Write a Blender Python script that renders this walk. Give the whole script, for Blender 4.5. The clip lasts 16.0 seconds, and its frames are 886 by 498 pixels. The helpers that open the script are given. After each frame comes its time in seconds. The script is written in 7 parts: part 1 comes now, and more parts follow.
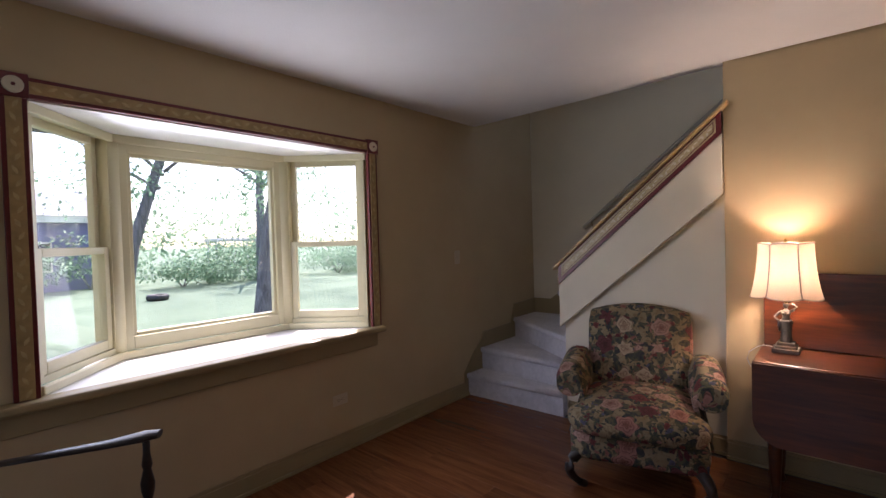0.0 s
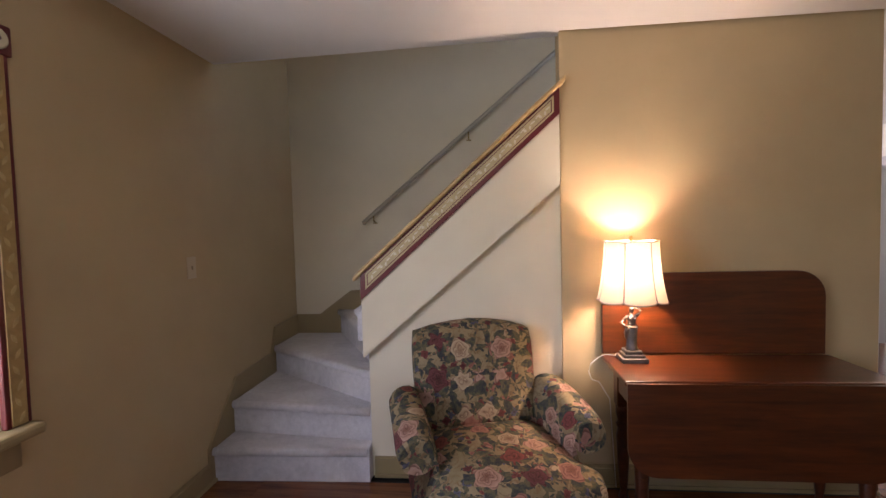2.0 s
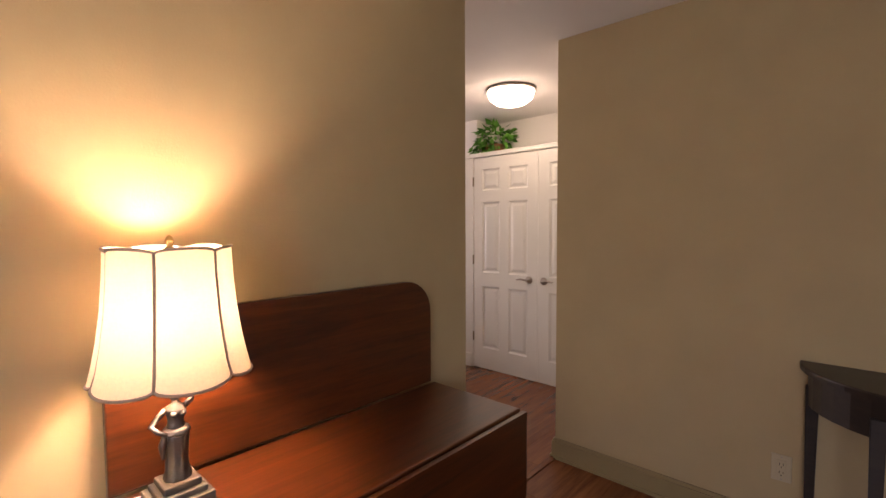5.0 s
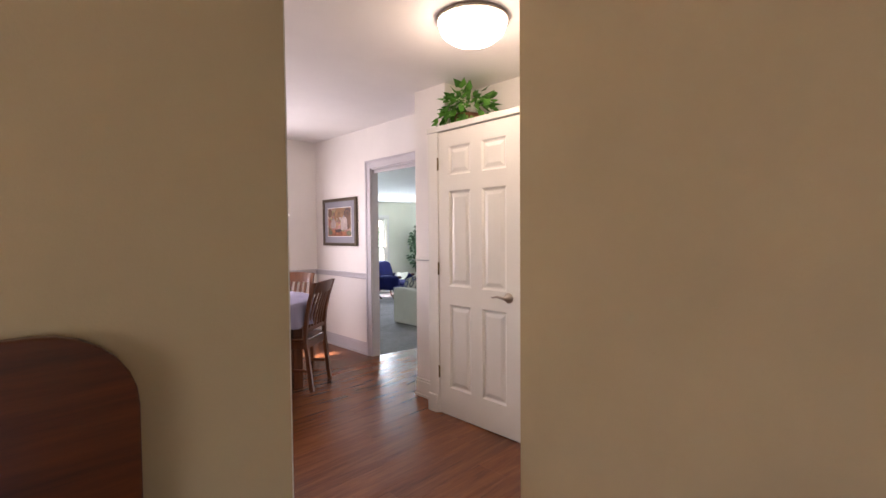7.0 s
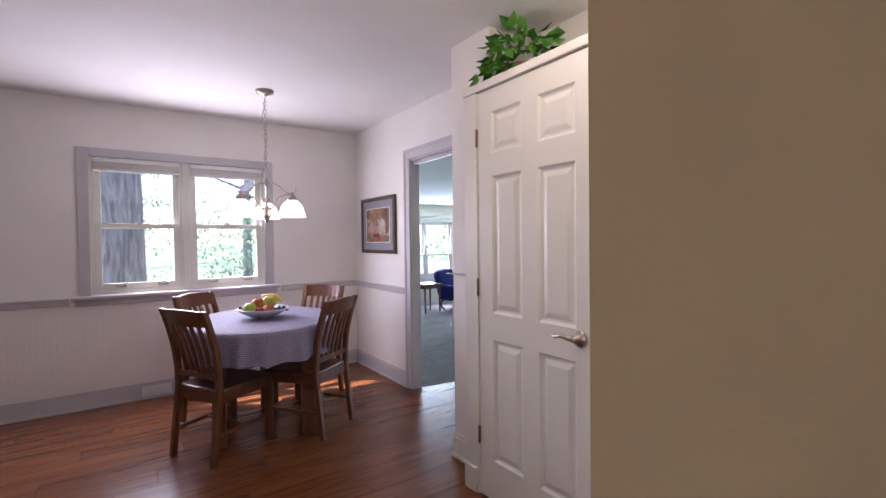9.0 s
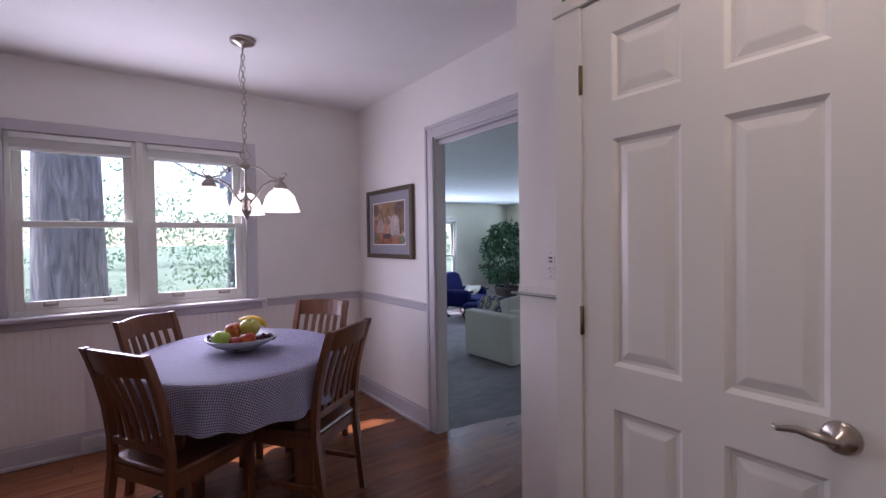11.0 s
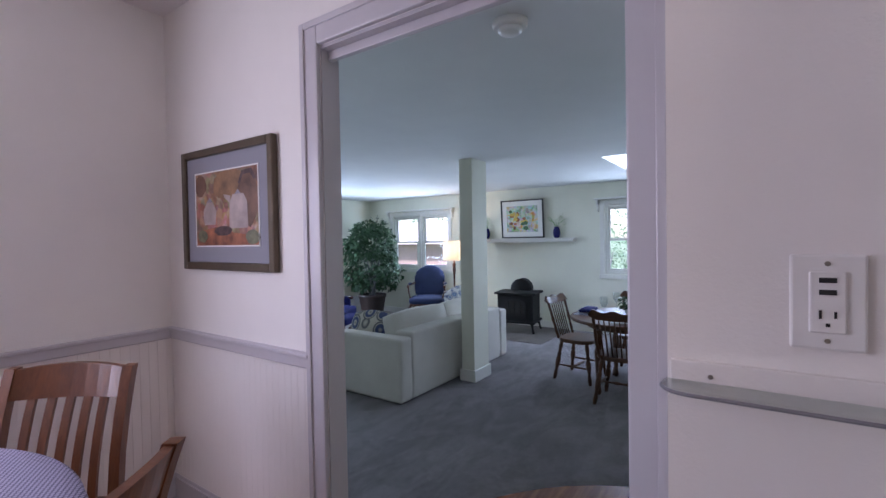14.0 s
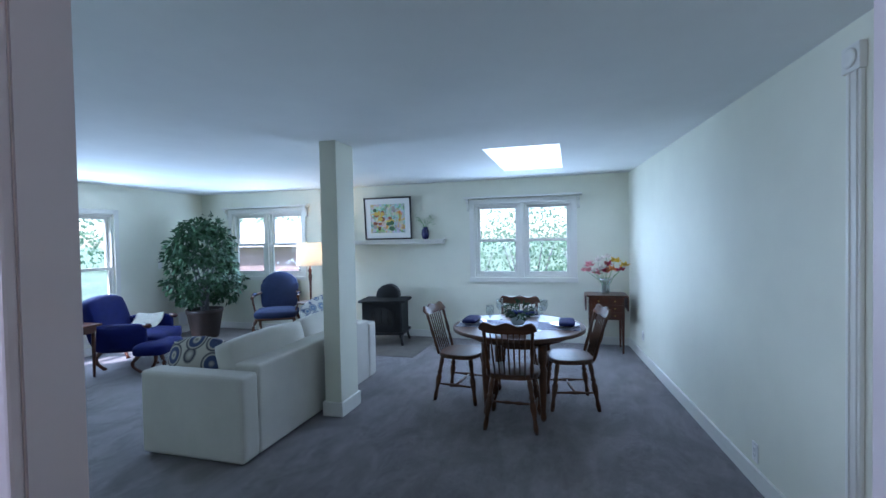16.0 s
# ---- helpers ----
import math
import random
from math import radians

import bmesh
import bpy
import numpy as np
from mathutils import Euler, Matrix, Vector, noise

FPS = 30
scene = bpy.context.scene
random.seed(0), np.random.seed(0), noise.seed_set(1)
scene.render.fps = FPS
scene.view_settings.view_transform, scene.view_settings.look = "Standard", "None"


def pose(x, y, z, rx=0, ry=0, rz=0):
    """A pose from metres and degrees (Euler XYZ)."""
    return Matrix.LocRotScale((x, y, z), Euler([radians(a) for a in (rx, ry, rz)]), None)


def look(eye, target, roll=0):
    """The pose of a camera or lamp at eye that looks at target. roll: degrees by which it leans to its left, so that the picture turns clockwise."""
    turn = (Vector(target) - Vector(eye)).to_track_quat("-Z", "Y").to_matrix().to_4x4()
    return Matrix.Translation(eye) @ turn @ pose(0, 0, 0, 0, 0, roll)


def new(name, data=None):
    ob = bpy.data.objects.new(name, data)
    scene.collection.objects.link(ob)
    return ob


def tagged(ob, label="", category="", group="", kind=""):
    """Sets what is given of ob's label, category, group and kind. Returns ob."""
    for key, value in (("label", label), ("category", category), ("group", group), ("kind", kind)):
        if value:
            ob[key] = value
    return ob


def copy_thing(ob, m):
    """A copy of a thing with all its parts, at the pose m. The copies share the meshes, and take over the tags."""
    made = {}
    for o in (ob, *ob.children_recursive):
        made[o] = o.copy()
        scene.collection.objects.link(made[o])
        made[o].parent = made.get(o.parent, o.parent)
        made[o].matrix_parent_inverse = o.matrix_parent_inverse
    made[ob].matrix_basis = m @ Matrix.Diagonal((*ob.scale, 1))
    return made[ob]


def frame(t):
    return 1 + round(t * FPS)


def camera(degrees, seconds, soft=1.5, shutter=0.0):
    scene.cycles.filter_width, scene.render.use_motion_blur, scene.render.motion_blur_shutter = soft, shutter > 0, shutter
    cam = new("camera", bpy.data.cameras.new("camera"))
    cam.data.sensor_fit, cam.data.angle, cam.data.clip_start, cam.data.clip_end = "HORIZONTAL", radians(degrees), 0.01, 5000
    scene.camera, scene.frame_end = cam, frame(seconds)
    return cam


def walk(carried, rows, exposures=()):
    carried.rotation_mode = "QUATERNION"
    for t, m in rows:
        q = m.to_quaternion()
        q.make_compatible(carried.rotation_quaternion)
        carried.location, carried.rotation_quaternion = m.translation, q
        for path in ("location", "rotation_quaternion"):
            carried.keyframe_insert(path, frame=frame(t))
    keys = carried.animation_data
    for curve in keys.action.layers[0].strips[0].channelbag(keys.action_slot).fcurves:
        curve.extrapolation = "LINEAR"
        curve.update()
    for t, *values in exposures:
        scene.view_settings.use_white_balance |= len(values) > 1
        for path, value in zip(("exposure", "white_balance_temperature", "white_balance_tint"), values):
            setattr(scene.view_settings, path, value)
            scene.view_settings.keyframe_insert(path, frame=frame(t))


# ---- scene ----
cam = camera(89.1, 16.0)
PATH = [
    (0, (-0.212, -0.071, 1.413), (-1.528, 1.435, 1.367), -1.6),
    (0.5, (-0.47, 0.091, 1.405), (-1.494, 1.807, 1.349), -1.4),
    (1, (-0.706, 0.257, 1.375), (-1.434, 2.118, 1.319), -1.3),
    (1.5, (-0.88, 0.492, 1.362), (-1.382, 2.428, 1.316), -1.3),
    (2, (-1.128, 0.7, 1.425), (-1.323, 2.689, 1.333), -1.5),
    (2.5, (-1.353, 0.926, 1.422), (-1.137, 2.912, 1.326), -1.2),
    (3, (-1.382, 1.164, 1.386), (-0.831, 3.084, 1.296), -0.9),
    (3.5, (-1.355, 1.387, 1.38), (-0.501, 3.193, 1.286), -0.7),
    (4, (-1.255, 1.611, 1.366), (-0.127, 3.261, 1.291), -0.7),
    (4.5, (-1.07, 1.731, 1.364), (0.264, 3.218, 1.287), -0.7),
    (5, (-0.755, 1.842, 1.382), (0.716, 3.193, 1.281), -0.3),
    (7.5, (0.669, 2.368, 1.293), (2.013, 3.85, 1.255), -0.6),
    (8, (0.923, 2.499, 1.286), (2.113, 4.106, 1.254), -0.6),
    (10.5, (1.398, 3.461, 1.318), (2.532, 5.109, 1.278), -0.7),
    (11, (1.481, 3.702, 1.318), (2.663, 5.315, 1.277), -0.8),
    (11.5, (1.585, 3.895, 1.313), (2.809, 5.477, 1.273), -0.7),
    (12, (1.667, 4.117, 1.314), (2.971, 5.633, 1.269), -0.8),
    (12.5, (1.781, 4.34, 1.305), (3.162, 5.787, 1.264), -1.1),
    (13, (1.87, 4.562, 1.308), (3.349, 5.908, 1.268), -0.9),
    (13.5, (1.966, 4.745, 1.301), (3.545, 5.972, 1.26), -0.9),
    (14, (2.134, 4.904, 1.299), (3.784, 6.034, 1.256), -1.0),
    (14.5, (2.278, 5.03, 1.298), (4.004, 6.041, 1.257), -1.0),
    (15, (2.466, 5.195, 1.299), (4.266, 6.065, 1.257), -1.0),
    (15.5, (2.614, 5.313, 1.315), (4.484, 6.02, 1.267), -1.0),
    (16, (2.787, 5.421, 1.294), (4.71, 5.968, 1.248), -1.1),
]
LOOKS = [(0, 1.8, 6500, 28), (1.0, 1.9, 6650, 28), (1.6, 2.32, 6750, 27), (2.5, 2.8, 7050, 28), (3.5, 2.97, 7300, 28), (5, 2.3, 7600, 30), (7.5, 2.8, 6850, 27), (8.2, 2.75, 6550, 26),
         (10.5, 1.72, 5950, 32), (12.5, 1.8, 5950, 34), (14.5, 1.95, 5900, 28), (16, 1.97, 5350, 22)]
walk(cam, [(t, look(e, g, r)) for t, e, g, r in PATH], LOOKS)

# ---------------------------------------------------------------- light
SUN = Vector((-0.42, 0.38, 0.82)).normalized()
world = bpy.data.worlds.new("sky")
scene.world = world
world.use_nodes = True
wn = world.node_tree
sky = wn.nodes.new("ShaderNodeTexSky")
sky.sky_type = "NISHITA"
sky.sun_disc = False
sky.sun_elevation = math.asin(SUN.z)
sky.sun_rotation = math.atan2(SUN.x, SUN.y)
wn.nodes["Background"].inputs[1].default_value = 0.15
wn.links.new(sky.outputs[0], wn.nodes["Background"].inputs[0])


def lamp(name, kind, m, energy, color, size=0.1, size_y=None, spread=180):
    d = bpy.data.lights.new(name, kind)
    d.energy, d.color = energy, color
    if kind == "AREA":
        d.shape, d.size, d.size_y, d.spread = "RECTANGLE", size, size_y or size, radians(spread)
    elif kind == "SUN":
        d.angle = size
    else:
        d.shadow_soft_size = size
    ob = new(name, d)
    ob.matrix_world = m
    return ob


lamp("sun", "SUN", look(SUN * 30, (0, 0, 0)), 3.6, (1, 0.97, 0.93), radians(0.5))
DAY = (0.84, 0.90, 1.0)
DAYF = (0.66, 0.87, 1.0)
lamp("sky_bay", "AREA", look((-3.02, 1.13, 1.42), (0, 1.13, 1.1)), 3.4, DAY, 1.1, 1.1)
lamp("sky_bay_side_near", "AREA", look((-2.93, 0.46, 1.42), (-2.27, 1.21, 1.3)), 1.7, (0.74, 0.85, 1.0), 0.45, 1.05)
lamp("sky_bay_side_far", "AREA", look((-2.93, 1.77, 1.42), (-2.27, 1.02, 1.3)), 0.9, DAY, 0.45, 1.05)
lamp("sky_dining", "AREA", look((1.63, 7.27, 1.42), (1.63, 3, 1.2)), 7.2, (0.93, 0.92, 1.0), 1.2, 0.9)
lamp("sky_garden_pair", "AREA", look((9.44, 6.1, 1.2), (3, 6.1, 0.8)), 9.2, DAYF, 1.3, 1.0)
lamp("sky_garden_alcove", "AREA", look((9.44, 10.3, 1.2), (3, 10.3, 0.8)), 11.0, DAYF, 1.3, 1.0)
lamp("sky_side", "AREA", look((7.1, 11.82, 1.1), (7.1, 3, 0.6)), 21.0, DAYF, 1.5, 1.2)
lamp("sky_roof", "AREA", look((7.95, 5.88, 2.5), (7.95, 5.88, 0)), 5.4, DAYF, 1.3, 0.65)
# fill lamp for the stairs, set in an added window that stays out of view
lamp("fill_back_window", "AREA", look((-0.6, -2.93, 1.45), (-0.6, 3, 1.1)), 1.6, DAY, 2.0, 1.1)
WARM = (1.0, 0.83, 0.65)
lamp("table_lamp_bulb", "POINT", pose(-0.42, 3.0, 1.19), 8.0, WARM, 0.05)
lamp("hall_light_bulb", "POINT", pose(2.2, 3.85, 2.27), 0.8, (1.0, 0.82, 0.62), 0.09)
lamp("floor_lamp_bulb", "POINT", pose(8.9, 9.3, 1.12), 2.3, (1.0, 0.72, 0.42), 0.04)

# ---------------------------------------------------------------- materials


def nodes_of(name):
    m = bpy.data.materials.new(name)
    m.use_nodes = True
    t = m.node_tree
    return m, t, t.nodes["Principled BSDF"]


def mapping(t, scale=(1, 1, 1), rot=(0, 0, 0), space="Object"):
    c = t.nodes.new("ShaderNodeTexCoord")
    mp = t.nodes.new("ShaderNodeMapping")
    mp.inputs["Scale"].default_value = scale
    mp.inputs["Rotation"].default_value = rot
    t.links.new(c.outputs[space], mp.inputs[0])
    return mp.outputs[0]


def noise_tex(t, vec, scale, detail=4, rough=0.55, dist=0.0):
    n = t.nodes.new("ShaderNodeTexNoise")
    n.inputs["Scale"].default_value = scale
    n.inputs["Detail"].default_value = detail
    n.inputs["Roughness"].default_value = rough
    n.inputs["Distortion"].default_value = dist
    t.links.new(vec, n.inputs["Vector"])
    return n.outputs["Fac"]


def ramp(t, fac, stops, const=False):
    r = t.nodes.new("ShaderNodeValToRGB")
    if const:
        r.color_ramp.interpolation = "CONSTANT"
    e = r.color_ramp.elements
    while len(e) < len(stops):
        e.new(0.5)
    for el, (p, c) in zip(e, stops):
        el.position, el.color = p, (*c, 1)
    t.links.new(fac, r.inputs[0])
    return r.outputs[0]


def mix(t, fac, a, b, mode="MIX"):
    n = t.nodes.new("ShaderNodeMix")
    n.data_type, n.blend_type = "RGBA", mode
    for sock, v in ((0, fac), (6, a), (7, b)):
        if isinstance(v, (int, float)):
            n.inputs[sock].default_value = v
        elif isinstance(v, tuple):
            n.inputs[sock].default_value = (*v, 1)
        else:
            t.links.new(v, n.inputs[sock])
    return n.outputs[2]


def bump(t, bsdf, fac, strength, distance=0.01):
    b = t.nodes.new("ShaderNodeBump")
    b.inputs["Strength"].default_value = strength
    b.inputs["Distance"].default_value = distance
    t.links.new(fac, b.inputs["Height"])
    t.links.new(b.outputs[0], bsdf.inputs["Normal"])


def shade(c, k):
    return tuple(min(1, v * k) for v in c)


def mat(name, col, rough=0.6, metal=0.0, var=0.1, scale=3, bumps=0.15, bscale=120, dist=0.004, spec=0.5):
    """Plain surface: broad unevenness, fine grain."""
    m, t, b = nodes_of(name)
    v = mapping(t)
    n = noise_tex(t, v, scale, 5)
    t.links.new(ramp(t, n, [(0.25, shade(col, 1 - var)), (0.75, shade(col, 1 + var))]), b.inputs["Base Color"])
    b.inputs["Roughness"].default_value = rough
    b.inputs["Metallic"].default_value = metal
    b.inputs["Specular IOR Level"].default_value = spec
    if bumps:
        bump(t, b, noise_tex(t, v, bscale, 3), bumps, dist)
    return m


def wood(name, a, b_, rough=0.35, axis=0, scale=1.0, rand=0.0, coat=0.0):
    """Stained timber with grain along one axis."""
    m, t, b = nodes_of(name)
    s = [14 * scale] * 3
    s[axis] = 1.1 * scale
    v = mapping(t, tuple(s))
    if rand:
        info = t.nodes.new("ShaderNodeObjectInfo")
        sh = t.nodes.new("ShaderNodeVectorMath")
        sh.operation = "MULTIPLY_ADD"
        sh.inputs[1].default_value = (37, 37, 37)
        t.links.new(info.outputs["Random"], sh.inputs[0])
        t.links.new(v, sh.inputs[2])
        v = sh.outputs[0]
    n1 = noise_tex(t, v, 1.0, 6, 0.6, 1.2)
    n2 = noise_tex(t, v, 5.0, 4, 0.7)
    c = ramp(t, n1, [(0.28, a), (0.5, tuple((p + q) / 2 for p, q in zip(a, b_))), (0.72, b_)])
    c = mix(t, 0.3, c, ramp(t, n2, [(0.3, shade(a, 0.6)), (0.7, shade(b_, 1.15))]))
    if rand:
        hs = t.nodes.new("ShaderNodeHueSaturation")
        mr = t.nodes.new("ShaderNodeMapRange")
        mr.inputs["To Min"].default_value, mr.inputs["To Max"].default_value = 1 - rand, 1 + rand
        t.links.new(info.outputs["Random"], mr.inputs[0])
        t.links.new(mr.outputs[0], hs.inputs["Value"])
        t.links.new(c, hs.inputs["Color"])
        c = hs.outputs[0]
    t.links.new(c, b.inputs["Base Color"])
    b.inputs["Roughness"].default_value = rough
    b.inputs["Coat Weight"].default_value = coat
    b.inputs["Coat Roughness"].default_value = 0.15
    bump(t, b, n2, 0.03 if rand else 0.12, 0.002)
    return m


def carpet_mat(name, a, b_):
    m, t, b = nodes_of(name)
    v = mapping(t)
    broad = noise_tex(t, v, 2.6, 7, 0.66, 0.9)
    fine = noise_tex(t, v, 260, 2)
    mid = noise_tex(t, v, 28, 4, 0.7)
    brushed = noise_tex(t, mapping(t, (1.0, 2.6, 1.0), (0, 0, radians(35))), 1.7, 5, 0.6, 1.4)
    c = ramp(t, mix(t, 0.5, broad, brushed), [(0.42, a), (0.58, b_)])
    c = mix(t, 0.30, c, ramp(t, fine, [(0.3, shade(a, 0.6)), (0.7, shade(b_, 1.35))]))
    c = mix(t, 0.2, c, ramp(t, mid, [(0.35, shade(a, 0.7)), (0.65, shade(b_, 1.2))]))
    t.links.new(c, b.inputs["Base Color"])
    b.inputs["Roughness"].default_value = 0.95
    b.inputs["Specular IOR Level"].default_value = 0.1
    b.inputs["Sheen Weight"].default_value = 0.25
    bump(t, b, mix(t, 0.5, fine, mid), 0.7, 0.01)
    return m


def floral_mat(name):
    """Woven cloth: roses in dusty pink, cream and wine with slate leaves, on straw."""
    m, t, b = nodes_of(name)
    v = mapping(t)
    wob = t.nodes.new("ShaderNodeTexNoise")
    wob.inputs["Scale"].default_value = 16
    t.links.new(v, wob.inputs["Vector"])
    add = t.nodes.new("ShaderNodeVectorMath")
    add.operation = "MULTIPLY_ADD"
    add.inputs[1].default_value = (0.035, 0.035, 0.035)
    t.links.new(wob.outputs["Color"], add.inputs[0])
    t.links.new(v, add.inputs[2])
    w = add.outputs[0]

    def calc(op, p, q=0.0, r=0.0):
        n = t.nodes.new("ShaderNodeMath")
        n.operation = op
        for i, x in enumerate((p, q, r)):
            if isinstance(x, (int, float)):
                n.inputs[i].default_value = x
            else:
                t.links.new(x, n.inputs[i])
        return n.outputs[0]

    def motif(scale, shift, rand):
        """Distance, angle and colour seed round the middle of each bloom."""
        sh = t.nodes.new("ShaderNodeVectorMath")
        sh.operation = "ADD"
        sh.inputs[1].default_value = (shift, shift * 0.7, shift * 1.3)
        t.links.new(w, sh.inputs[0])
        n = t.nodes.new("ShaderNodeTexVoronoi")
        n.inputs["Scale"].default_value = scale
        n.inputs["Randomness"].default_value = rand
        t.links.new(sh.outputs[0], n.inputs["Vector"])
        d = t.nodes.new("ShaderNodeVectorMath")
        d.operation = "SUBTRACT"
        t.links.new(sh.outputs[0], d.inputs[0])
        t.links.new(n.outputs["Position"], d.inputs[1])
        xyz = t.nodes.new("ShaderNodeSeparateXYZ")
        t.links.new(d.outputs[0], xyz.inputs[0])
        rgb = t.nodes.new("ShaderNodeSeparateColor")
        t.links.new(n.outputs["Color"], rgb.inputs[0])
        ang = calc("ARCTAN2", calc("ADD", xyz.outputs[2], calc("MULTIPLY", xyz.outputs[1], 0.8)), xyz.outputs[0])
        return n.outputs["Distance"], ang, rgb.outputs[0], rgb.outputs[1]

    def bloom(c, scale, shift, petals, size, stops, rings, rand=0.85, keep=0.0):
        r, a, seed, seed2 = motif(scale, shift, rand)
        turn = calc("MULTIPLY_ADD", seed2, 6.28, calc("MULTIPLY", a, petals))
        rr = calc("MULTIPLY", r, calc("MULTIPLY_ADD", calc("SINE", turn), 0.16, 1.0))
        # leaves spray out behind the petals
        spike = calc("SINE", calc("MULTIPLY_ADD", seed, 9.0, calc("MULTIPLY", a, 4.0)))
        reach = calc("MULTIPLY_ADD", spike, size * 0.75, size * 1.25)
        leaf = calc("LESS_THAN", r, reach)
        leafc = ramp(t, noise_tex(t, v, 30, 3), [(0.34, (0.022, 0.030, 0.045)), (0.48, (0.050, 0.062, 0.050)), (0.60, (0.13, 0.12, 0.060)), (0.70, (0.03, 0.035, 0.06))])
        on = calc("GREATER_THAN", seed2, keep)
        c = mix(t, calc("MULTIPLY", leaf, on), c, leafc)
        col = ramp(t, seed, stops, True)
        fold = calc("FRACT", calc("MULTIPLY_ADD", calc("SINE", calc("MULTIPLY_ADD", r, 9.0, turn)), 0.30, calc("MULTIPLY", rr, rings)))
        lit = ramp(t, fold, [(0.0, (0.30, 0.22, 0.22)), (0.25, (0.75, 0.70, 0.68)), (0.9, (1, 1, 1)), (1.0, (0.45, 0.36, 0.35))])
        heart = ramp(t, rr, [(0.0, (0.45, 0.28, 0.22)), (size * 0.6, (1, 1, 1))])
        col = mix(t, 1.0, mix(t, 1.0, col, lit, "MULTIPLY"), heart, "MULTIPLY")
        return mix(t, calc("MULTIPLY", calc("LESS_THAN", rr, size), on), c, col)

    c = ramp(t, noise_tex(t, v, 9, 4), [(0.3, (0.22, 0.165, 0.085)), (0.5, (0.30, 0.235, 0.135)), (0.7, (0.36, 0.285, 0.165))])
    scroll = ramp(t, noise_tex(t, w, 13, 3, 0.5, 1.6), [(0.46, (0, 0, 0)), (0.495, (1, 1, 1)), (0.505, (1, 1, 1)), (0.54, (0, 0, 0))])
    c = mix(t, scroll, c, ramp(t, noise_tex(t, v, 7, 2), [(0.4, (0.16, 0.11, 0.06)), (0.6, (0.24, 0.15, 0.07))]))
    small = [(0.0, (0.22, 0.05, 0.05)), (0.3, (0.10, 0.11, 0.19)), (0.55, (0.36, 0.15, 0.12)), (0.8, (0.14, 0.02, 0.03))]
    c = bloom(c, 19, 3.1, 4, 0.34, small, 5.0, 0.9, 0.25)
    large = [(0.0, (0.50, 0.31, 0.25)), (0.28, (0.24, 0.055, 0.055)), (0.46, (0.54, 0.42, 0.29)), (0.64, (0.15, 0.035, 0.045)), (0.80, (0.44, 0.21, 0.17))]
    c = bloom(c, 7.6, 0.0, 5, 0.40, large, 8.0)
    c = mix(t, 0.10, c, ramp(t, noise_tex(t, v, 240, 2), [(0.3, (0.05, 0.045, 0.04)), (0.7, (0.5, 0.45, 0.36))]))
    c = mix(t, 1.0, c, (0.80, 0.78, 0.76), "MULTIPLY")
    t.links.new(c, b.inputs["Base Color"])
    b.inputs["Roughness"].default_value = 0.9
    b.inputs["Specular IOR Level"].default_value = 0.15
    bump(t, b, noise_tex(t, v, 300, 2), 0.35, 0.003)
    return m


def lattice_mat(name, a, b_, size=0.016, space="Object"):
    """Small woven dots."""
    m, t, b = nodes_of(name)
    v = mapping(t, (1 / size,) * 3, (0, 0, radians(20)), space)
    ch = t.nodes.new("ShaderNodeTexVoronoi")
    ch.inputs["Scale"].default_value = 1.0
    ch.inputs["Randomness"].default_value = 0.0
    t.links.new(v, ch.inputs["Vector"])
    c = ramp(t, ch.outputs["Distance"], [(0.36, b_), (0.46, a)])
    t.links.new(c, b.inputs["Base Color"])
    b.inputs["Roughness"].default_value = 0.75
    bump(t, b, ch.outputs["Distance"], 0.2, 0.002)
    return m


def art_mat(name, stops, scale=6, blobs=None):
    """A painted print: soft washes of colour."""
    m, t, b = nodes_of(name)
    v = mapping(t)
    c = ramp(t, noise_tex(t, v, scale, 4, 0.6, 1.0), stops)
    vo = t.nodes.new("ShaderNodeTexVoronoi")
    vo.inputs["Scale"].default_value = scale * 3
    t.links.new(v, vo.inputs["Vector"])
    c = mix(t, 0.3, c, vo.outputs["Color"], "OVERLAY")
    t.links.new(c, b.inputs["Base Color"])
    b.inputs["Roughness"].default_value = 0.35
    return m


def glow_mat(name, col, strength, base=(0.9, 0.9, 0.9)):
    m, t, b = nodes_of(name)
    b.inputs["Base Color"].default_value = (*base, 1)
    b.inputs["Roughness"].default_value = 0.4
    b.inputs["Emission Color"].default_value = (*col, 1)
    b.inputs["Emission Strength"].default_value = strength
    return m


def pane_mat(name, gloss=0.05, tint=(1, 1, 1)):
    m = bpy.data.materials.new(name)
    m.use_nodes = True
    t = m.node_tree
    t.nodes.clear()
    o = t.nodes.new("ShaderNodeOutputMaterial")
    mx = t.nodes.new("ShaderNodeMixShader")
    tr = t.nodes.new("ShaderNodeBsdfTransparent")
    gl = t.nodes.new("ShaderNodeBsdfGlossy")
    gl.inputs["Roughness"].default_value = 0.01
    mx.inputs[0].default_value = gloss
    tr.inputs[0].default_value = (*tint, 1)
    t.links.new(tr.outputs[0], mx.inputs[1])
    t.links.new(gl.outputs[0], mx.inputs[2])
    t.links.new(mx.outputs[0], o.inputs[0])
    return m


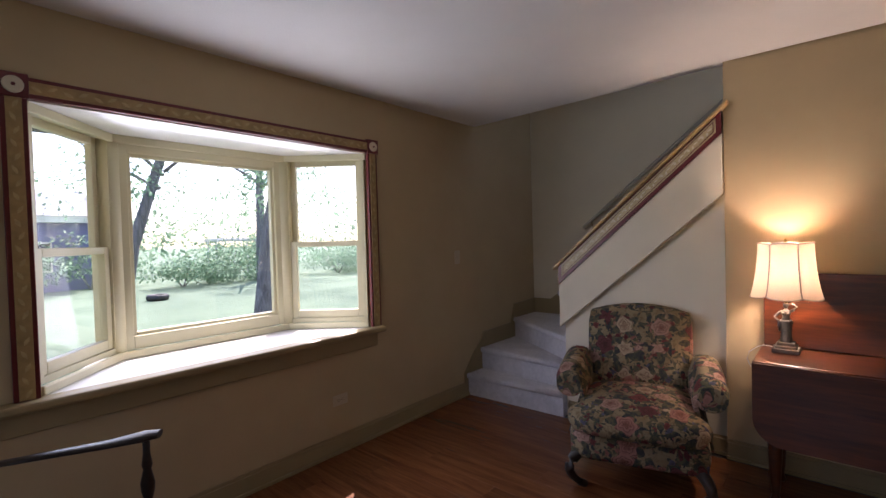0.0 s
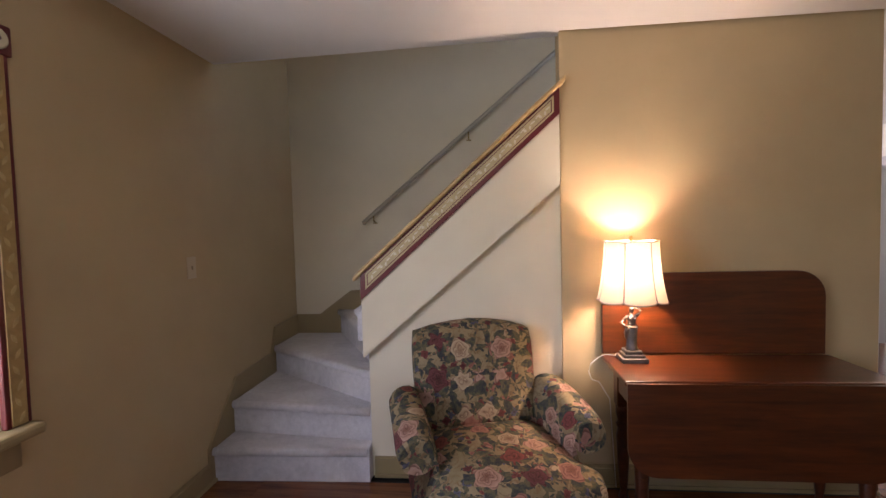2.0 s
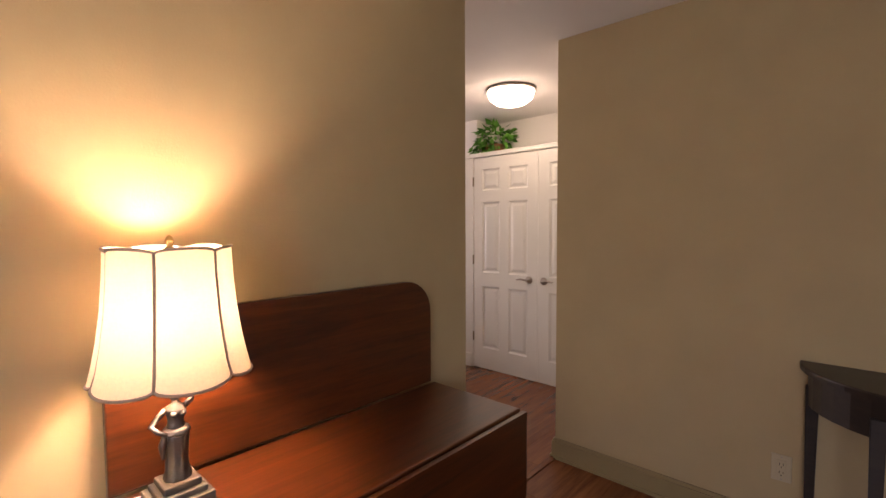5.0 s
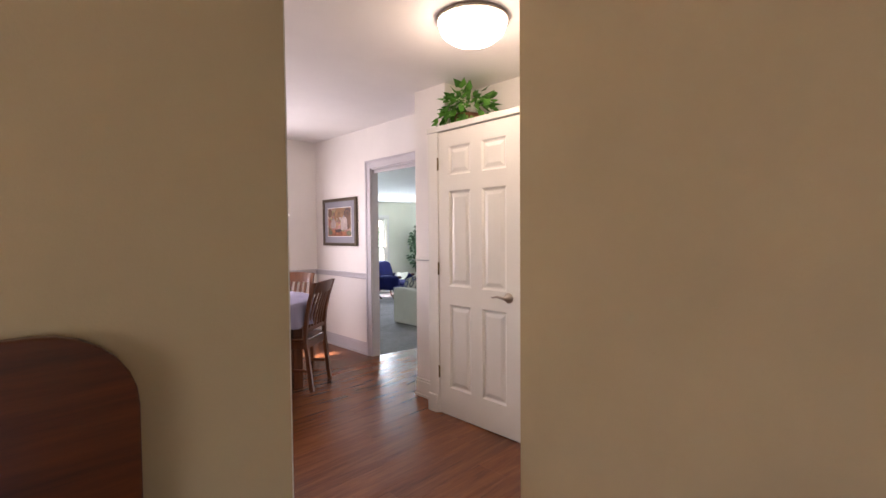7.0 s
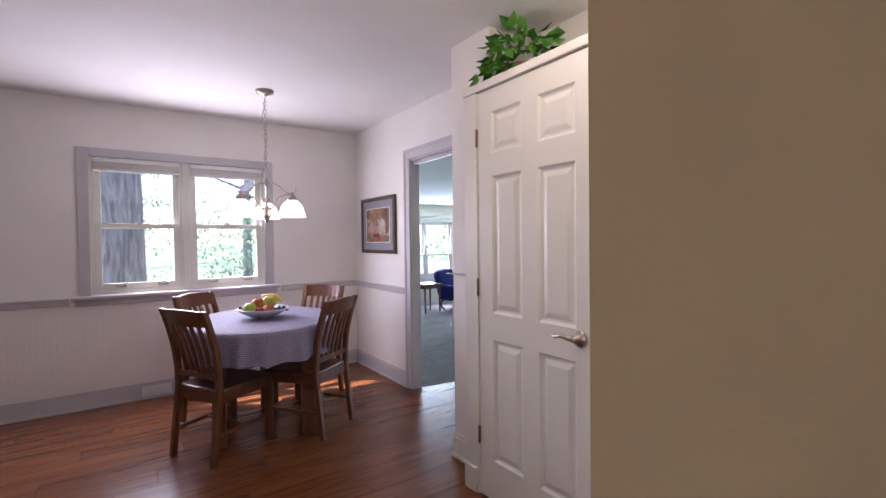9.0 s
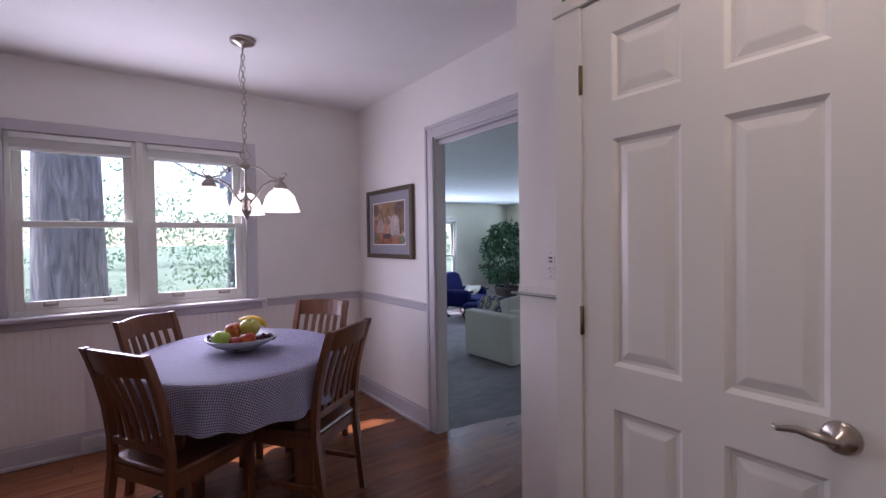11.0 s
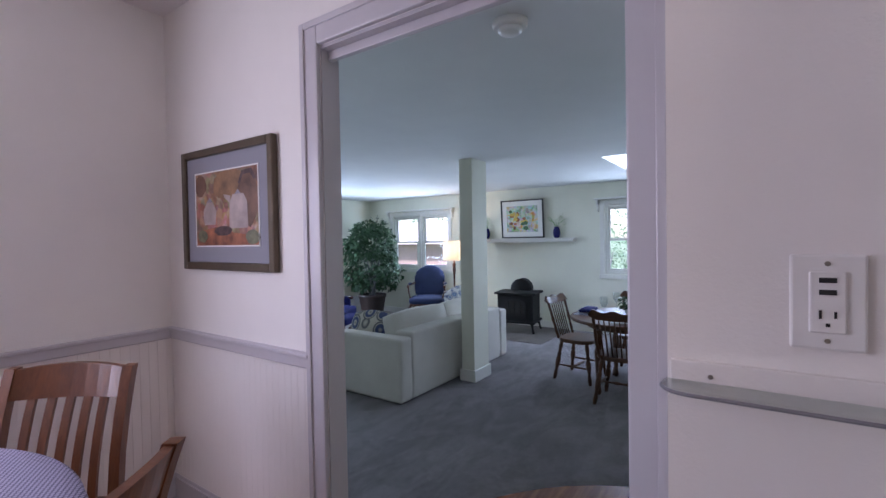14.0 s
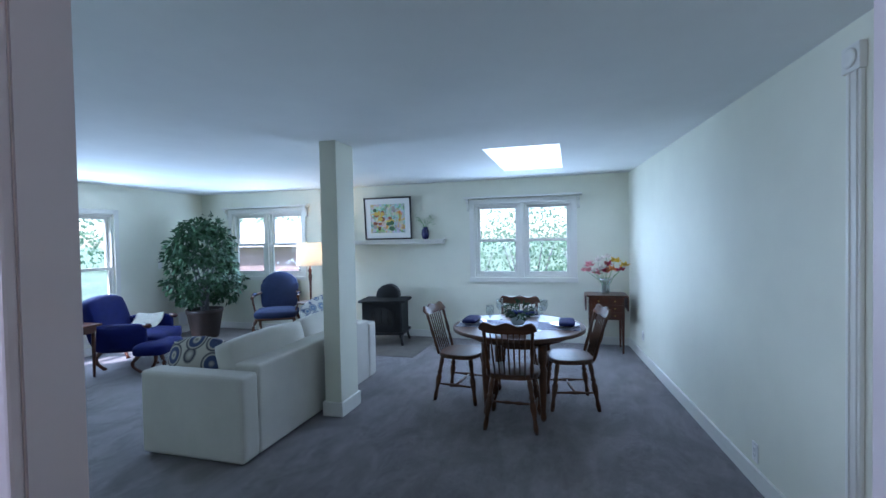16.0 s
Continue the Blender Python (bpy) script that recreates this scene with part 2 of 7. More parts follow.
def shade_mat(name, col, through_):
    """Lit cloth of a lamp shade."""
    m = bpy.data.materials.new(name)
    m.use_nodes = True
    t = m.node_tree
    t.nodes.clear()
    o = t.nodes.new("ShaderNodeOutputMaterial")
    mx = t.nodes.new("ShaderNodeMixShader")
    df = t.nodes.new("ShaderNodeBsdfDiffuse")
    tl = t.nodes.new("ShaderNodeBsdfTranslucent")
    v = mapping(t)
    c = ramp(t, noise_tex(t, v, 160, 2), [(0.3, shade(col, 0.92)), (0.7, col)])
    t.links.new(c, df.inputs[0])
    t.links.new(c, tl.inputs[0])
    mx.inputs[0].default_value = through_
    t.links.new(df.outputs[0], mx.inputs[1])
    t.links.new(tl.outputs[0], mx.inputs[2])
    t.links.new(mx.outputs[0], o.inputs[0])
    return m


def leaf_mat(name, a, b_):
    m, t, b = nodes_of(name)
    g = t.nodes.new("ShaderNodeNewGeometry")
    c = ramp(t, g.outputs["Random Per Island"], [(0.0, a), (1.0, b_)])
    t.links.new(c, b.inputs["Base Color"])
    b.inputs["Roughness"].default_value = 0.6
    b.inputs["Specular IOR Level"].default_value = 0.3
    b.inputs["Subsurface Weight"].default_value = 0.0
    b.inputs["Transmission Weight"].default_value = 0.0
    return m


def bark_mat(name):
    m, t, b = nodes_of(name)
    v = mapping(t, (1, 1, 0.16))
    n = noise_tex(t, v, 16, 5, 0.65, 1.0)
    t.links.new(ramp(t, n, [(0.35, (0.085, 0.082, 0.090)), (0.65, (0.26, 0.25, 0.265))]), b.inputs["Base Color"])
    b.inputs["Roughness"].default_value = 0.95
    bump(t, b, n, 1.0, 0.06)
    return m


def garden_leaf_mat(name, a, b_):
    m = bpy.data.materials.new(name)
    m.use_nodes = True
    t = m.node_tree
    t.nodes.clear()
    o = t.nodes.new("ShaderNodeOutputMaterial")
    mx = t.nodes.new("ShaderNodeMixShader")
    df = t.nodes.new("ShaderNodeBsdfDiffuse")
    tl = t.nodes.new("ShaderNodeBsdfTranslucent")
    g = t.nodes.new("ShaderNodeNewGeometry")
    c = ramp(t, g.outputs["Random Per Island"], [(0.0, a), (1.0, b_)])
    t.links.new(c, df.inputs[0])
    t.links.new(ramp(t, g.outputs["Random Per Island"], [(0.0, shade(a, 2.2)), (1.0, shade(b_, 2.0))]), tl.inputs[0])
    mx.inputs[0].default_value = 0.5
    t.links.new(df.outputs[0], mx.inputs[1])
    t.links.new(tl.outputs[0], mx.inputs[2])
    t.links.new(mx.outputs[0], o.inputs[0])
    return m


TAN = mat("tan_wall_paint", (0.48, 0.368, 0.212), 0.75, var=0.05, bumps=0.09, bscale=180)
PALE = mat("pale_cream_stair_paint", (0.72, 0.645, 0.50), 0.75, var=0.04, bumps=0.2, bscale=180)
WHITE = mat("white_wall_paint", (0.83, 0.80, 0.76), 0.7, var=0.03, bumps=0.2, bscale=180)
CREAM = mat("pale_cream_wall_paint", (0.74, 0.74, 0.62), 0.7, var=0.03, bumps=0.2, bscale=180)
CEIL = mat("ceiling_paint", (0.80, 0.78, 0.76), 0.85, var=0.03, bumps=0.3, bscale=140)
CEIL_F = mat("family_ceiling_paint", (0.76, 0.78, 0.77), 0.85, var=0.03, bumps=0.3, bscale=140)
TRIM_W = mat("white_trim_gloss", (0.73, 0.72, 0.66), 0.35, var=0.03, bumps=0.05, bscale=60)
TRIM_G = mat("grey_trim_gloss", (0.54, 0.52, 0.54), 0.35, var=0.04, bumps=0.05, bscale=60)
TRIM_T = mat("tan_trim", (0.31, 0.235, 0.12), 0.45, var=0.05, bumps=0.05, bscale=60)
SASH = mat("cream_window_paint", (0.60, 0.55, 0.36), 0.4, var=0.04, bumps=0.05)
MAROON = mat("maroon_trim", (0.12, 0.011, 0.013), 0.3, var=0.15, bumps=0.05)
GOLDLEAF = mat("stencilled_straw_band", (0.40, 0.27, 0.11), 0.5, var=0.25, scale=22, bumps=0.1)
CREAMROS = mat("rosette_cream", (0.66, 0.60, 0.45), 0.5, var=0.08)
OAKRAIL = wood("pale_oak_rail", (0.42, 0.26, 0.10), (0.60, 0.42, 0.20), 0.35)
FLOOR = wood("laminate_cherry", (0.068, 0.019, 0.0075), (0.25, 0.088, 0.032), 0.25, 0, 1.0, 0.13)
MAHOG = wood("mahogany", (0.018, 0.0042, 0.0014), (0.115, 0.027, 0.006), 0.33, 0, 1.3, coat=0.3)
CHERRY = wood("cherry_chair_wood", (0.066, 0.020, 0.007), (0.18, 0.060, 0.019), 0.35, 2, 1.4, coat=0.2)
OAK = wood("brown_oak", (0.042, 0.014, 0.005), (0.13, 0.050, 0.017), 0.42, 0, 1.3)
EBONY = wood("black_brown_wood", (0.012, 0.008, 0.007), (0.03, 0.02, 0.015), 0.4, 0, 1.4, coat=0.1)
CARPET = carpet_mat("grey_carpet", (0.088, 0.076, 0.080), (0.20, 0.182, 0.19))
STAIRC = carpet_mat("pale_stair_carpet", (0.56, 0.54, 0.57), (0.74, 0.72, 0.75))
FLORAL = floral_mat("floral_upholstery")
CLOTH = lattice_mat("dotted_tablecloth", (0.078, 0.072, 0.128), (0.34, 0.32, 0.44), 0.0105, "UV")
NICKEL = mat("brushed_nickel", (0.42, 0.38, 0.33), 0.28, 1.0, 0.06, 8, 0.05)
HINGE = mat("dull_brass", (0.22, 0.17, 0.09), 0.5, 1.0, 0.15, 20, 0.05)
BRASS = mat("aged_brass", (0.42, 0.30, 0.12), 0.3, 1.0, 0.1, 12, 0.05)
IRON = mat("black_cast_iron", (0.006, 0.006, 0.0065), 0.6, 0.3, 0.2, 10, 0.2)
BRONZE = mat("pewter_figure", (0.11, 0.11, 0.115), 0.4, 0.7, 0.3, 25, 0.3)
PLATE = mat("white_plastic", (0.80, 0.79, 0.76), 0.35, var=0.02, bumps=0)
DARK = mat("dark_slot", (0.02, 0.02, 0.02), 0.6, var=0.1, bumps=0)
GLASS = pane_mat("window_glass")
CRYSTAL = pane_mat("clear_table_glass", 0.16, (0.95, 0.97, 0.97))
SHELFGLASS = pane_mat("clear_shelf_glass", 0.10, (0.90, 0.93, 0.92))
LINEN = mat("oatmeal_upholstery", (0.57, 0.55, 0.50), 0.9, var=0.05, scale=5, bumps=0.5, bscale=420, dist=0.002, spec=0.15)
NAVY = mat("navy_velvet", (0.006, 0.009, 0.080), 0.8, var=0.25, scale=6, bumps=0.3, bscale=300, spec=0.2)
SLATE = mat("slate_blue_cloth", (0.022, 0.033, 0.080), 0.85, var=0.15, scale=8, bumps=0.4, bscale=400, spec=0.2)
THROW = mat("cream_knit", (0.66, 0.64, 0.55), 0.95, var=0.1, scale=20, bumps=0.8, bscale=150)
POTM = mat("brown_pot", (0.028, 0.018, 0.015), 0.55, var=0.2, scale=12)
BASKET = mat("wicker", (0.22, 0.10, 0.04), 0.7, var=0.35, scale=50, bumps=0.8, bscale=90)
SOIL = mat("soil", (0.03, 0.022, 0.015), 0.95, var=0.3, scale=30, bumps=0.9, bscale=60)
FICUS = leaf_mat("ficus_leaves", (0.010, 0.034, 0.014), (0.035, 0.09, 0.035))
IVY = leaf_mat("ivy_leaves", (0.03, 0.14, 0.015), (0.12, 0.36, 0.05))
BARK = bark_mat("bark")
TREELEAF = garden_leaf_mat("tree_leaves", (0.075, 0.135, 0.085), (0.18, 0.26, 0.17))
COBALT = mat("cobalt_glaze", (0.012, 0.012, 0.10), 0.12, var=0.1)
WHITEC = mat("white_china", (0.80, 0.80, 0.80), 0.12, var=0.02, bumps=0)
SHADE1 = shade_mat("amber_cloth_shade", (0.90, 0.73, 0.54), 0.075)
SHADE2 = shade_mat("linen_drum_shade", (0.92, 0.84, 0.68), 0.2)
GLOBE = glow_mat("lit_milk_glass", (1.0, 0.88, 0.70), 2.2)
BELL = glow_mat("lit_frosted_glass", (1.0, 0.93, 0.86), 0.42)
FROST = shade_mat("frosted_acrylic", (0.93, 0.95, 0.97), 0.75)

# ---------------------------------------------------------------- shape helpers


def box(bm, x0, y0, z0, x1, y1, z1, bev=0.0, seg=2, m=None):
    c = Vector(((x0 + x1) / 2, (y0 + y1) / 2, (z0 + z1) / 2))
    mm = Matrix.Translation(c) @ Matrix.Diagonal((abs(x1 - x0), abs(y1 - y0), abs(z1 - z0), 1))
    r = bmesh.ops.create_cube(bm, size=1, matrix=(m @ mm) if m else mm)
    if bev:
        es = list({e for v in r["verts"] for e in v.link_edges})
        bmesh.ops.bevel(bm, geom=es, offset=bev, segments=seg, affect="EDGES", profile=0.5)


def prism(bm, pts, z0, z1, m=None, bev=0.0):
    """A flat outline in x, y raised from z0 to z1."""
    lo = [bm.verts.new((x, y, z0)) for x, y in pts]
    hi = [bm.verts.new((x, y, z1)) for x, y in pts]
    n = len(pts)
    fs = [bm.faces.new(lo[::-1]), bm.faces.new(hi)]
    for i in range(n):
        fs.append(bm.faces.new((lo[i], lo[(i + 1) % n], hi[(i + 1) % n], hi[i])))
    bmesh.ops.recalc_face_normals(bm, faces=fs)
    if m:
        bmesh.ops.transform(bm, matrix=m, verts=lo + hi)
    if bev:
        es = [e for v in hi for e in v.link_edges if e.other_vert(v) in hi]
        bmesh.ops.bevel(bm, geom=list(set(es)), offset=bev, segments=2, affect="EDGES", profile=0.5)


def tube(bm, pts, radii, n=10, caps=True, flat=1.0):
    """A round bar through points; radii one or many."""
    pts = [Vector(p) for p in pts]
    if isinstance(radii, (int, float)):
        radii = [radii] * len(pts)
    rings = []
    for i, p in enumerate(pts):
        d = (pts[min(i + 1, len(pts) - 1)] - pts[max(i - 1, 0)]).normalized()
        a = Vector((0, 0, 1)) if abs(d.z) < 0.9 else Vector((1, 0, 0))
        u = d.cross(a).normalized()
        w = d.cross(u).normalized()
        rings.append([bm.verts.new(p + radii[i] * (math.cos(k * math.tau / n) * u + flat * math.sin(k * math.tau / n) * w)) for k in range(n)])
    for a, b in zip(rings, rings[1:]):
        for k in range(n):
            f = bm.faces.new((a[k], a[(k + 1) % n], b[(k + 1) % n], b[k]))
            f.smooth = True
    if caps:
        bm.faces.new(rings[0][::-1])
        bm.faces.new(rings[-1])


def lathe(bm, prof, n=20, c=(0, 0, 0), wave=0, amp=0.0, close=False):
    """Turned shape from (radius, height) pairs about a vertical axis."""
    rings = []
    for r, z in prof:
        ring = []
        for k in range(n):
            a = k * math.tau / n
            q = r * (1 + amp * abs(math.cos(wave * a / 2))) if wave else r
            ring.append(bm.verts.new((c[0] + q * math.cos(a), c[1] + q * math.sin(a), c[2] + z)))
        rings.append(ring)
    for a, b in zip(rings, rings[1:]):
        for k in range(n):
            f = bm.faces.new((a[k], a[(k + 1) % n], b[(k + 1) % n], b[k]))
            f.smooth = True
    if prof[0][0] > 1e-4:
        bm.faces.new(rings[0][::-1])
    if prof[-1][0] > 1e-4 and not close:
        bm.faces.new(rings[-1])


def turned(prof, n=12):
    bm = bmesh.new()
    lathe(bm, prof, n)
    return bm


def cushion(bm, x0, y0, z0, x1, y1, z1, r=0.05, puff=0.0):
    """A soft block, rounded and swollen in the middle."""
    bx = bmesh.new()
    box(bx, x0, y0, z0, x1, y1, z1)
    bmesh.ops.subdivide_edges(bx, edges=bx.edges[:], cuts=5, use_grid_fill=True)
    c = Vector(((x0 + x1) / 2, (y0 + y1) / 2, (z0 + z1) / 2))
    h = Vector((abs(x1 - x0) / 2, abs(y1 - y0) / 2, abs(z1 - z0) / 2))
    for v in bx.verts:
        d = v.co - c
        inner = Vector([max(-h[i] + r, min(h[i] - r, d[i])) for i in range(3)])
        off = d - inner
        if off.length > 1e-6:
            d = inner + off.normalized() * r
        if puff:
            u = [d[i] / h[i] for i in range(3)]
            for i in range(3):
                j, k = (i + 1) % 3, (i + 2) % 3
                d[i] += u[i] * puff * (1 - min(1, abs(u[j])) ** 2) * (1 - min(1, abs(u[k])) ** 2)
        v.co = c + d
    for f in bx.faces:
        f.smooth = True
    me = bpy.data.meshes.new("tmp")
    bx.to_mesh(me)
    bx.free()
    bm.from_mesh(me)
    bpy.data.meshes.remove(me)


def mesh_ob(name, bm, material):
    me = bpy.data.meshes.new(name)
    bm.to_mesh(me)
    bm.free()
    me.materials.append(material)
    return new(name, me)


def part(name, bm, material, parent, label="", at=None):
    ob = mesh_ob(name, bm, material)
    ob.parent = parent
    if at:
        ob.matrix_basis = at
    if label:
        ob["label"] = label
    return ob


def thing(name, m, label, category, group=""):
    ob = new(name)
    ob.empty_display_size = 0.1
    ob.matrix_basis = m
    return tagged(ob, label, category, group)


def solo(name, bm, material, label, category, kind="", group="", m=None):
    ob = mesh_ob(name, bm, material)
    if m:
        ob.matrix_basis = m
    return tagged(ob, label, category, group, kind)


def bx(*a, **k):
    bm = bmesh.new()
    box(bm, *a, **k)
    return bm


def slab(name, dims, material, label, category="wall", holes=(), axis="x"):
    """A wall, floor or ceiling block with rectangular holes; holes are (a0, a1, z0, z1) along the wall."""
    x0, y0, z0, x1, y1, z1 = dims
    bm = bmesh.new()
    a0, a1 = (x0, x1) if axis == "x" else (y0, y1)

    def piece(p, q, s, t):
        if q - p > 1e-4 and t - s > 1e-4:
            if axis == "x":
                box(bm, p, y0, s, q, y1, t)
            else:
                box(bm, x0, p, s, x1, q, t)
    at = a0
    for h0, h1, s, t in sorted(holes):
        piece(at, h0, z0, z1)
        piece(h0, h1, z0, s)
        piece(h0, h1, t, z1)
        at = h1
    piece(at, a1, z0, z1)
    return solo(name, bm, material, label, category, "structure")


# ---------------------------------------------------------------- large structure
FZ, FC, C = -0.25, 2.165, 2.44
BX = -2.735     # window wall of the living room
LY = 3.17       # lamp wall
RX = 1.632      # plain wall by the hall
DX = 3.235      # dining wall with the opening
DY = 7.335      # dining window wall
EX = 9.53       # far wall of the family room
NY = 11.92      # side wall of the family room
OY0, OY1, OZ = 5.137, 6.175, 2.0

slab("wall_living_window", (BX - 0.16, -3.0, 0, BX, 4.45, C), TAN, "tan painted wall around the bay window", holes=[(0.2, 2.04, 0.77, 2.05)], axis="y")
slab("wall_stairwell_side_upper", (BX - 0.16, LY, C, BX, 4.45, 4.9), TAN, "tan painted upper wall beside the stairs")
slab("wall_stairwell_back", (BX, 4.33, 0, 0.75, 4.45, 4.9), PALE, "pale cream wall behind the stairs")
slab("wall_lamp", (-0.729, LY, 0, 0.845, LY + 0.12, 4.9), TAN, "tan painted wall behind the drop-leaf table")
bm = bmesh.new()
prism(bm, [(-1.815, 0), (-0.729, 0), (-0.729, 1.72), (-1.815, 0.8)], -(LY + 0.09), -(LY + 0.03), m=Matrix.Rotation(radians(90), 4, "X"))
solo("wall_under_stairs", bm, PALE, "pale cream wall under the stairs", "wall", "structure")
slab("wall_above_ceiling_edge", (BX, LY - 0.02, C + 0.2, -0.729, LY + 0.05, 4.9), TAN, "plain wall above the ceiling edge")
slab("wall_stairwell_end", (0.75, 4.33, 0, 0.84, 4.34, 4.9), TAN, "plain wall closing the stairwell")
# the hole is for the added window behind the starting point
slab("wall_living_back", (BX, -3.12, 0, RX + 0.12, -3.0, C), TAN, "tan wall of the living room with an opening for the added window", holes=[(-1.65, 0.45, 0.85, 2.05)])
slab("wall_living_right", (RX, -3.0, 0, RX + 0.11, 3.13, C), TAN, "plain tan painted wall ending at the hall")
slab("wall_hall_left", (0.75, LY + 0.12, 0, 0.845, 4.33, C), WHITE, "white wall of the hall with a panelled door", holes=[(3.325, 4.09, 0.0, 2.03)], axis="y")
slab("wall_dining_near", (-0.9, 4.34, 0, 0.845, 4.45, C), WHITE, "white wall of the dining room")
slab("wall_dining_left", (-1.0, 4.34, 0, -0.9, DY + 0.15, C), WHITE, "white wall of the dining room")
slab("wall_dining_window", (-1.0, DY, 0, DX + 0.1, DY + 0.15, C), WHITE, "white wall with a pair of sash windows", holes=[(0.97, 2.30, 0.895, 2.0)])
slab("wall_dining_opening", (DX, 5.0, FZ, DX + 0.04, DY, C), WHITE, "white dining wall with a wide cased opening", holes=[(OY0, OY1, FZ, OZ)], axis="y")
slab("wall_family_west", (DX + 0.04, 3.9, FZ, DX + 0.08, NY, C), CREAM, "pale cream family room wall with a cased opening", holes=[(OY0, OY1, FZ, OZ)], axis="y")
slab("wall_stub", (2.82, 4.66, 0, DX, 5.0, C), WHITE, "white wall end beside the closet")
slab("wall_closet_back", (3.12, 3.0, 0, 3.20, 4.66, C), WHITE, "white wall behind the closet top")
slab("wall_closet_side", (2.68, 2.95, 0, 3.20, 3.12, C), WHITE, "white wall beside the closet")
slab("wall_hall_end", (RX + 0.11, 2.3, 0, 3.2, 2.4, C), WHITE, "plain white wall of the hall")
slab("wall_hall_right", (2.68, 2.4, 0, 2.76, 2.95, C), WHITE, "plain white wall of the hall")
slab("wall_family_east", (EX, 4.3, FZ, EX + 0.15, NY + 0.15, FC + 0.3), CREAM, "pale cream wall with two sash windows", holes=[(5.41, 6.83, 0.70, 1.80), (9.83, 11.25, 0.70, 1.80)], axis="y")
slab("wall_family_side", (3.3, NY, FZ, EX, NY + 0.15, FC + 0.3), CREAM, "pale cream wall with a tall window", holes=[(6.30, 7.86, 0.42, 1.74)])
bm = bmesh.new()
prism(bm, [(3.3, 4.13), (9.56, 4.645), (9.56, 4.5), (3.3, 3.98)], FZ, FC + 0.2)
solo("wall_family_south", bm, CREAM, "long plain pale cream wall", "wall", "structure")

# ceilings
bm = bmesh.new()
box(bm, BX - 0.16, -3.12, C, RX + 0.12, LY - 0.02, C + 0.2)
prism(bm, [(BX, LY - 0.02), (-0.729, LY - 0.02), (-0.729, LY + 0.05), (BX, LY + 0.13)], C, C + 0.2)
solo("ceiling_living", bm, CEIL, "white painted ceiling", "ceiling", "structure")
bm = bmesh.new()
box(bm, 0.845, LY - 0.02, C, DX + 0.12, DY + 0.15, C + 0.2)
box(bm, -1.0, 4.34, C, 0.845, DY + 0.15, C + 0.2)
box(bm, RX + 0.12, 2.3, C, 3.3, LY - 0.02, C + 0.2)
solo("ceiling_dining", bm, CEIL, "white painted ceiling of hall and dining room", "ceiling", "structure")
slab("ceiling_stairwell", (BX - 0.16, LY - 0.02, 4.9, 0.9, 4.45, 5.0), CEIL, "ceiling of the stairwell", "ceiling")
SK = (7.17, 5.51, 8.72, 6.25)
bm = bmesh.new()
for a in ((DX + 0.08, 3.9, SK[0], NY), (SK[2], 3.9, EX, NY), (SK[0], 3.9, SK[2], SK[1]), (SK[0], SK[3], SK[2], NY)):
    box(bm, a[0], a[1], FC, a[2], a[3], FC + 0.3)
solo("ceiling_family", bm, CEIL_F, "pale ceiling with a skylight shaft", "ceiling", "structure")
sky_w = tagged(thing("skylight", pose(0, 0, 0), "bright rectangular skylight set in the ceiling", "skylight"), kind="structure")
bm = bmesh.new()
box(bm, SK[0] - 0.05, SK[1] - 0.05, FC + 0.3, SK[2] + 0.05, SK[1], FC + 0.36)
box(bm, SK[0] - 0.05, SK[3], FC + 0.3, SK[2] + 0.05, SK[3] + 0.05, FC + 0.36)
box(bm, SK[0] - 0.05, SK[1], FC + 0.3, SK[0], SK[3], FC + 0.36)
box(bm, SK[2], SK[1], FC + 0.3, SK[2] + 0.05, SK[3], FC + 0.36)
part("skylight_frame", bm, TRIM_W, sky_w)
part("pane", bx(SK[0], SK[1], FC + 0.33, SK[2], SK[3], FC + 0.338), FROST, sky_w, "frosted white dome pane")

# floors
slab("floor_subfloor", (BX - 0.2, -3.12, -0.14, DX + 0.1, DY + 0.15, -0.012), DARK, "dark underlay beneath the plank floor", "floor")
slab("floor_family", (DX + 0.05, 3.9, FZ - 0.1, EX, NY, FZ), CARPET, "grey cut-pile carpet with brushed marks", "carpet")

# curved landing below the opening
bm = bmesh.new()
pts = [(3.29, 4.40), (3.29, 6.20), (3.55, 6.17)]
pts += [(3.45 + 1.24 * math.sin(a), 4.95 + 1.22 * math.cos(a)) for a in [radians(k) for k in range(10, 96, 6)]]
pts += [(4.67, 4.40)]
prism(bm, pts, FZ, -0.004, bev=0.012)
landing = tagged(mesh_ob("landing_step", bm, FLOOR), "curved reddish wooden landing step above the carpet", "step", kind="structure")
bm = bmesh.new()
box(bm, 3.50, 4.62, -0.003, 4.22, 5.55, 0.009, bev=0.004)
solo("door_mat", bm, DARK, "dark grey mat lying on the wooden landing", "mat")


def baseboard(name, runs, material, h=0.10, d=0.016, z=0.0, cap=True, label="painted baseboard"):
    bm = bmesh.new()
    for x0, y0, x1, y1, nx, ny in runs:
        ang = math.atan2(y1 - y0, x1 - x0)
        ln = math.hypot(x1 - x0, y1 - y0)
        side = 1 if (-math.sin(ang) * nx + math.cos(ang) * ny) > 0 else -1
        m = pose(x0, y0, z, 0, 0, math.degrees(ang))
        box(bm, 0, 0.0 if side > 0 else -d, 0, ln, d if side > 0 else 0.0, h, m=m)
        if cap:
            box(bm, 0, 0.0 if side > 0 else -d * 0.55, h, ln, d * 0.55 if side > 0 else 0.0, h + 0.018, m=m)
            box(bm, 0, 0.0 if side > 0 else -d - 0.012, 0, ln, d + 0.012 if side > 0 else 0.0, 0.018, m=m)
    return solo(name, bm, material, label, "baseboard", "structure")


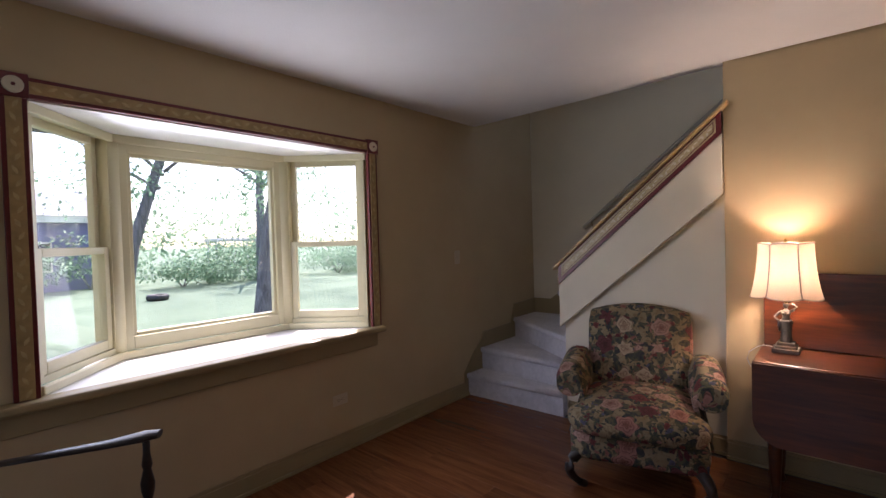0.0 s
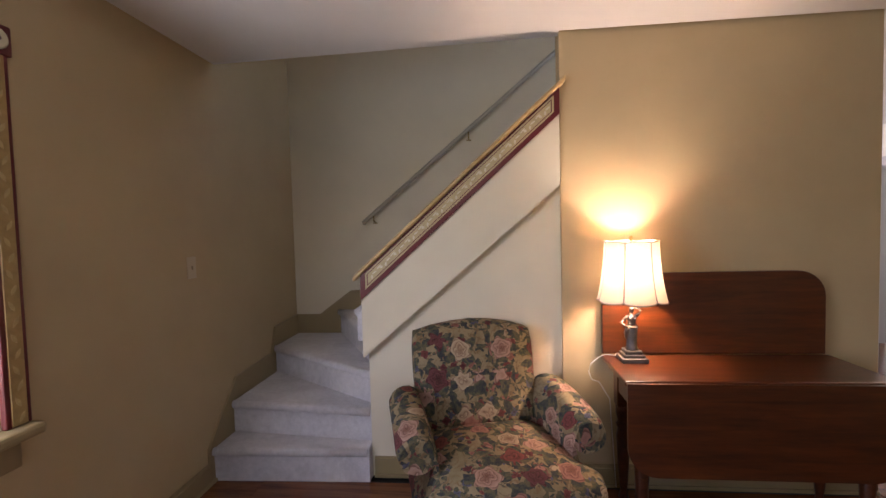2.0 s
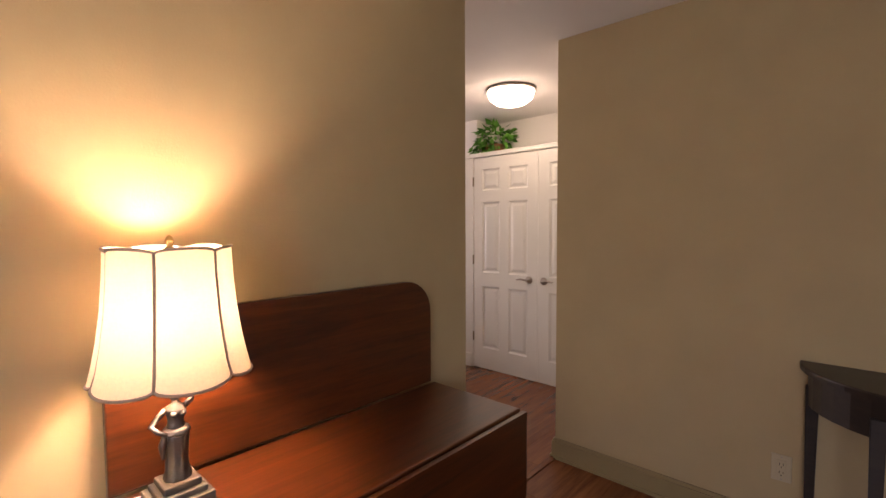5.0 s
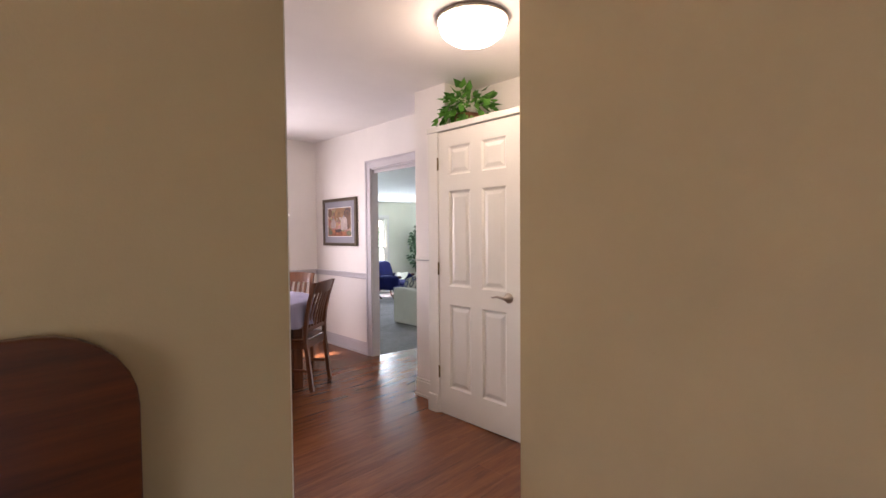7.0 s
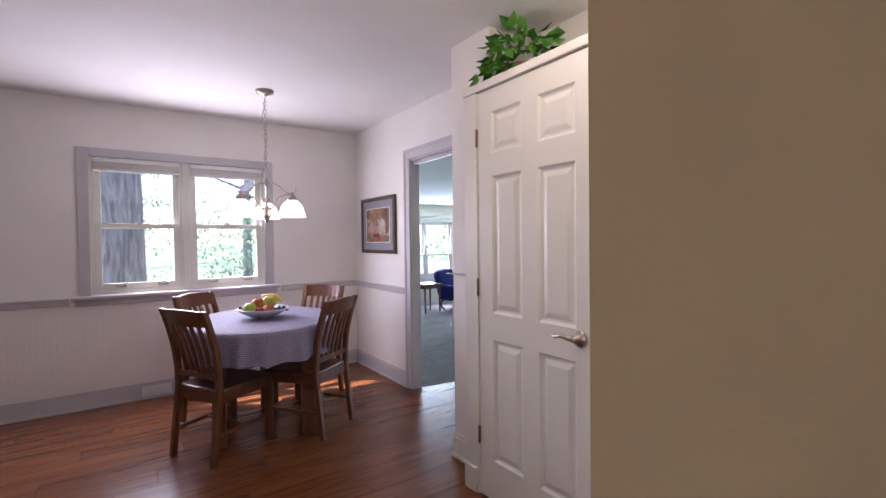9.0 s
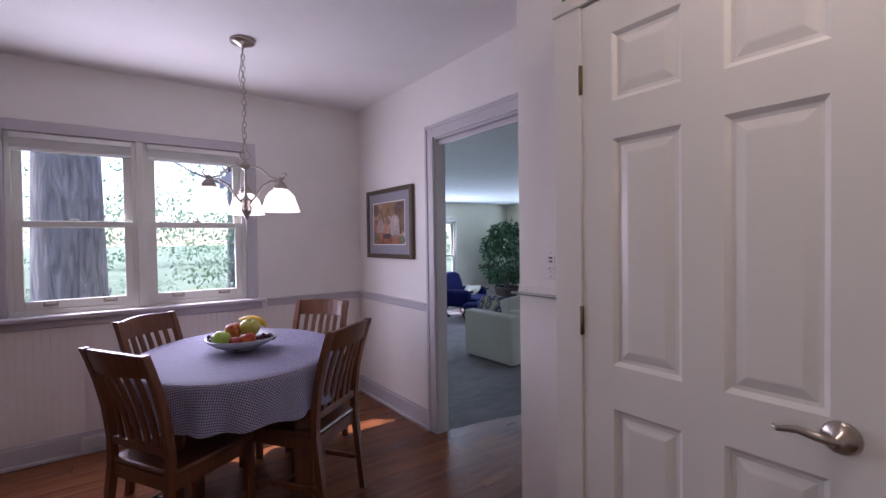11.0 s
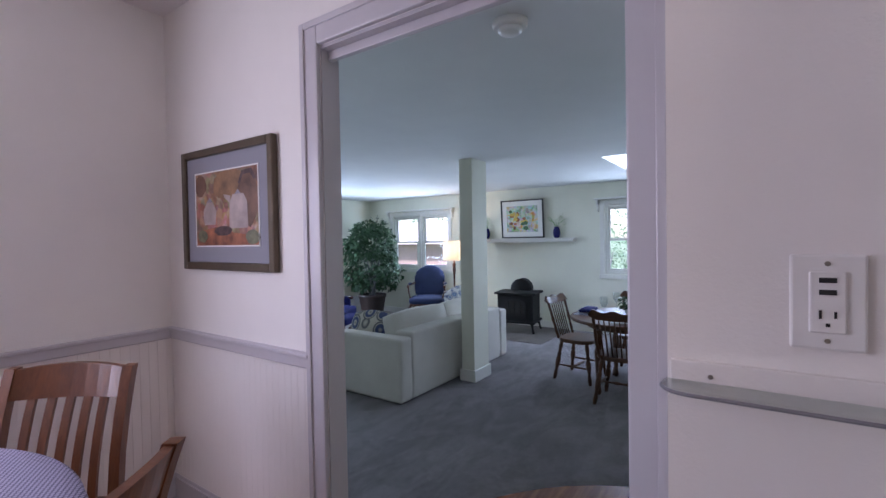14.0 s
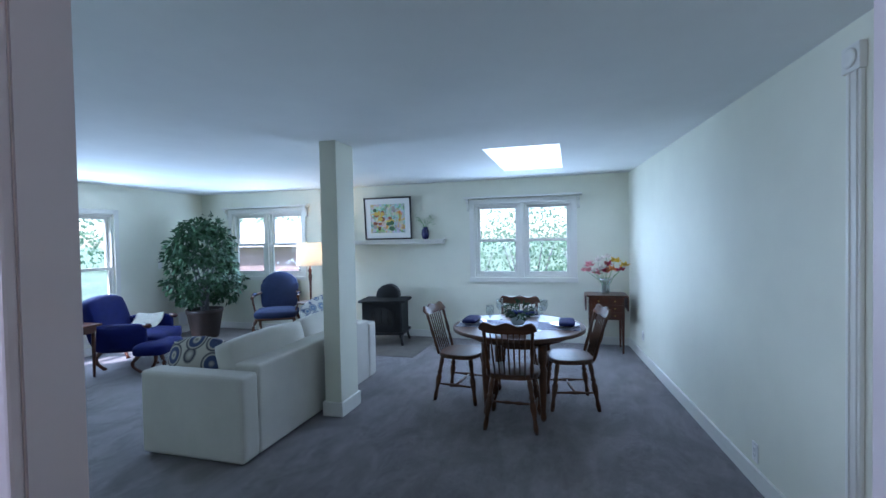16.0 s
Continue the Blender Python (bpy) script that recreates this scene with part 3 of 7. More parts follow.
baseboard("baseboard_living", [(BX, -3, BX, 3.13, 1, 0), (-1.80, LY + 0.035, -0.729, LY + 0.035, 0, -1), (-0.729, LY, 0.845, LY, 0, -1), (RX, -3, RX, 3.13, -1, 0), (RX - 0.016, 3.13, RX + 0.11, 3.13, 0, 1)], TRIM_T, label="tan painted baseboard")
baseboard("baseboard_dining", [(-0.9, DY, DX, DY, 0, -1), (DX, 6.245, DX, DY, -1, 0)], TRIM_G, 0.115, label="grey painted baseboard")
baseboard("baseboard_hall", [(2.82, 4.735, 2.82, 5.0, -1, 0), (0.845, 4.16, 0.845, 4.33, 1, 0), (2.82, 5.0, DX, 5.0, 0, 1)], TRIM_W, 0.12, label="white painted baseboard")
baseboard("baseboard_family", [(EX, 4.64, EX, NY, -1, 0), (DX + 0.08, NY, EX, NY, 0, -1), (3.4, 4.14, EX, 4.643, 0, 1)], TRIM_W, 0.11, 0.018, FZ, False, label="white painted baseboard")

# chair rail and wainscot of the dining room
bm = bmesh.new()
for x0, y0, x1, y1 in ((-0.9, DY - 0.022, 0.84, DY), (2.44, DY - 0.022, DX, DY), (DX - 0.022, 6.25, DX, DY - 0.022)):
    box(bm, x0, y0, 0.825, x1, y1, 0.875, bev=0.006)
    dx, dy = (0.012, 0) if x1 - x0 < 0.1 else (0, 0.012)
    box(bm, x0 - dx, y0 - dy, 0.868, x1, y1, 0.884, bev=0.004)
solo("trim_chair_rail", bm, TRIM_G, "grey painted chair rail moulding", "moulding", "structure")
bm = bmesh.new()
k = 6.26
while k < DY - 0.03:
    box(bm, DX - 0.006, k, 0.12, DX, min(k + 0.0394, DY - 0.008), 0.825, bev=0.0006, seg=1)
    k += 0.04
k = -0.88
while k < DX - 0.03:
    box(bm, k, DY - 0.006, 0.12, min(k + 0.0394, DX - 0.008), DY, 0.825 if not 0.8 < k < 2.45 else 0.81, bev=0.0006, seg=1)
    k += 0.04
solo("trim_wainscot", bm, WHITE, "white beadboard wainscot below the chair rail", "wainscot", "structure")

# casing of the opening
bm = bmesh.new()
for x0, x1 in ((DX - 0.02, DX),):
    box(bm, x0, OY1, 0, x1, OY1 + 0.08, OZ + 0.08, bev=0.005)
    box(bm, x0, OY0 - 0.08, 0, x1, OY0, OZ + 0.08, bev=0.005)
    box(bm, x0, OY0, OZ, x1, OY1, OZ + 0.08, bev=0.005)
box(bm, DX - 0.028, OY1 + 0.062, 0, DX - 0.018, OY1 + 0.085, OZ + 0.085, bev=0.003)
box(bm, DX - 0.028, OY0 - 0.085, 0, DX - 0.018, OY0 - 0.062, OZ + 0.085, bev=0.003)
box(bm, DX - 0.028, OY0 - 0.062, OZ + 0.062, DX - 0.018, OY1 + 0.062, OZ + 0.085, bev=0.003)
box(bm, DX, OY1 - 0.004, -0.02, DX + 0.082, OY1, OZ)
box(bm, DX, OY0, -0.02, DX + 0.082, OY0 + 0.004, OZ)
box(bm, DX, OY0, OZ - 0.012, DX + 0.082, OY1, OZ)
box(bm, DX + 0.03, OY0 + 0.004, OZ - 0.045, DX + 0.055, OY1, OZ - 0.012, bev=0.004)
solo("trim_opening_casing", bm, TRIM_G, "grey painted casing around the wide opening", "door casing", "structure")

# ---------------------------------------------------------------- windows


def sash(bm, x0, z0, x1, z1, y0, y1, st=0.045, top=0.045, bot=0.06):
    box(bm, x0, y0, z0, x0 + st, y1, z1, bev=0.004)
    box(bm, x1 - st, y0, z0, x1, y1, z1, bev=0.004)
    box(bm, x0 + st, y0, z1 - top, x1 - st, y1, z1, bev=0.004)
    box(bm, x0 + st, y0, z0, x1 - st, y1, z0 + bot, bev=0.004)


def double_hung(parent, w, h, m, material, split=0.5, jamb=0.025, depth=0.10, lifts=False, st=0.04):
    """Two sashes in a frame, x along the width, y outwards, origin at the inner bottom corner."""
    bm = bmesh.new()
    box(bm, 0, 0, 0, jamb, depth, h)
    box(bm, w - jamb, 0, 0, w, depth, h)
    box(bm, jamb, 0, h - jamb, w - jamb, depth, h)
    box(bm, jamb, 0, 0, w - jamb, depth, jamb)
    part("window_frame", bm, material, parent, at=m)
    zs = h * split
    bm = bmesh.new()
    sash(bm, jamb, zs - 0.02, w - jamb, h - jamb, 0.055, 0.09, st, st, 0.035)
    up = part("upper_sash", bm, material, parent, at=m)
    bm = bmesh.new()
    sash(bm, jamb, jamb, w - jamb, zs + 0.02, 0.012, 0.05, st, 0.038, 0.055)
    lo = part("lower_sash", bm, material, parent, at=m)
    for s, z0, z1, y in ((up, zs, h - jamb - 0.02, 0.07), (lo, jamb + 0.03, zs, 0.03)):
        g = part("pane", bx(jamb + 0.02, y, z0, w - jamb - 0.02, y + 0.004, z1), GLASS, s)
        g.visible_shadow = False
    if lifts:
        for x in (w * 0.24, w * 0.70):
            bm = bmesh.new()
            box(bm, x, -0.004, jamb + 0.022, x + 0.075, 0.012, jamb + 0.038, bev=0.003)
            box(bm, x, 0.0, jamb + 0.022, x + 0.012, 0.014, jamb + 0.05, bev=0.003)
            box(bm, x + 0.063, 0.0, jamb + 0.022, x + 0.075, 0.014, jamb + 0.05, bev=0.003)
            part("sash_lift", bm, NICKEL, lo, "metal sash lift")
        bm = bmesh.new()
        tube(bm, [(w / 2, 0.03, zs + 0.02), (w / 2, 0.03, zs + 0.035)], 0.018, 10)
        box(bm, w / 2 - 0.03, 0.02, zs + 0.028, w / 2 + 0.01, 0.035, zs + 0.038, bev=0.003)
        part("sash_lock", bm, NICKEL, lo, "small metal sash lock")


# bay window of the living room
BF, BY0, BY1, BZ0, BZ1 = -3.20, 0.605, 1.63, 0.79, 2.035
IY0, IY1 = 0.22, 2.005
bay = tagged(thing("window_1", pose(0, 0, 0), "cream painted bay window with sunlit deep sill", "bay window"), kind="structure")


def span(p, q):
    """Pose whose x runs from p to q on plan, y to the outside."""
    return pose(p[0], p[1], BZ0, 0, 0, math.degrees(math.atan2(q[1] - p[1], q[0] - p[0]))), math.hypot(q[0] - p[0], q[1] - p[1])


pl = [(BX - 0.03, IY0), (BF, BY0), (BF, BY1), (BX - 0.03, IY1)]
H = BZ1 - BZ0
for a, b in ((pl[0], pl[1]), (pl[2], pl[3])):
    m, w = span(a, b)
    double_hung(bay, w, H - 0.045, m @ pose(0, 0, 0.045), SASH, 0.47, 0.03)
m, w = span(pl[1], pl[2])
bm = bmesh.new()
sash(bm, 0, 0.045, w, H, 0, 0.08, 0.075, 0.09, 0.075)
sash(bm, 0.055, 0.10, w - 0.055, H - 0.07, 0.02, 0.06, 0.04, 0.04, 0.04)
cf = part("picture_sash", bm, SASH, bay, at=m)
g = part("pane", bx(0.08, 0.03, 0.13, w - 0.08, 0.035, H - 0.1), GLASS, cf)
g.visible_shadow = False
bm = bmesh.new()
for x, y in (pl[1], pl[2]):
    tube(bm, [(x - 0.02, y, BZ0), (x - 0.02, y, BZ1)], 0.045, 8)
part("mullion_post", bm, SASH, bay)
bm = bmesh.new()
prism(bm, [(BX + 0.0, IY0 - 0.05), (BF - 0.12, BY0 - 0.08), (BF - 0.12, BY1 + 0.08), (BX + 0.0, IY1 + 0.05)], BZ0 - 0.06, BZ0)
part("seat_board", bm, mat("worn_white_sill_paint", (0.74, 0.72, 0.68), 0.4, var=0.08), bay, "white painted bay seat board")
bm = bmesh.new()
prism(bm, [(BX - 0.01, IY0 - 0.05), (BF - 0.12, BY0 - 0.08), (BF - 0.12, BY1 + 0.08), (BX - 0.01, IY1 + 0.05)], BZ1, BZ1 + 0.05)
part("head_board", bm, CEIL, bay, "white painted bay head")
bm = bmesh.new()
for a, b in zip(pl, pl[1:]):
    m2, w2 = span(a, b)
    box(bm, -0.02, -0.02, H - 0.045, w2 + 0.02, 0.0, H, bev=0.005, m=m2)
    box(bm, -0.01, -0.025, 0.0, w2 + 0.01, 0.0, 0.045, bev=0.008, m=m2)
part("inner_moulding", bm, SASH, bay)
bm = bmesh.new()
prism(bm, [(BX - 0.16, IY0 - 0.2), (BF - 0.5, BY0 - 0.3), (BF - 0.5, BY1 + 0.3), (BX - 0.16, IY1 + 0.2)], BZ1 + 0.06, BZ1 + 0.2)
part("bay_roof", bm, DARK, bay)
bm = bmesh.new()
box(bm, BX - 0.02, 0.04, 0.755, BX + 0.075, 2.095, 0.795, bev=0.012)
part("window_sill", bm, TRIM_T, bay, "tan wooden sill nosing")
part("apron", bx(BX, 0.09, 0.655, BX + 0.022, 2.05, 0.755, bev=0.006), TRIM_T, bay, "tan wooden apron below the sill")
# stencilled casing: maroon edges, straw band, rosette blocks


STENCIL = mat("pale_stencil_paint", (0.50, 0.37, 0.18), 0.5, var=0.2, scale=40)


def leaf_shape(x, z, a, b, tilt):
    """A pointed leaf outline."""
    c, s = math.cos(tilt), math.sin(tilt)
    raw = [(-a, 0), (-a * 0.45, b * 0.8), (a * 0.1, b), (a * 0.6, b * 0.55), (a, 0), (a * 0.6, -b * 0.55), (a * 0.1, -b), (-a * 0.45, -b * 0.8)]
    return [(x + u * c - v * s, z + u * s + v * c) for u, v in raw]


def stencil_band(parent, length, width, m, name="casing"):
    """A casing lying along local x, width along z, facing -y."""
    c = part(name, bx(0, -0.022, 0, length, 0, width, bev=0.004), MAROON, parent, "maroon casing with a stencilled straw band", at=m)
    part("band", bx(0.004, -0.027, width * 0.2, length - 0.004, -0.02, width * 0.8, bev=0.002), GOLDLEAF, c, "straw coloured stencilled band")
    bm = bmesh.new()
    n = int(length / 0.052)
    for i in range(n):
        x = 0.03 + i * (length - 0.06) / max(1, n - 1)
        s = 1 if i % 2 else -1
        pts = leaf_shape(x, width / 2 + s * width * 0.06, 0.020, width * 0.085, 0.5 * s)
        prism(bm, pts, 0.0272, 0.0285, m=Matrix.Rotation(radians(90), 4, "X"))
    part("leaf_stencil", bm, STENCIL, c, "pale leaf stencil")
    return c


R90 = pose(0, 0, 0, 0, -90, 0)
W = 0.085
stencil_band(bay, 1.785, W, pose(BX, IY0, 2.04, 0, 0, 90))
for y in (IY0 - W, IY1):
    stencil_band(bay, 1.245, W, pose(BX, y, 0.795, 0, 0, 90) @ pose(W, 0, 0) @ R90)
for y in (IY0 - W, IY1):
    blk = part("corner_block", bx(0, y - 0.006, 2.034, 0.034, y + W + 0.006, 2.04 + W + 0.008, bev=0.004), MAROON, bay, "maroon corner block with a cream rosette", at=pose(BX, 0, 0))
    bm = bmesh.new()
    lathe(bm, [(0.034, 0), (0.034, 0.006), (0.026, 0.010), (0.014, 0.006), (0.0, 0.008)], 20)
    part("rosette", bm, CREAMROS, blk, "cream turned rosette", at=pose(0.034, y + W / 2, 2.04 + W / 2, 0, 90, 0))
    bm = bmesh.new()
    lathe(bm, [(0.007, 0), (0.007, 0.012), (0.0, 0.014)], 10)
    part("rosette_eye", bm, MAROON, blk, at=pose(0.034, y + W / 2, 2.04 + W / 2, 0, 90, 0))

# unseen wide window, added behind the starting point to carry the fill lamp
bw = tagged(thing("window_6", pose(0.45, -3.0, 0.85, 0, 0, 180), "unseen cream sash windows added to let in fill light", "window"), kind="structure")
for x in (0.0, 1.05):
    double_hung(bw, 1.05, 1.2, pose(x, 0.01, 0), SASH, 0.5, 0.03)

# pair of sash windows in the dining room
dw = tagged(thing("window_2", pose(0, 0, 0), "pair of white sash windows with raised blinds", "window"), kind="structure")
for x in (0.975, 1.655):
    double_hung(dw, 0.64, 1.10, pose(x, DY + 0.015, 0.897), TRIM_W, 0.50, lifts=True, st=0.045)
bm = bmesh.new()
box(bm, 1.615, DY - 0.012, 0.897, 1.655, DY + 0.11, 2.0, bev=0.004)
part("mullion", bm, TRIM_W, dw)
bm = bmesh.new()
box(bm, 0.898, DY - 0.02, 0.895, 0.975, DY, 2.065, bev=0.006)
box(bm, 2.295, DY - 0.02, 0.895, 2.372, DY, 2.065, bev=0.006)
box(bm, 0.975, DY - 0.02, 1.995, 2.295, DY, 2.065, bev=0.006)
part("window_casing", bm, TRIM_G, dw, "grey painted casing")
bm = bmesh.new()
box(bm, 0.85, DY - 0.065, 0.862, 2.42, DY + 0.02, 0.893, bev=0.008)
box(bm, 0.87, DY - 0.022, 0.812, 2.40, DY, 0.862, bev=0.006)
part("window_sill", bm, TRIM_G, dw, "grey painted sill")
for x in (1.0, 1.68):
    bm = bmesh.new()
    box(bm, x, DY - 0.012, 1.955, x + 0.59, DY + 0.03, 1.99, bev=0.003)
    for i in range(7):
        box(bm, x + 0.005, DY - 0.012, 1.905 + i * 0.007, x + 0.585, DY + 0.03, 1.909 + i * 0.007)
    box(bm, x, DY - 0.012, 1.885, x + 0.59, DY + 0.03, 1.903, bev=0.003)
    part("raised_blind", bm, PLATE, dw, "white slatted blind drawn up")

# family room windows
for nm, y0, lab in (("window_3", 5.41, "white twin sash window with a bracketed head shelf"), ("window_4", 9.83, "white twin sash window behind the blue armchair")):
    fw = tagged(thing(nm, pose(EX, y0, 0.70, 0, 0, 90), lab, "window"), kind="structure")
    for x in (0.0, 0.74):
        double_hung(fw, 0.68, 1.10, pose(x, -0.015, 0) @ pose(0.68, 0, 0, 0, 0, 180), TRIM_W, 0.5, 0.03)
    part("mullion", bx(0.68, -0.115, 0, 0.74, 0.012, 1.1, bev=0.004), TRIM_W, fw)
    bm = bmesh.new()
    box(bm, -0.075, 0, -0.005, 0.0, 0.02, 1.175, bev=0.005)
    box(bm, 1.42, 0, -0.005, 1.495, 0.02, 1.175, bev=0.005)
    box(bm, 0.0, 0, 1.10, 1.42, 0.02, 1.175, bev=0.005)
    box(bm, -0.085, 0, -0.075, 1.505, 0.025, -0.005, bev=0.005)
    part("window_casing", bm, TRIM_W, fw)
    part("head_shelf", bx(-0.15, 0, 1.185, 1.57, 0.10, 1.215, bev=0.006), TRIM_W, fw, "white head shelf")
    for x in (-0.115, 1.505):
        bm = bmesh.new()
        prism(bm, [(0.0, 1.185), (0.085, 1.185), (0.08, 1.14), (0.045, 1.11), (0.03, 1.03), (0.0, 1.0)], 0, 0.03, m=pose(x, 0, 0, 90, 0, 90))
        part("bracket", bm, TRIM_W, fw, "scrolled white bracket")
sw = tagged(thing("window_5", pose(6.30, NY, 0.42), "tall white sash window flooded with daylight", "window"), kind="structure")
double_hung(sw, 0.78, 1.32, pose(0, 0.015, 0), TRIM_W, 0.4, 0.03)
double_hung(sw, 0.78, 1.32, pose(0.78, 0.015, 0), TRIM_W, 0.4, 0.03)
bm = bmesh.new()
box(bm, -0.07, -0.02, -0.07, 0, 0, 1.39, bev=0.005)
box(bm, 1.56, -0.02, -0.07, 1.63, 0, 1.39, bev=0.005)
box(bm, 0, -0.02, 1.32, 1.56, 0, 1.39, bev=0.005)
box(bm, 0, -0.02, -0.07, 1.56, 0, 0, bev=0.005)
part("window_casing", bm, TRIM_W, sw)

# ---------------------------------------------------------------- stairs
stairs = tagged(thing("stairs", pose(0, 0, 0), "winding stairs covered in pale grey carpet", "stairs"), kind="structure")
RISE = 0.193
NX = -1.815
treads = [
    [(BX, 3.10), (NX, 3.13), (NX, 4.33), (BX, 4.33)],
    [(BX, 3.32), (NX, 3.225), (NX, 4.33), (BX, 4.33)],
    [(BX, 3.91), (NX, 3.29), (NX, 4.33), (BX, 4.33)],
    [(-2.36, 4.33), (NX, 3.36), (NX, 4.33)],
]
for i in range(10):
    x = NX + 0.008 + 0.228 * i - 0.09
    treads.append([(x, LY + 0.1), (0.79, LY + 0.1), (0.79, 4.33), (x, 4.33)])
for i, tr in enumerate(treads):
    bm = bmesh.new()
    prism(bm, tr, RISE * i + (0.002 if i else 0), RISE * (i + 1), bev=0.022)
    # rolled nosing along the front edge
    a, b = Vector((*tr[0], 0)), Vector((*tr[1], 0))
    if i > 3:
        b = Vector((*tr[3], 0))
    z = RISE * (i + 1) - 0.021
    d = (b - a).normalized() * 0.012
    tube(bm, [a + d + Vector((0, 0, z)), b - d + Vector((0, 0, z))], 0.024, 10)
    part("carpeted_step", bm, STAIRC, stairs)
# skirt boards along the walls
bm = bmesh.new()
prof = [(3.06, 0.0), (3.06, 0.20), (3.20, 0.36), (3.32, 0.47), (3.36, 0.525), (3.84, 0.54), (3.91, 0.72), (4.33, 0.735), (4.33, 0)]
prism(bm, [(y, z) for y, z in prof], 0, 0.014, m=Matrix.Translation((BX, 0, 0)) @ Matrix(((0, 0, 1, 0), (1, 0, 0, 0), (0, 1, 0, 0), (0, 0, 0, 1))))
prof = [(BX, 0.0), (BX, 0.735), (-2.53, 0.735), (-2.26, 0.93), (-1.9, 0.95), (-1.6, 1.2), (0.5, 2.98), (0.7, 2.8), (-1.8, 0.0)]
prism(bm, prof, -4.33, -4.316, m=Matrix.Rotation(radians(90), 4, "X"))
solo("trim_stair_skirt", bm, TRIM_T, "tan skirt board following the stairs", "moulding", "structure")
# stringer panel
PX0, PX1 = -1.835, -0.735
sl = (1.644 - 0.71) / 1.112
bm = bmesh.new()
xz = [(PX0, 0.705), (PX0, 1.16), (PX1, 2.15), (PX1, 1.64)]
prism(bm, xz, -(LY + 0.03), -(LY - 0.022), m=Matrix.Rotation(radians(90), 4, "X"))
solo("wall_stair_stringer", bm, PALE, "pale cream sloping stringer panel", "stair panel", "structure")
rail = thing("balustrade_panel", pose(PX0, LY - 0.022, 1.035), "maroon and straw stencilled panel topped by an oak rail", "balustrade")
tagged(rail, kind="structure")
ANG = math.degrees(math.atan2(2.02 - 1.045, 1.10))
LEN = 1.10 / math.cos(radians(ANG))


def skew(bm, k):
    for v in bm.verts:
        v.co.z += v.co.x * k


K = math.tan(radians(ANG))
bm = bmesh.new()
box(bm, 0, -0.012, 0.0, 1.10, 0.04, 0.135)
skew(bm, K)
part("panel", bm, MAROON, rail, "maroon board")
bm = bmesh.new()
box(bm, 0.03, -0.016, 0.035, 1.07, -0.01, 0.122)
skew(bm, K)
part("band", bm, mat("pale_straw_band", (0.50, 0.40, 0.22), 0.5, var=0.15, scale=22), rail, "pale straw stencilled band")
bm = bmesh.new()
for z0, z1 in ((0.046, 0.051), (0.106, 0.111)):
    box(bm, 0.04, -0.018, z0, 1.06, -0.014, z1)
for x0 in (0.04, 1.055):
    box(bm, x0, -0.018, 0.046, x0 + 0.005, -0.014, 0.111)
skew(bm, K)
part("inner_line", bm, MAROON, rail)
bm = bmesh.new()
for i in range(25):
    x = 0.07 + i * 0.0398
    s = 1 if i % 2 else -1
    for dx, dz, tl in ((0.0, 0.010, 0.75), (0.014, -0.003, -0.35)):
        prism(bm, leaf_shape(x + dx, 0.079 + s * dz, 0.014, 0.0055, s * tl - 0.6), 0.0165, 0.0175, m=Matrix.Rotation(radians(90), 4, "X"))
skew(bm, K)
part("leaf_stencil", bm, CREAMROS, rail, "cream leaf stencil")
bm = bmesh.new()
box(bm, -0.04, -0.035, 0.137, 1.135, 0.06, 0.17, bev=0.012)
skew(bm, K)
part("cap_rail", bm, OAKRAIL, rail, "pale oak cap rail")
# wall handrail
hr = thing("handrail", pose(0, 0, 0), "slim painted handrail on metal brackets", "handrail")
tagged(hr, kind="structure")
bm = bmesh.new()
A, B = Vector((-2.12, 4.265, 1.485)), Vector((0.10, 4.265, 3.30))
tube(bm, [A + Vector((0, 0.03, 0)), A, B], 0.017, 12)
part("rail", bm, mat("grey_olive_rail", (0.42, 0.38, 0.30), 0.4), hr)
for f in (0.04, 0.39, 0.75):
    p = A.lerp(B, f)
    bm = bmesh.new()
    tube(bm, [p + Vector((0, 0, -0.015)), p + Vector((0, 0, -0.06)), p + Vector((0, 0.055, -0.075))], 0.006, 8)
    lathe(bm, [(0.02, 0), (0.02, 0.006), (0, 0.008)], 12, c=(p.x, p.y + 0.05, p.z - 0.08))
    part("bracket", bm, BRASS, hr, "brass bracket")

# ---------------------------------------------------------------- living room things


def cabriole(bm, x, y, h, s=1, dy=-1, r=0.03):
    """A curved leg with a pad foot, foot at z = 0."""
    pts, rad = [], []
    for i in range(9):
        f = i / 8
        off = 0.045 * math.sin(f * math.pi * 1.25 - 0.5)
        pts.append((x + s * off, y + dy * off, h * f))
        rad.append(r * (0.62 + 0.55 * f ** 1.5) if f > 0.05 else r * 0.95)
    tube(bm, pts, rad, 10)


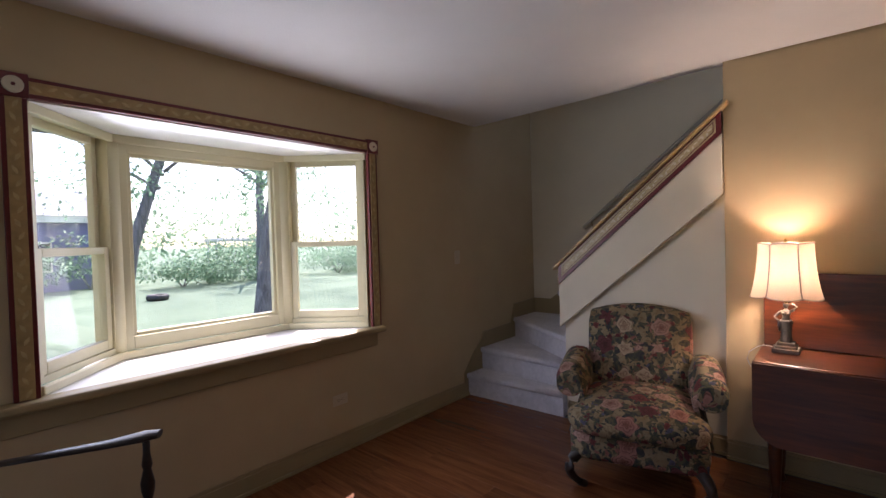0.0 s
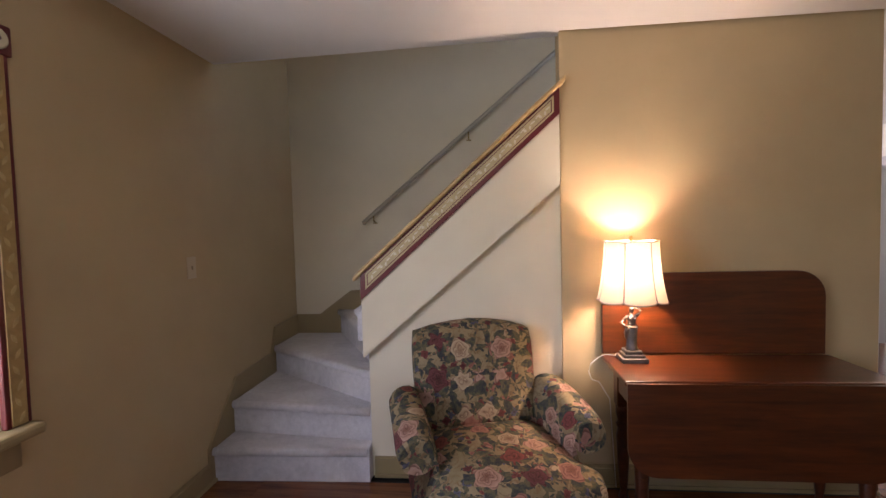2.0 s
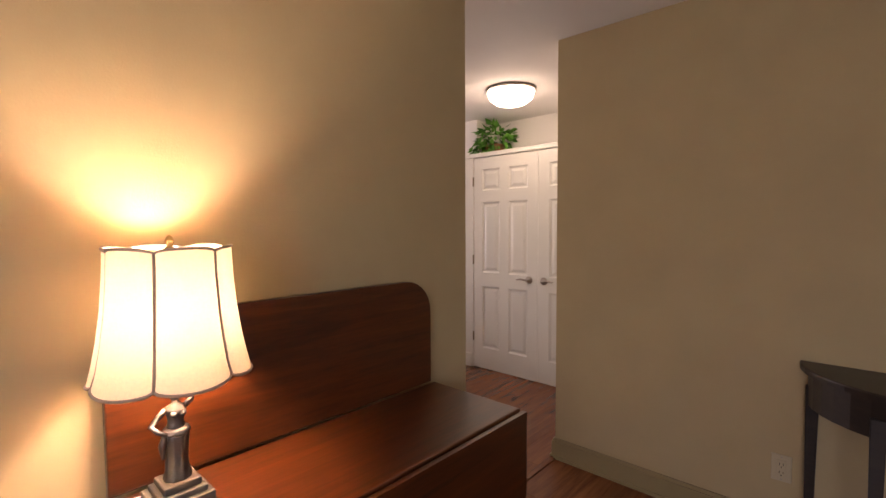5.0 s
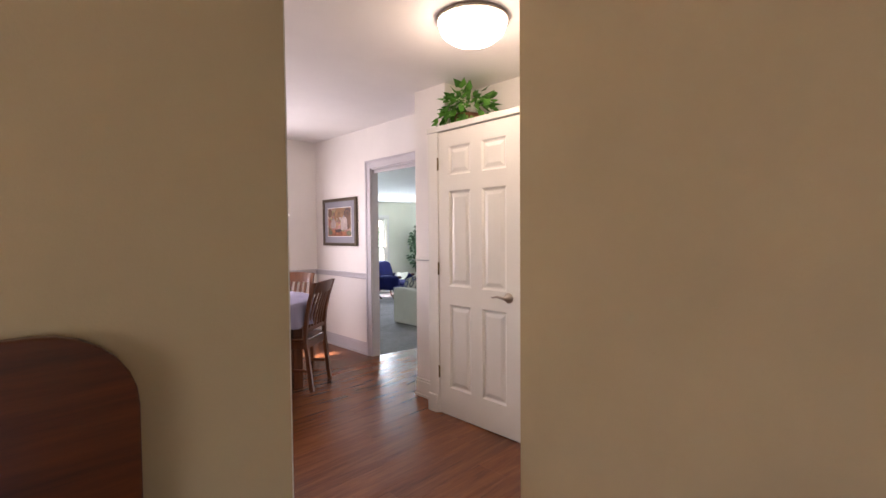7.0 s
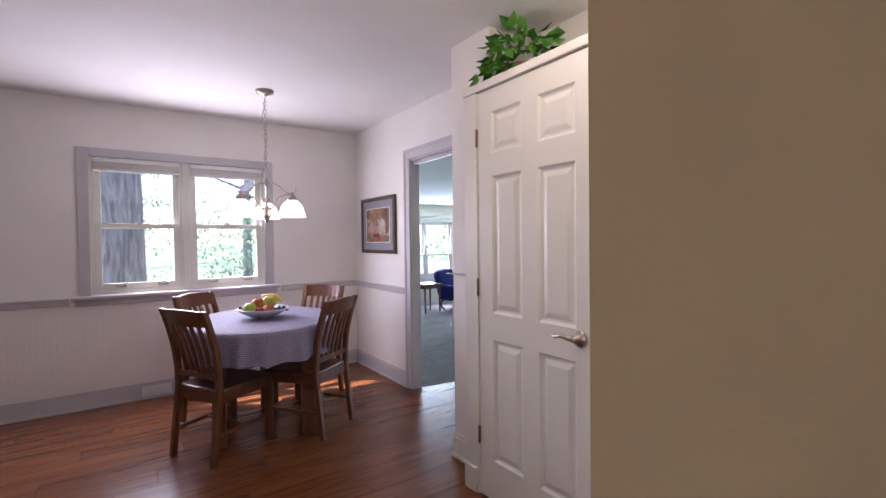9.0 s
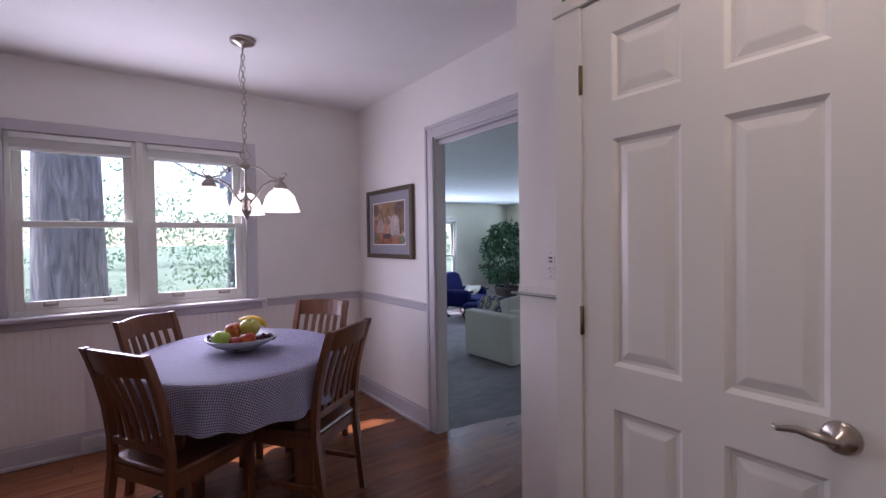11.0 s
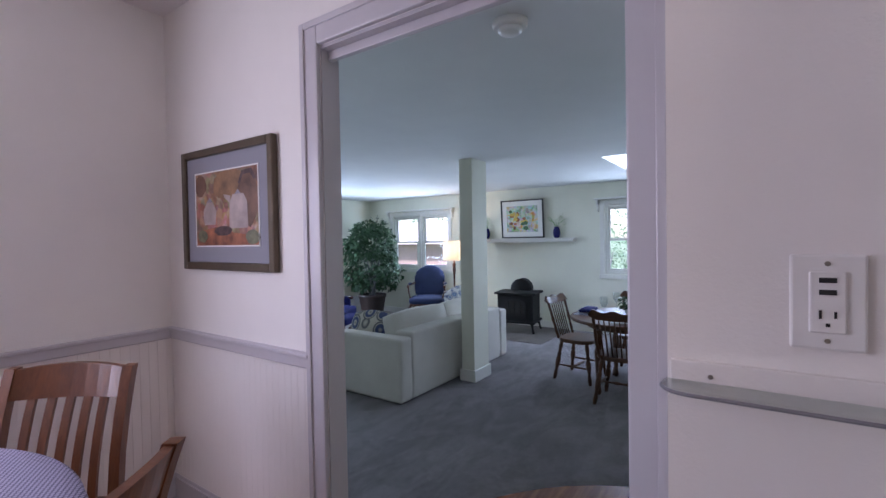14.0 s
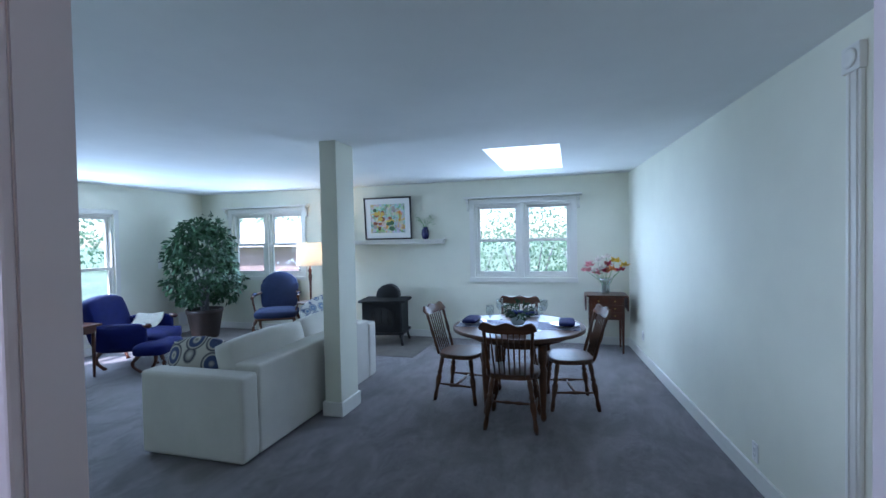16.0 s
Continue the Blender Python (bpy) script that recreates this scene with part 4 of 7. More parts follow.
def roll_arm(bm, side, w=0.13, y0=-0.20, y1=0.30):
    """A scrolled arm running front to back."""
    x = side * 0.335
    prof = []
    for i in range(14):
        a = radians(-60 + i * 300 / 13)
        prof.append((x + side * 0.035 + 0.085 * math.sin(a) * side, 0.525 + 0.075 * math.cos(a)))
    prof = [(x - side * 0.05, 0.22)] + [(x - side * 0.055, 0.48)] + prof[1:] + [(x + side * 0.045, 0.22)]
    n = 9
    rings = []
    for j in range(n):
        f = j / (n - 1)
        k = 1 if 0 < j < n - 1 else 0.9
        y = y0 + (y1 - y0) * f
        dz = 0.02 * math.sin(f * 3.14) + 0.06 * f
        cx, cz = x, 0.45
        rings.append([bm.verts.new((cx + (px - cx) * k, y + (0.012 if j == 0 else 0), cz + (pz - cz) * k + dz)) for px, pz in prof])
    m = len(prof)
    for a, b in zip(rings, rings[1:]):
        for k in range(m):
            f = bm.faces.new((a[k], a[(k + 1) % m], b[(k + 1) % m], b[k]))
            f.smooth = True
    bm.faces.new(rings[0])
    bm.faces.new(rings[-1])
    bmesh.ops.recalc_face_normals(bm, faces=bm.faces[:])


def floral_armchair():
    t = thing("armchair", pose(-1.115, 2.70, 0, 0, 0, 16), "floral upholstered armchair with rolled arms and carved legs", "armchair")
    bm = bmesh.new()
    cushion(bm, -0.35, -0.37, 0.16, 0.35, 0.34, 0.34, 0.05, 0.01)
    part("seat_base", bm, FLORAL, t)
    bm = bmesh.new()
    cushion(bm, -0.285, -0.42, 0.31, 0.285, 0.22, 0.47, 0.07, 0.035)
    for v in bm.verts:
        v.co.x *= 1 + 0.20 * min(1, max(0, (-0.24 - v.co.y) / 0.08))
    part("seat_cushion", bm, FLORAL, t, "plump floral seat cushion")
    bm = bmesh.new()
    cushion(bm, -0.30, 0.19, 0.30, 0.30, 0.35, 0.905, 0.022, 0.022)
    for v in bm.verts:
        f = (v.co.z - 0.3) / 0.66
        v.co.y += 0.16 * max(0, f) ** 1.2
        if v.co.z > 0.8:
            v.co.z -= 0.030 * (v.co.x / 0.30) ** 2 * (v.co.z - 0.8) / 0.10 - 0.01
        v.co.x *= 0.93 + 0.12 * f
    part("backrest", bm, FLORAL, t)
    for s in (-1, 1):
        bm = bmesh.new()
        roll_arm(bm, s)
        part("arm", bm, FLORAL, t)
    for x, y, dy in ((-0.30, -0.33, -1), (0.30, -0.33, -1), (-0.28, 0.30, 1), (0.28, 0.30, 1)):
        bm = bmesh.new()
        cabriole(bm, x, y, 0.21, 1 if x > 0 else -1, dy)
        part("leg", bm, EBONY, t, "dark carved leg")
    return t


floral_armchair()

LEGPROF = [(0.018, 0), (0.026, 0.015), (0.016, 0.05), (0.022, 0.09), (0.028, 0.2), (0.034, 0.34), (0.026, 0.38), (0.036, 0.40), (0.026, 0.42), (0.036, 0.46), (0.036, 0.5)]


def drop_leaf_table():
    t = thing("drop_leaf_table", pose(0.016, 2.90, 0), "mahogany drop-leaf table with one leaf raised against the wall", "table")
    bm = bmesh.new()
    box(bm, -0.558, -0.205, 0.715, 0.558, 0.215, 0.74, bev=0.006)
    part("tabletop", bm, MAHOG, t)
    bm = bmesh.new()
    box(bm, -0.50, -0.17, 0.58, 0.50, -0.15, 0.715)
    box(bm, -0.50, 0.15, 0.58, 0.50, 0.17, 0.715)
    box(bm, -0.50, -0.15, 0.58, -0.48, 0.15, 0.715)
    box(bm, 0.48, -0.15, 0.58, 0.50, 0.15, 0.715)
    part("apron", bm, MAHOG, t)
    r = 0.13

    def leaf(w, h, n=7):
        pts = [(-w, 0), (w, 0)]
        pts += [(w - r + r * math.cos(a), h - r + r * math.sin(a)) for a in [i * math.pi / 2 / n for i in range(n + 1)]]
        pts += [(-w + r - r * math.sin(a), h - r + r * math.cos(a)) for a in [i * math.pi / 2 / n for i in range(n + 1)]]
        return pts
    bm = bmesh.new()
    prism(bm, leaf(0.548, 0.425), -0.245, -0.223, m=pose(0, 0, 0.74, 90, 0, 0), bev=0.004)
    part("raised_leaf", bm, MAHOG, t, "upright mahogany leaf with rounded corners")
    bm = bmesh.new()
    prism(bm, leaf(0.556, 0.41), -0.010, 0.010, m=pose(0, -0.222, 0.735, -90, 0, 0), bev=0.004)
    part("hanging_leaf", bm, MAHOG, t, "hanging mahogany leaf with clipped corners")
    for x in (-0.47, 0.47):
        for y in (-0.14, 0.14):
            bm = turned(LEGPROF, 14)
            box(bm, -0.036, -0.036, 0.5, 0.036, 0.036, 0.715, bev=0.004)
            part("leg", bm, MAHOG, t, "turned mahogany leg", at=pose(x, y, 0))
    return t


drop_leaf_table()


PIPING = mat("shade_piping", (0.38, 0.29, 0.24), 0.9)


def table_lamp():
    t = thing("table_lamp", pose(-0.42, 3.0, 0.742), "lit table lamp with a figure base and scalloped shade", "table lamp")
    bm = bmesh.new()
    box(bm, -0.062, -0.062, 0, 0.062, 0.062, 0.022, bev=0.003)
    box(bm, -0.05, -0.05, 0.022, 0.05, 0.05, 0.038, bev=0.004)
    box(bm, -0.04, -0.04, 0.038, 0.04, 0.04, 0.056, bev=0.004)
    part("base", bm, mat("stone_plinth", (0.07, 0.062, 0.055), 0.6, var=0.2, scale=20), t, "stepped grey plinth")
    bm = bmesh.new()
    # draped skirt with folds, bare torso, one hand on the hip and one behind the head
    lathe(bm, [(0.027, 0.054), (0.028, 0.060), (0.024, 0.075), (0.022, 0.11), (0.0235, 0.145), (0.026, 0.168), (0.0255, 0.176)], 32, wave=9, amp=0.10)
    lathe(bm, [(0.027, 0.172), (0.029, 0.178), (0.026, 0.186), (0.020, 0.190)], 20, wave=5, amp=0.06)
    lathe(bm, [(0.021, 0.184), (0.017, 0.200), (0.0165, 0.206), (0.020, 0.222), (0.0225, 0.232), (0.021, 0.241), (0.010, 0.249), (0.0075, 0.254), (0.0075, 0.262)], 16)
    lathe(bm, [(0.0, 0.256), (0.008, 0.259), (0.0125, 0.268), (0.0135, 0.277), (0.011, 0.287), (0.0, 0.292)], 14)
    for sx in (-1, 1):
        bmesh.ops.create_icosphere(bm, subdivisions=2, radius=0.0085, matrix=Matrix.Translation((sx * 0.0095, -0.0165, 0.227)))
    bmesh.ops.create_icosphere(bm, subdivisions=2, radius=0.0085, matrix=Matrix.Translation((0, 0.012, 0.281)))
    tube(bm, [(-0.020, 0, 0.238), (-0.034, 0.004, 0.221), (-0.050, 0.002, 0.203), (-0.040, -0.012, 0.190), (-0.025, -0.020, 0.181)], [0.008, 0.0075, 0.0065, 0.006, 0.005], 8)
    tube(bm, [(0.019, 0, 0.238), (0.033, -0.002, 0.250), (0.045, 0.0, 0.268), (0.033, 0.006, 0.280), (0.013, 0.010, 0.281)], [0.008, 0.0075, 0.0065, 0.006, 0.005], 8)
    tube(bm, [(-0.026, -0.010, 0.178), (-0.031, -0.006, 0.150), (-0.029, -0.002, 0.115)], [0.007, 0.009, 0.004], 8)
    for v in bm.verts:
        v.co.z = 0.054 + (v.co.z - 0.054) * 0.91
    for f in bm.faces:
        f.smooth = True
    part("figure", bm, BRONZE, t, "pewter coloured draped figure")
    bm = bmesh.new()
    lathe(bm, [(0.008, 0.262), (0.010, 0.285), (0.016, 0.30), (0.016, 0.34), (0.005, 0.345), (0.004, 0.60)], 10)
    part("stem", bm, BRASS, t)
    n = 96
    prof = [(0.163, 0.310), (0.154, 0.338), (0.144, 0.390), (0.135, 0.455), (0.129, 0.525), (0.126, 0.588)]

    def lobe(a):
        """Six bowed panels meet in seams that lie further in."""
        return abs(math.sin(3 * a)) ** 0.55

    def rim(i, a):
        r, z = prof[i]
        q = r * (0.93 + 0.085 * lobe(a))
        return (q * math.cos(a), q * math.sin(a), z + (-0.012 * lobe(a) if i == 0 else (0.009 * lobe(a) if i == len(prof) - 1 else 0)))
    bm = bmesh.new()
    rings = [[bm.verts.new(rim(i, k * math.tau / n)) for k in range(n)] for i in range(len(prof))]
    for a, b in zip(rings, rings[1:]):
        for k in range(n):
            bm.faces.new((a[k], a[(k + 1) % n], b[(k + 1) % n], b[k])).smooth = True
    sh = part("shade", bm, SHADE1, t, "glowing amber cloth shade with scalloped panels")
    for i in (0, len(prof) - 1):
        bm = bmesh.new()
        tube(bm, [rim(i, k * math.tau / n) for k in range(n + 1)], 0.0036, 6, caps=False)
        part("piping", bm, PIPING, sh, "cord piping on the shade")
    for j in range(6):
        bm = bmesh.new()
        a = radians(60 * j)
        tube(bm, [(r * 0.94 * math.cos(a), r * 0.94 * math.sin(a), z) for r, z in prof], 0.0032, 6)
        part("rib_piping", bm, PIPING, sh)
    bm = bmesh.new()
    lathe(bm, [(0.010, 0.588), (0.012, 0.593), (0.006, 0.598), (0.011, 0.608), (0.006, 0.620), (0, 0.624)], 12)
    part("finial", bm, BRASS, t, "brass finial")
    bm = bmesh.new()
    for j in range(3):
        a = radians(120 * j)
        tube(bm, [(0, 0, 0.587), (0.117 * math.cos(a), 0.117 * math.sin(a), 0.588)], 0.0018, 6)
    part("spider", bm, BRASS, t)
    bm = bmesh.new()
    lathe(bm, [(0.012, 0.345), (0.014, 0.36), (0.028, 0.40), (0.030, 0.42), (0.018, 0.445), (0, 0.45)], 12)
    part("bulb", bm, glow_mat("lit_bulb", (1.0, 0.72, 0.42), 6), t, "glowing bulb")
    return t


table_lamp()
bm = bmesh.new()
pts = [(-0.46, 3.06, 0.747), (-0.53, 3.08, 0.749), (-0.56, 3.08, 0.735), (-0.60, 3.085, 0.70), (-0.612, 3.09, 0.655), (-0.595, 3.095, 0.61), (-0.555, 3.105, 0.595), (-0.50, 3.11, 0.50), (-0.47, 3.115, 0.02)]
tube(bm, pts, 0.0022, 8)
solo("lamp_cord", bm, PLATE, "white lamp cord hanging beside the table", "cord")


def demilune():
    t = thing("console_table", pose(RX - 0.002, 1.60, 0, 0, 0, 90), "dark half-round console table standing against the wall", "console table")
    n = 18
    arc = [(0.40 * math.cos(math.pi * i / n), 0.36 * math.sin(math.pi * i / n)) for i in range(n + 1)]
    bm = bmesh.new()
    prism(bm, arc, 0.792, 0.815, bev=0.006)
    part("tabletop", bm, EBONY, t)
    bm = bmesh.new()
    prism(bm, [(x * 0.93, y * 0.92) for x, y in arc], 0.65, 0.792)
    part("apron", bm, EBONY, t)
    for a in (4, 62, 118, 176):
        x, y = 0.355 * math.cos(radians(a)), max(0.03, 0.32 * math.sin(radians(a)))
        bm = bmesh.new()
        box(bm, -0.022, -0.022, 0.0, 0.022, 0.022, 0.72, bev=0.003)
        for v in bm.verts:
            k = 0.6 + 0.4 * v.co.z / 0.7
            v.co.x *= k
            v.co.y *= k
        part("leg", bm, EBONY, t, at=pose(x, y, 0))
    return t


demilune()


def wooden_armchair():
    """Only an arm comes into view; the rest stands below."""
    t = thing("wooden_armchair", pose(-1.945, 0.155, 0, 0, 0, 156), "black lacquered wooden armchair with flat curved arms", "armchair")
    bm = bmesh.new()
    box(bm, -0.25, -0.24, 0.40, 0.25, 0.24, 0.435, bev=0.012)
    part("seat", bm, EBONY, t)
    for s in (-1, 1):
        bm = bmesh.new()
        pts = [(s * 0.24, 0.26, 0.725), (s * 0.27, 0.10, 0.715), (s * 0.285, -0.06, 0.71), (s * 0.28, -0.17, 0.718), (s * 0.27, -0.225, 0.722)]
        tube(bm, pts, [0.02, 0.024, 0.030, 0.040, 0.030], 12, flat=0.42)
        part("arm", bm, EBONY, t, "flat lacquered arm with a flared end")
        bm = turned([(0.014, 0.43), (0.02, 0.45), (0.012, 0.48), (0.022, 0.52), (0.024, 0.55), (0.013, 0.60), (0.018, 0.615), (0.012, 0.66), (0.012, 0.712)], 12)
        part("arm_post", bm, EBONY, t, at=pose(s * 0.272, -0.18, 0))
        for y in (-0.2, 0.22):
            bm = turned([(0.014, 0), (0.018, 0.05), (0.016, 0.2), (0.023, 0.3), (0.018, 0.4)], 12)
            part("leg", bm, EBONY, t, at=pose(s * 0.21, y, 0))
    for i in range(7):
        x = -0.21 + i * 0.07
        bm = bmesh.new()
        tube(bm, [(x, 0.21, 0.43), (x * 1.06, 0.27, 0.7), (x * 1.1, 0.33, 1.0)], 0.008, 8)
        part("spindle", bm, EBONY, t)
    bm = bmesh.new()
    box(bm, -0.27, 0.315, 0.98, 0.27, 0.345, 1.09, bev=0.012)
    part("crest", bm, EBONY, t)
    return t


wooden_armchair()


TANPLATE = mat("tan_plastic", (0.52, 0.44, 0.30), 0.4, var=0.03, bumps=0)


def outlet(name, m, label, usb=False, switch=False, w=0.072, h=0.118, pm=None):
    """Cover plate in x, z facing -y."""
    t = tagged(thing(name, m, label, "light switch" if switch else "outlet"))
    bm = bmesh.new()
    box(bm, -w / 2, -0.006, -h / 2, w / 2, 0, h / 2, bev=0.003)
    part("cover_plate", bm, pm or PLATE, t)
    if switch:
        part("toggle", bx(-0.005, -0.016, -0.012, 0.005, -0.005, 0.012, bev=0.002), pm or PLATE, t)
        return t
    bm = bmesh.new()
    box(bm, -0.017, -0.009, -0.036, 0.017, -0.005, 0.036, bev=0.002)
    rec = part("receptacle", bm, pm or PLATE, t)
    bm = bmesh.new()
    for z in ((-0.014,) if usb else (0.018, -0.018)):
        box(bm, -0.008, -0.0098, z - 0.005, -0.0055, -0.008, z + 0.005)
        box(bm, 0.0055, -0.0098, z - 0.004, 0.008, -0.008, z + 0.004)
        box(bm, -0.002, -0.0098, z - 0.014, 0.002, -0.008, z - 0.010)
    if usb:
        for z in (0.026, 0.012):
            box(bm, -0.008, -0.0098, z - 0.003, 0.008, -0.008, z + 0.003)
    part("slots", bm, DARK, rec)
    for z in ((h / 2 - 0.011), -(h / 2 - 0.011)):
        bm = bmesh.new()
        tube(bm, [(0, -0.006, z), (0, -0.0075, z)], 0.003, 8)
        part("screw", bm, NICKEL, t)
    return t


outlet("wall_outlet", pose(BX, 1.72, 0.35, 0, 0, 90) @ pose(0, 0, 0, 0, 90, 0), "tan outlet set sideways on the tan wall", pm=TANPLATE)
outlet("light_switch", pose(BX, 3.0, 1.246, 0, 0, 90), "tan light switch beside the stairs", switch=True, pm=TANPLATE)
outlet("wall_outlet", pose(RX, 2.05, 0.33, 0, 0, -90), "tan outlet on the wall beside the console table", pm=TANPLATE)

# ---------------------------------------------------------------- hall


def panel_door(t, w, h, m, material, th=0.036, cols=2):
    """Six-panel leaf: x along the width, -y the face, origin at the bottom corner."""
    rows = [(0.20, 0.80), (0.93, 1.60), (1.71, 1.91)]
    st, mid = 0.105, 0.10
    pw = (w - 2 * st - mid) / 2
    xs = [(st, st + pw), (st + pw + mid, w - st)]
    bm = bmesh.new()
    holes = [(x0, x1, z0, z1) for x0, x1 in xs for z0, z1 in rows]
    zc = [0] + [z for r in rows for z in r] + [h]
    xc = [0, xs[0][0], xs[0][1], xs[1][0], xs[1][1], w]
    for i in range(5):
        for j in range(7):
            if not (i in (1, 3) and j in (1, 3, 5)):
                box(bm, xc[i], 0, zc[j], xc[i + 1], th, zc[j + 1])
    bmesh.ops.remove_doubles(bm, verts=bm.verts[:], dist=1e-5)
    leaf = part("door_leaf", bm, material, t, at=m)
    for x0, x1, z0, z1 in holes:
        bm = bmesh.new()
        a, b = 0.022, 0.045
        lev = [(0, 0.0), (a * 0.55, 0.010), (a, 0.011), (b, 0.004), (b + 0.004, 0.0035)]
        rings = []
        for o, y in lev:
            rings.append([bm.verts.new(p) for p in ((x0 + o, y, z0 + o), (x1 - o, y, z0 + o), (x1 - o, y, z1 - o), (x0 + o, y, z1 - o))])
        for p, q in zip(rings, rings[1:]):
            for k in range(4):
                bm.faces.new((p[k], p[(k + 1) % 4], q[(k + 1) % 4], q[k]))
        bm.faces.new(rings[-1])
        part("door_panel", bm, material, leaf)
    return leaf


def hinge(parent, m):
    bm = bmesh.new()
    tube(bm, [(0, -0.005, -0.045), (0, -0.005, 0.045)], 0.0055, 10)
    box(bm, -0.006, -0.002, -0.044, 0.006, 0.0, 0.044, bev=0.0008)
    part("hinge", bm, HINGE, parent, "dull brass hinge", at=m)


def lever(parent, m, s=1):
    bm = bmesh.new()
    lathe(bm, [(0.034, 0), (0.034, 0.006), (0.029, 0.012), (0.014, 0.016), (0.012, 0.045), (0, 0.047)], 20)
    bmesh.ops.transform(bm, matrix=Matrix.Rotation(radians(90), 4, "X"), verts=bm.verts[:])
    tube(bm, [(0, -0.042, 0), (s * 0.03, -0.046, 0.004), (s * 0.06, -0.046, 0.008), (s * 0.08, -0.044, 0.003), (s * 0.098, -0.042, -0.002), (s * 0.108, -0.041, 0.004)], [0.010, 0.010, 0.008, 0.007, 0.006, 0.004], 10)
    part("door_handle", bm, NICKEL, parent, "curved nickel lever handle", at=m)


CXF = 2.672
closet = tagged(thing("door_1", pose(CXF, 4.585, 0.008, 0, 0, -90), "pair of white six-panel closet doors, closed", "closet doors"), kind="structure")
for i in range(2):
    panel_door(closet, 0.7115, 2.02, pose(0.0015 + 0.714 * i, 0, 0), TRIM_W)
for z in (0.30, 1.05, 1.80):
    hinge(closet, pose(0.0, 0, z))
    hinge(closet, pose(1.428, 0, z))
lever(closet, pose(0.626, 0, 0.895), -1)
lever(closet, pose(0.774, 0, 0.895), 1)
bm = bmesh.new()
box(bm, CXF - 0.006, 4.5845, 0, 2.80, 4.687, 2.035, bev=0.003)
box(bm, CXF + 0.038, 4.57, 0, 2.758, 4.5845, 2.03)
box(bm, CXF - 0.006, 3.02, 0, 2.80, 3.145, 2.035, bev=0.004)
box(bm, CXF - 0.014, 3.0, 2.035, 2.80, 4.69, 2.075, bev=0.005)
box(bm, CXF - 0.020, 4.60, 0, CXF, 4.692, 0.13, bev=0.006)
solo("trim_closet_frame", bm, TRIM_W, "white painted closet frame", "door casing", "structure")
slab("closet_top", (2.80, 3.0, 2.03, 3.12, 4.66, 2.06), TRIM_W, "white closet top ledge", "ledge")
# shade inside the closet put in as a near-black sheet behind the leaves
slab("closet_shade_sheet", (2.76, 3.14, 0, 2.80, 4.59, 2.03), DARK, "near-black sheet standing in for the shade behind the closet doors", "closet")


def leaves(bm, centre, spread, n, size, rnd, droop=0.4, dome=True):
    for _ in range(n):
        while True:
            p = Vector((rnd.uniform(-1, 1), rnd.uniform(-1, 1), rnd.uniform(-1, 1)))
            if 0.25 < p.length < 1:
                break
        out = p.normalized()
        q = Vector((centre[0] + p.x * spread[0], centre[1] + p.y * spread[1], centre[2] + p.z * spread[2]))
        one_leaf(bm, q, out, size * rnd.uniform(0.6, 1.25), rnd, droop)


def one_leaf(bm, q, out, s, rnd, droop):
    d = (out + Vector((rnd.uniform(-0.8, 0.8), rnd.uniform(-0.8, 0.8), rnd.uniform(-0.8, 0.3) - droop))).normalized()
    u = d.cross(Vector((rnd.uniform(-1, 1), rnd.uniform(-1, 1), 1.2))).normalized()
    w = d.cross(u)
    a = bm.verts.new(q)
    b = bm.verts.new(q + d * s * 0.45 + u * s * 0.30 + w * s * 0.06)
    c = bm.verts.new(q + d * s - w * s * 0.1)
    e = bm.verts.new(q + d * s * 0.45 - u * s * 0.30 + w * s * 0.06)
    m = bm.verts.new(q + d * s * 0.5 - w * s * 0.03)
    bm.faces.new((a, b, m))
    bm.faces.new((b, c, m))
    bm.faces.new((c, e, m))
    bm.faces.new((e, a, m))


rnd = random.Random(5)
ivy = thing("potted_ivy", pose(2.90, 4.50, 2.062), "leafy green ivy in a wicker basket", "potted plant")
bm = bmesh.new()
lathe(bm, [(0.07, 0), (0.085, 0.03), (0.10, 0.09), (0.105, 0.115), (0.097, 0.115), (0.09, 0.06)], 20, close=True)
part("basket", bm, BASKET, ivy, "brown wicker basket")
bm = bmesh.new()
leaves(bm, (-0.01, 0, 0.18), (0.17, 0.20, 0.13), 190, 0.085, rnd)
leaves(bm, (-0.13, 0.06, 0.08), (0.07, 0.12, 0.07), 50, 0.08, rnd, 0.8)
part("foliage", bm, IVY, ivy)

dome = thing("ceiling_light", pose(2.22, 3.85, C), "lit milk glass dome ceiling light", "ceiling light")
bm = bmesh.new()
lathe(bm, [(0.19, -0.022), (0.19, 0.0)], 32)
part("fixture_ring", bm, NICKEL, dome)
bm = bmesh.new()
lathe(bm, [(0.0, -0.13), (0.06, -0.127), (0.12, -0.110), (0.165, -0.075), (0.183, -0.024), (0.178, -0.024)], 32)
g = part("diffuser", bm, GLOBE, dome, "glowing milk glass bowl")
g.visible_shadow = False

hd = tagged(thing("door_2", pose(0.840, 3.335, 0.006, 0, 0, 81.5), "white six-panel hall door with a nickel lever, standing ajar", "door"), kind="structure")
lf = panel_door(hd, 0.72, 2.015, pose(0, -0.02, 0), TRIM_W)
for z in (0.30, 1.05, 1.80):
    hinge(hd, pose(0.0, -0.02, z))
lever(hd, pose(0.655, -0.02, 0.915), -1)
bm = bmesh.new()
box(bm, 0.845, 3.174, 0, 0.851, 3.325, 2.095, bev=0.002)
box(bm, 0.845, 4.09, 0, 0.858, 4.16, 2.095, bev=0.004)
box(bm, 0.845, 3.325, 2.03, 0.858, 4.09, 2.095, bev=0.004)
solo("trim_hall_door", bm, TRIM_W, "white hall door casing", "door casing", "structure")
